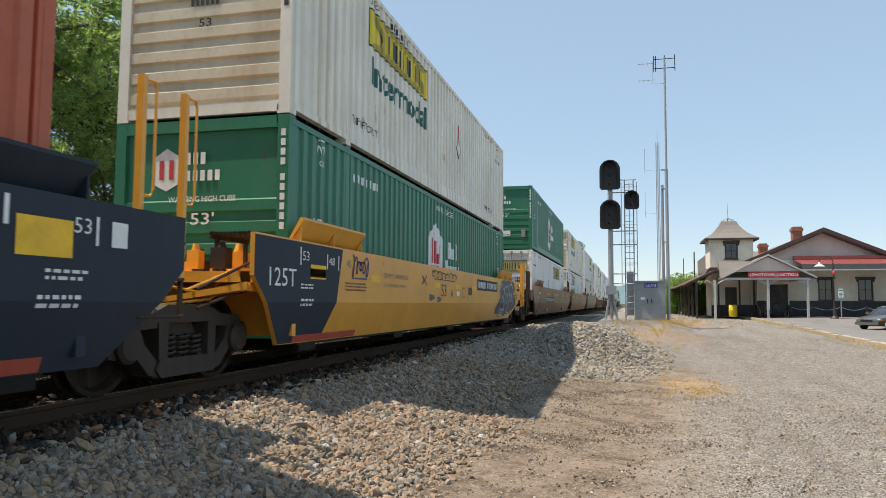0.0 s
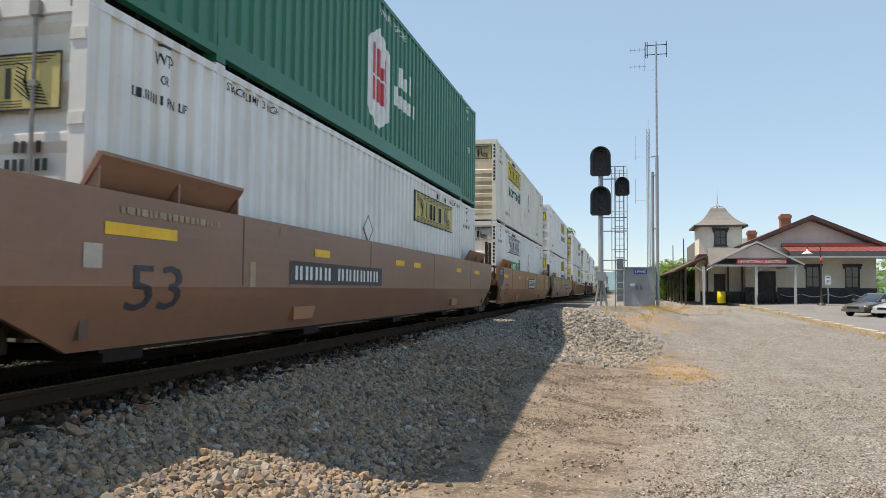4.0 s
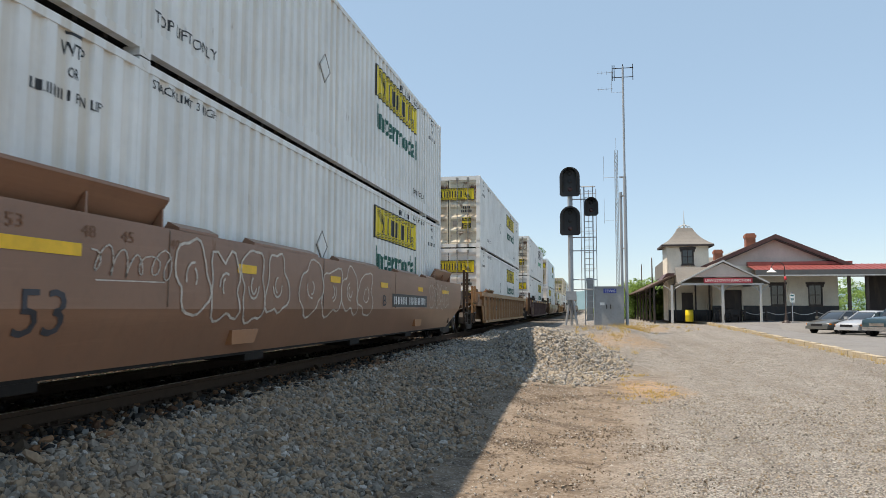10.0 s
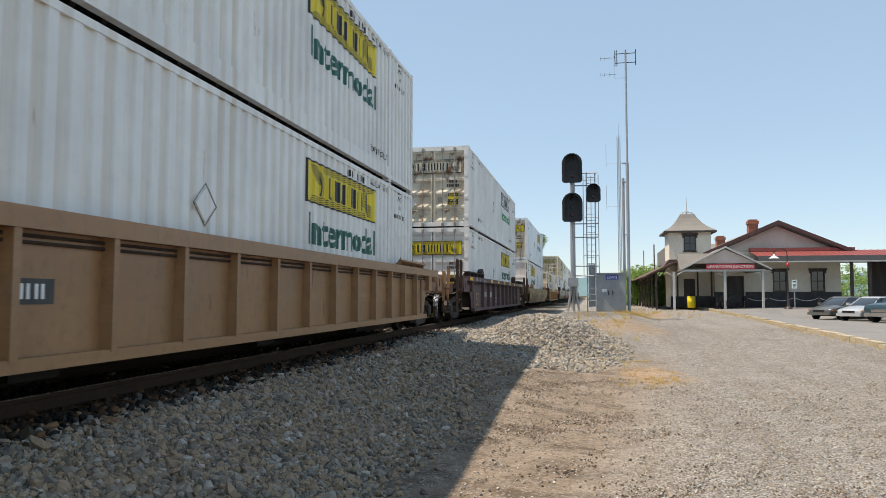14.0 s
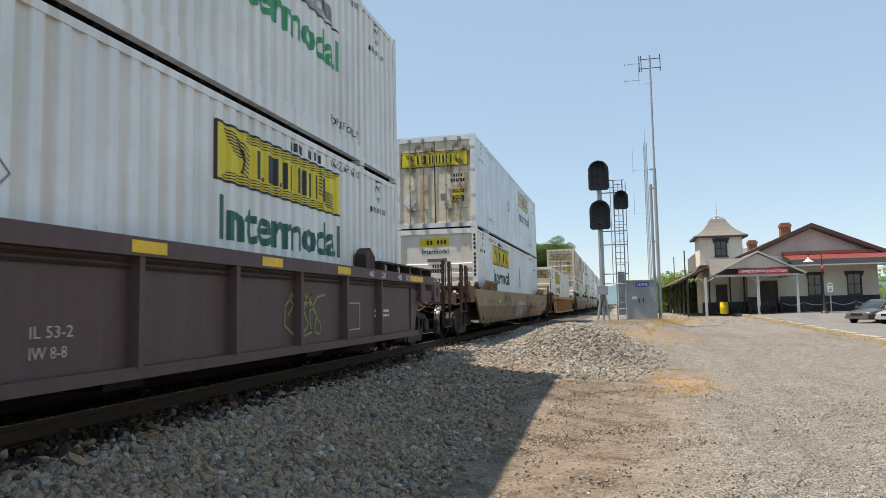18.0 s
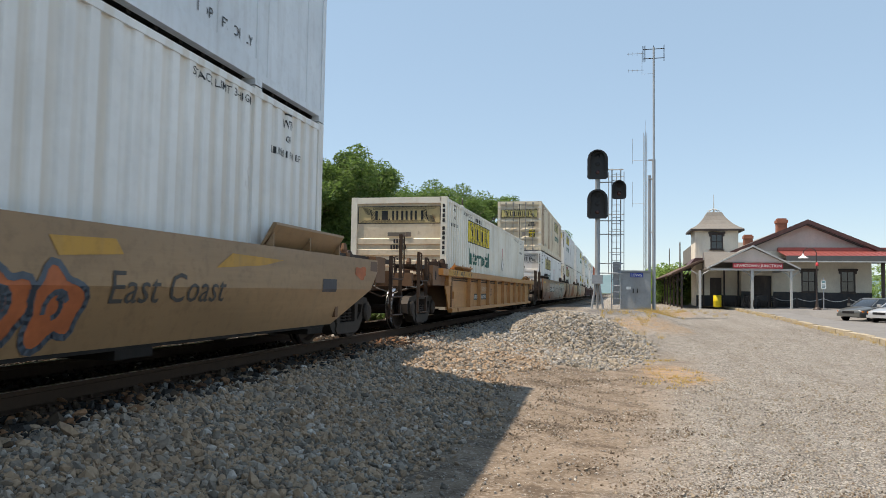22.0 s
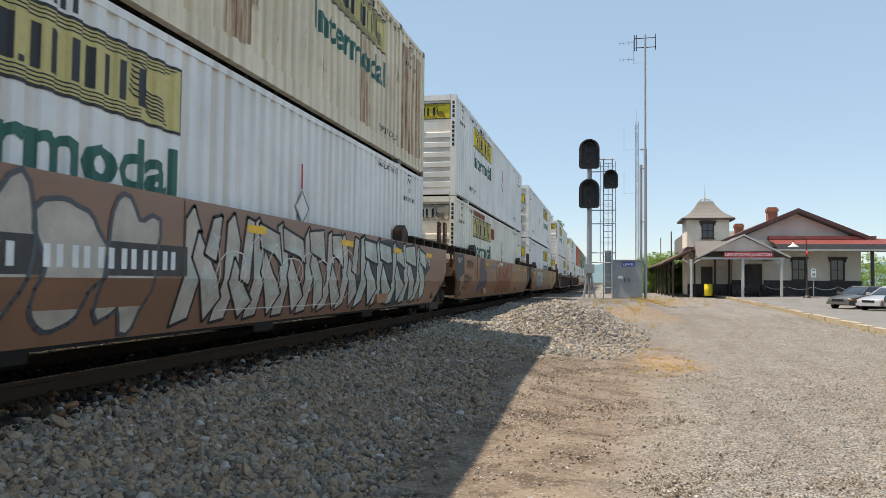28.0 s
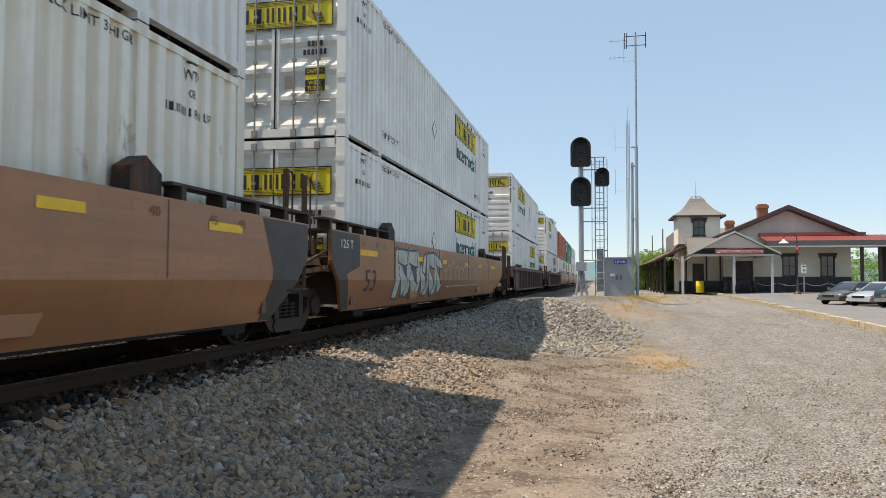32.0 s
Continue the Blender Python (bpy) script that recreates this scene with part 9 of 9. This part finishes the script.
def build_trees():
    a = make_tree(1, 12.5, 0.8, False, LEAF_A, 0.066, 260, "tall deep green broadleaf tree behind the track")
    b = make_tree(2, 11.5, 0.82, False, LEAF_B, 0.064, 250, "fresh green broadleaf tree behind the track")
    o = make_tree(7, 13.2, 0.72, True, LEAF_D, 0.07, 420, "open-crowned tree with bare crooked limbs")
    d = make_tree(5, 12.0, 0.85, False, LEAF_D, 0.11, 420, "dense dark green tree behind the track", 0.05)
    e = make_tree(9, 11.5, 0.95, False, LEAF_D, 0.11, 420, "broad dark green tree behind the track", 0.05)
    protos = {"a": a, "b": b, "o": o, "d": d, "e": e}
    spots = [("o", -15.2, 22.8, 0, 0.98), ("a", -17.0, 10.5, 40, 1.08), ("b", -16.4, 15.0, 130, 1.12), ("a", -17.2, 19.2, 200, 1.10), ("d", -15.2, 7.0, 20, 0.9),
             ("b", -15.4, 31.5, 90, 0.80), ("d", -15.8, 27.5, 250, 0.66), ("a", -17.0, 35.5, 10, 0.86), ("d", -15.5, 39.5, 160, 0.82), ("b", -16.0, 44.5, 310, 0.88), ("a", -16.8, 50.0, 70, 0.84),
             ("d", -17.5, 56.0, 220, 0.86), ("a", -17.0, 63.0, 120, 0.98), ("b", -17.0, 71.0, 30, 1.08), ("d", -16.5, 79.0, 270, 1.2), ("a", -16.5, 87.0, 200, 1.2),
             ("a", -11.2, 99.0, 330, 1.0), ("d", -12.5, 108.0, 100, 1.1), ("b", -18.0, 13.0, 75, 1.25), ("a", -18.0, 22.0, 310, 1.05), ("b", -14.8, 12.5, 33, 0.75), ("d", -14.6, 18.0, 77, 0.62), ("d", -19, 30, 60, 0.9), ("b", -18.5, 41, 60, 0.9), ("a", -19, 47, 140, 0.95), ("b", -18.5, 59, 10, 0.98), ("a", -19, 68, 300, 1.1), ("d", -12.0, 103, 15, 1.0), ("a", -20.0, 14.0, 75, 1.2), ("b", -21.5, 6.0, 160, 1.2), ("a", -22.0, 34.0, 260, 1.0), ("d", -15.2, 2.0, 280, 1.0), ("a", -16.0, -4.0, 280, 1.1)]
    used = set()
    for i, (key, x, y, turn, k) in enumerate(spots):
        key = ("d", "e")[i % 2] if y > 26 else "a" if key == "d" else key
        m = pose(x, y, float(ground_z(x, y)) - 0.02, 0, 0, turn)
        if key in used:
            ob = copy_thing(protos[key], m)
        else:
            ob = protos[key]
            ob.matrix_basis = m
            used.add(key)
        ob.scale = (k, k, k)


def bush(m, h, w, leaf, label, seed, size=0.12, n=40, per=70, name="bush"):
    rs = random.Random(seed)
    t = thing(name, m, label, name)
    cs, ss = [], []
    for i in range(n):
        a, q = rs.uniform(0, math.tau), math.sqrt(rs.uniform(0, 1)) * w
        cs.append((math.cos(a) * q, math.sin(a) * q, h * rs.uniform(0.08, 0.86) * (1 - 0.45 * (q / w) ** 2)))
        ss.append(h * rs.uniform(0.10, 0.2))
    bm = bmesh.new()
    for i in range(6):
        c = cs[i]
        tube(bm, [(0, 0, -0.1), (c[0] * 0.5, c[1] * 0.5, c[2] * 0.6), c], 0.05, 5, 0.015)
    part("stem", bm, BARK, t)
    tagged(part("crown", leaves_mesh("crown", cs, np.array(ss), per, size, leaf, seed), leaf, t), kind="stuff")
    return t


build_trees()
for i, (x, y, h, w) in enumerate(((5.6, 80, 4.9, 2.2), (7.2, 77, 4.2, 1.8), (5.0, 84, 4.6, 2.6), (8.0, 92, 5.6, 3.4), (3.2, 96, 4.4, 2.6), (10.5, 104, 6.2, 4), (6.5, 110, 5.6, 3.6), (26, 100, 6.5, 5), (34, 104, 6.5, 5), (22, 106, 6, 4), (-12.2, 16.0, 2.6, 2.2), (-12.6, 22.5, 2.4, 2.2), (-12.4, 29.0, 2.8, 2.2), (-12.6, 10.5, 2.8, 2.2), (-12.8, 36.0, 3.0, 2.5), (-14.0, 5.0, 4.6, 2.8), (-14.2, 9.0, 5.0, 2.8), (-14.0, 13.0, 4.8, 2.8), (-14.4, 17.0, 5.2, 2.8), (-14.2, 20.5, 4.6, 2.6), (-14.4, 24.5, 5.0, 2.8), (-14.4, 28.5, 5.2, 2.8), (-14.6, 33.0, 5.0, 2.8), (-14.4, 38.0, 4.6, 2.8))):
    bush(pose(x, y, float(ground_z(x, y)) - 0.02), h, w, LEAF_B if x > 0 else LEAF_D if i % 3 else LEAF_A, "sunlit green bushes beyond the platform" if x > 0 else "dark green undergrowth behind the track", 40 + i, 0.13, 60, 130)

hedge = bush(pose(-11.2, -2.0, float(ground_z(-11.2, -2.0)) - 0.02), 1.7, 1.7, LEAF_D, "low dark green scrub beyond the rails", 77, 0.12, 50, 110)
for k in range(1, 19):
    y = -2.0 + 2.5 * k
    x = -11.2 + 0.5 * math.sin(k * 2.1)
    copy_thing(hedge, pose(x, y, float(ground_z(x, y)) - 0.02, 0, 0, 67 * k))


def build_weeds():
    """Dry tufts on the yard and by the relay case."""
    rs = random.Random(9)
    spots = [(1.15 + rs.gauss(0, 0.35), 13.6 + rs.gauss(0, 0.9)) for _ in range(26)] + [(0.9 + rs.gauss(0, 0.3), 17.0 + rs.gauss(0, 0.8)) for _ in range(14)]
    spots += [(2.1 + rs.gauss(0, 0.5), 37.4 + rs.gauss(0, 0.4)) for _ in range(40)] + [(3.6 + rs.gauss(0, 1.0), 47 + rs.gauss(0, 4.0)) for _ in range(50)]
    spots += [(kerb_x(y) - 0.12 + rs.gauss(0, 0.08), y) for y in [20 + 1.1 * k for k in range(30)]] + [(rs.uniform(-0.5, 1.6), rs.uniform(24, 34)) for _ in range(40)]
    verts, faces = [], []
    for x, y in spots:
        z = float(ground_z(x, y))
        tall = 0.05 if y < 20 else 0.16
        for k in range(12):
            a, r = rs.uniform(0, math.tau), rs.uniform(0.0, 0.16)
            bx, by = x + r * math.cos(a), y + r * math.sin(a)
            w, h = 0.008, tall * rs.uniform(0.5, 1.5)
            i = len(verts)
            lean = (rs.uniform(-1, 1) * h, rs.uniform(-1, 1) * h)
            verts += [(bx - w, by, z - 0.01), (bx + w, by, z - 0.01), (bx + lean[0], by + lean[1], z + h)]
            faces.append((i, i + 1, i + 2))
    me = bpy.data.meshes.new("dry_weeds")
    me.from_pydata(verts, [], faces)
    me.materials.append(DRY)
    thing("dry_weeds", Matrix(), "sparse dry straw-coloured weeds on the gravel", "weeds", kind="stuff", mesh=me)


build_weeds()


def build_hills():
    n = Nodes("hazy_wooded_hill")
    hill = n.done(n.mix(n.noise(0.02, 6, space="Object"), (0.10, 0.17, 0.19), (0.16, 0.235, 0.26)), 1.0, 0.0, None, 0.0)
    for name, y, prof in (("far_hills", 2300, lambda x: 40 + 26 * math.sin(x / 420 + 1.0) + 14 * math.sin(x / 150) + 60 * max(0.0, min(1.0, (x - 500) / 500))),):
        bm = bmesh.new()
        rows = []
        for k in range(161):
            x = -2000 + k * 25
            h = prof(x) + 4 * noise.noise((x / 40, 0, 0))
            rows.append([bm.verts.new((x, y - 400, -2)), bm.verts.new((x, y - 150, h * 0.6)), bm.verts.new((x, y, h)), bm.verts.new((x, y + 300, -2))])
        for a, b in zip(rows, rows[1:]):
            for k in range(3):
                bm.faces.new((a[k], b[k], b[k + 1], a[k + 1]))
        thing("backdrop_hills", Matrix(), "low wooded hills blue with distance", "hills", kind="structure", mesh=mesh_from(bm, name, hill, smooth=True))


build_hills()


def utility_pole(x, y, h, label):
    p = thing("utility_pole", pose(x, y, float(ground_z(x, y)) - 0.1), label, "utility pole", "poles beyond the station")
    bm = bmesh.new()
    tube(bm, [(0, 0, 0), (0, 0, h)], 0.10, 8, 0.07)
    part("pole", bm, BARK, p)
    bm = bmesh.new()
    lathe(bm, [(0.03, h), (0.06, h + 0.06), (0.03, h + 0.14)], "z", 8)
    part("insulator", bm, GREY_TRIM, p)


utility_pole(7.5, 88, 7.2, "bare wooden pole beyond the platform")
utility_pole(8.6, 120, 8.4, "bare wooden pole beyond the platform")
utility_pole(-13.2, 62, 9.6, "bare wooden pole behind the track")


def motions():
    for ob, s, z in MOVERS:
        walk(ob, [(t, pose(TX, s - gone(t), z)) for t in KNOTS])
    for ob, y in ROLLERS:
        walk(ob, [(k / 10, pose(0, y, 0.46, math.degrees(gone(k / 10) / 0.46))) for k in range(321)])


motions()
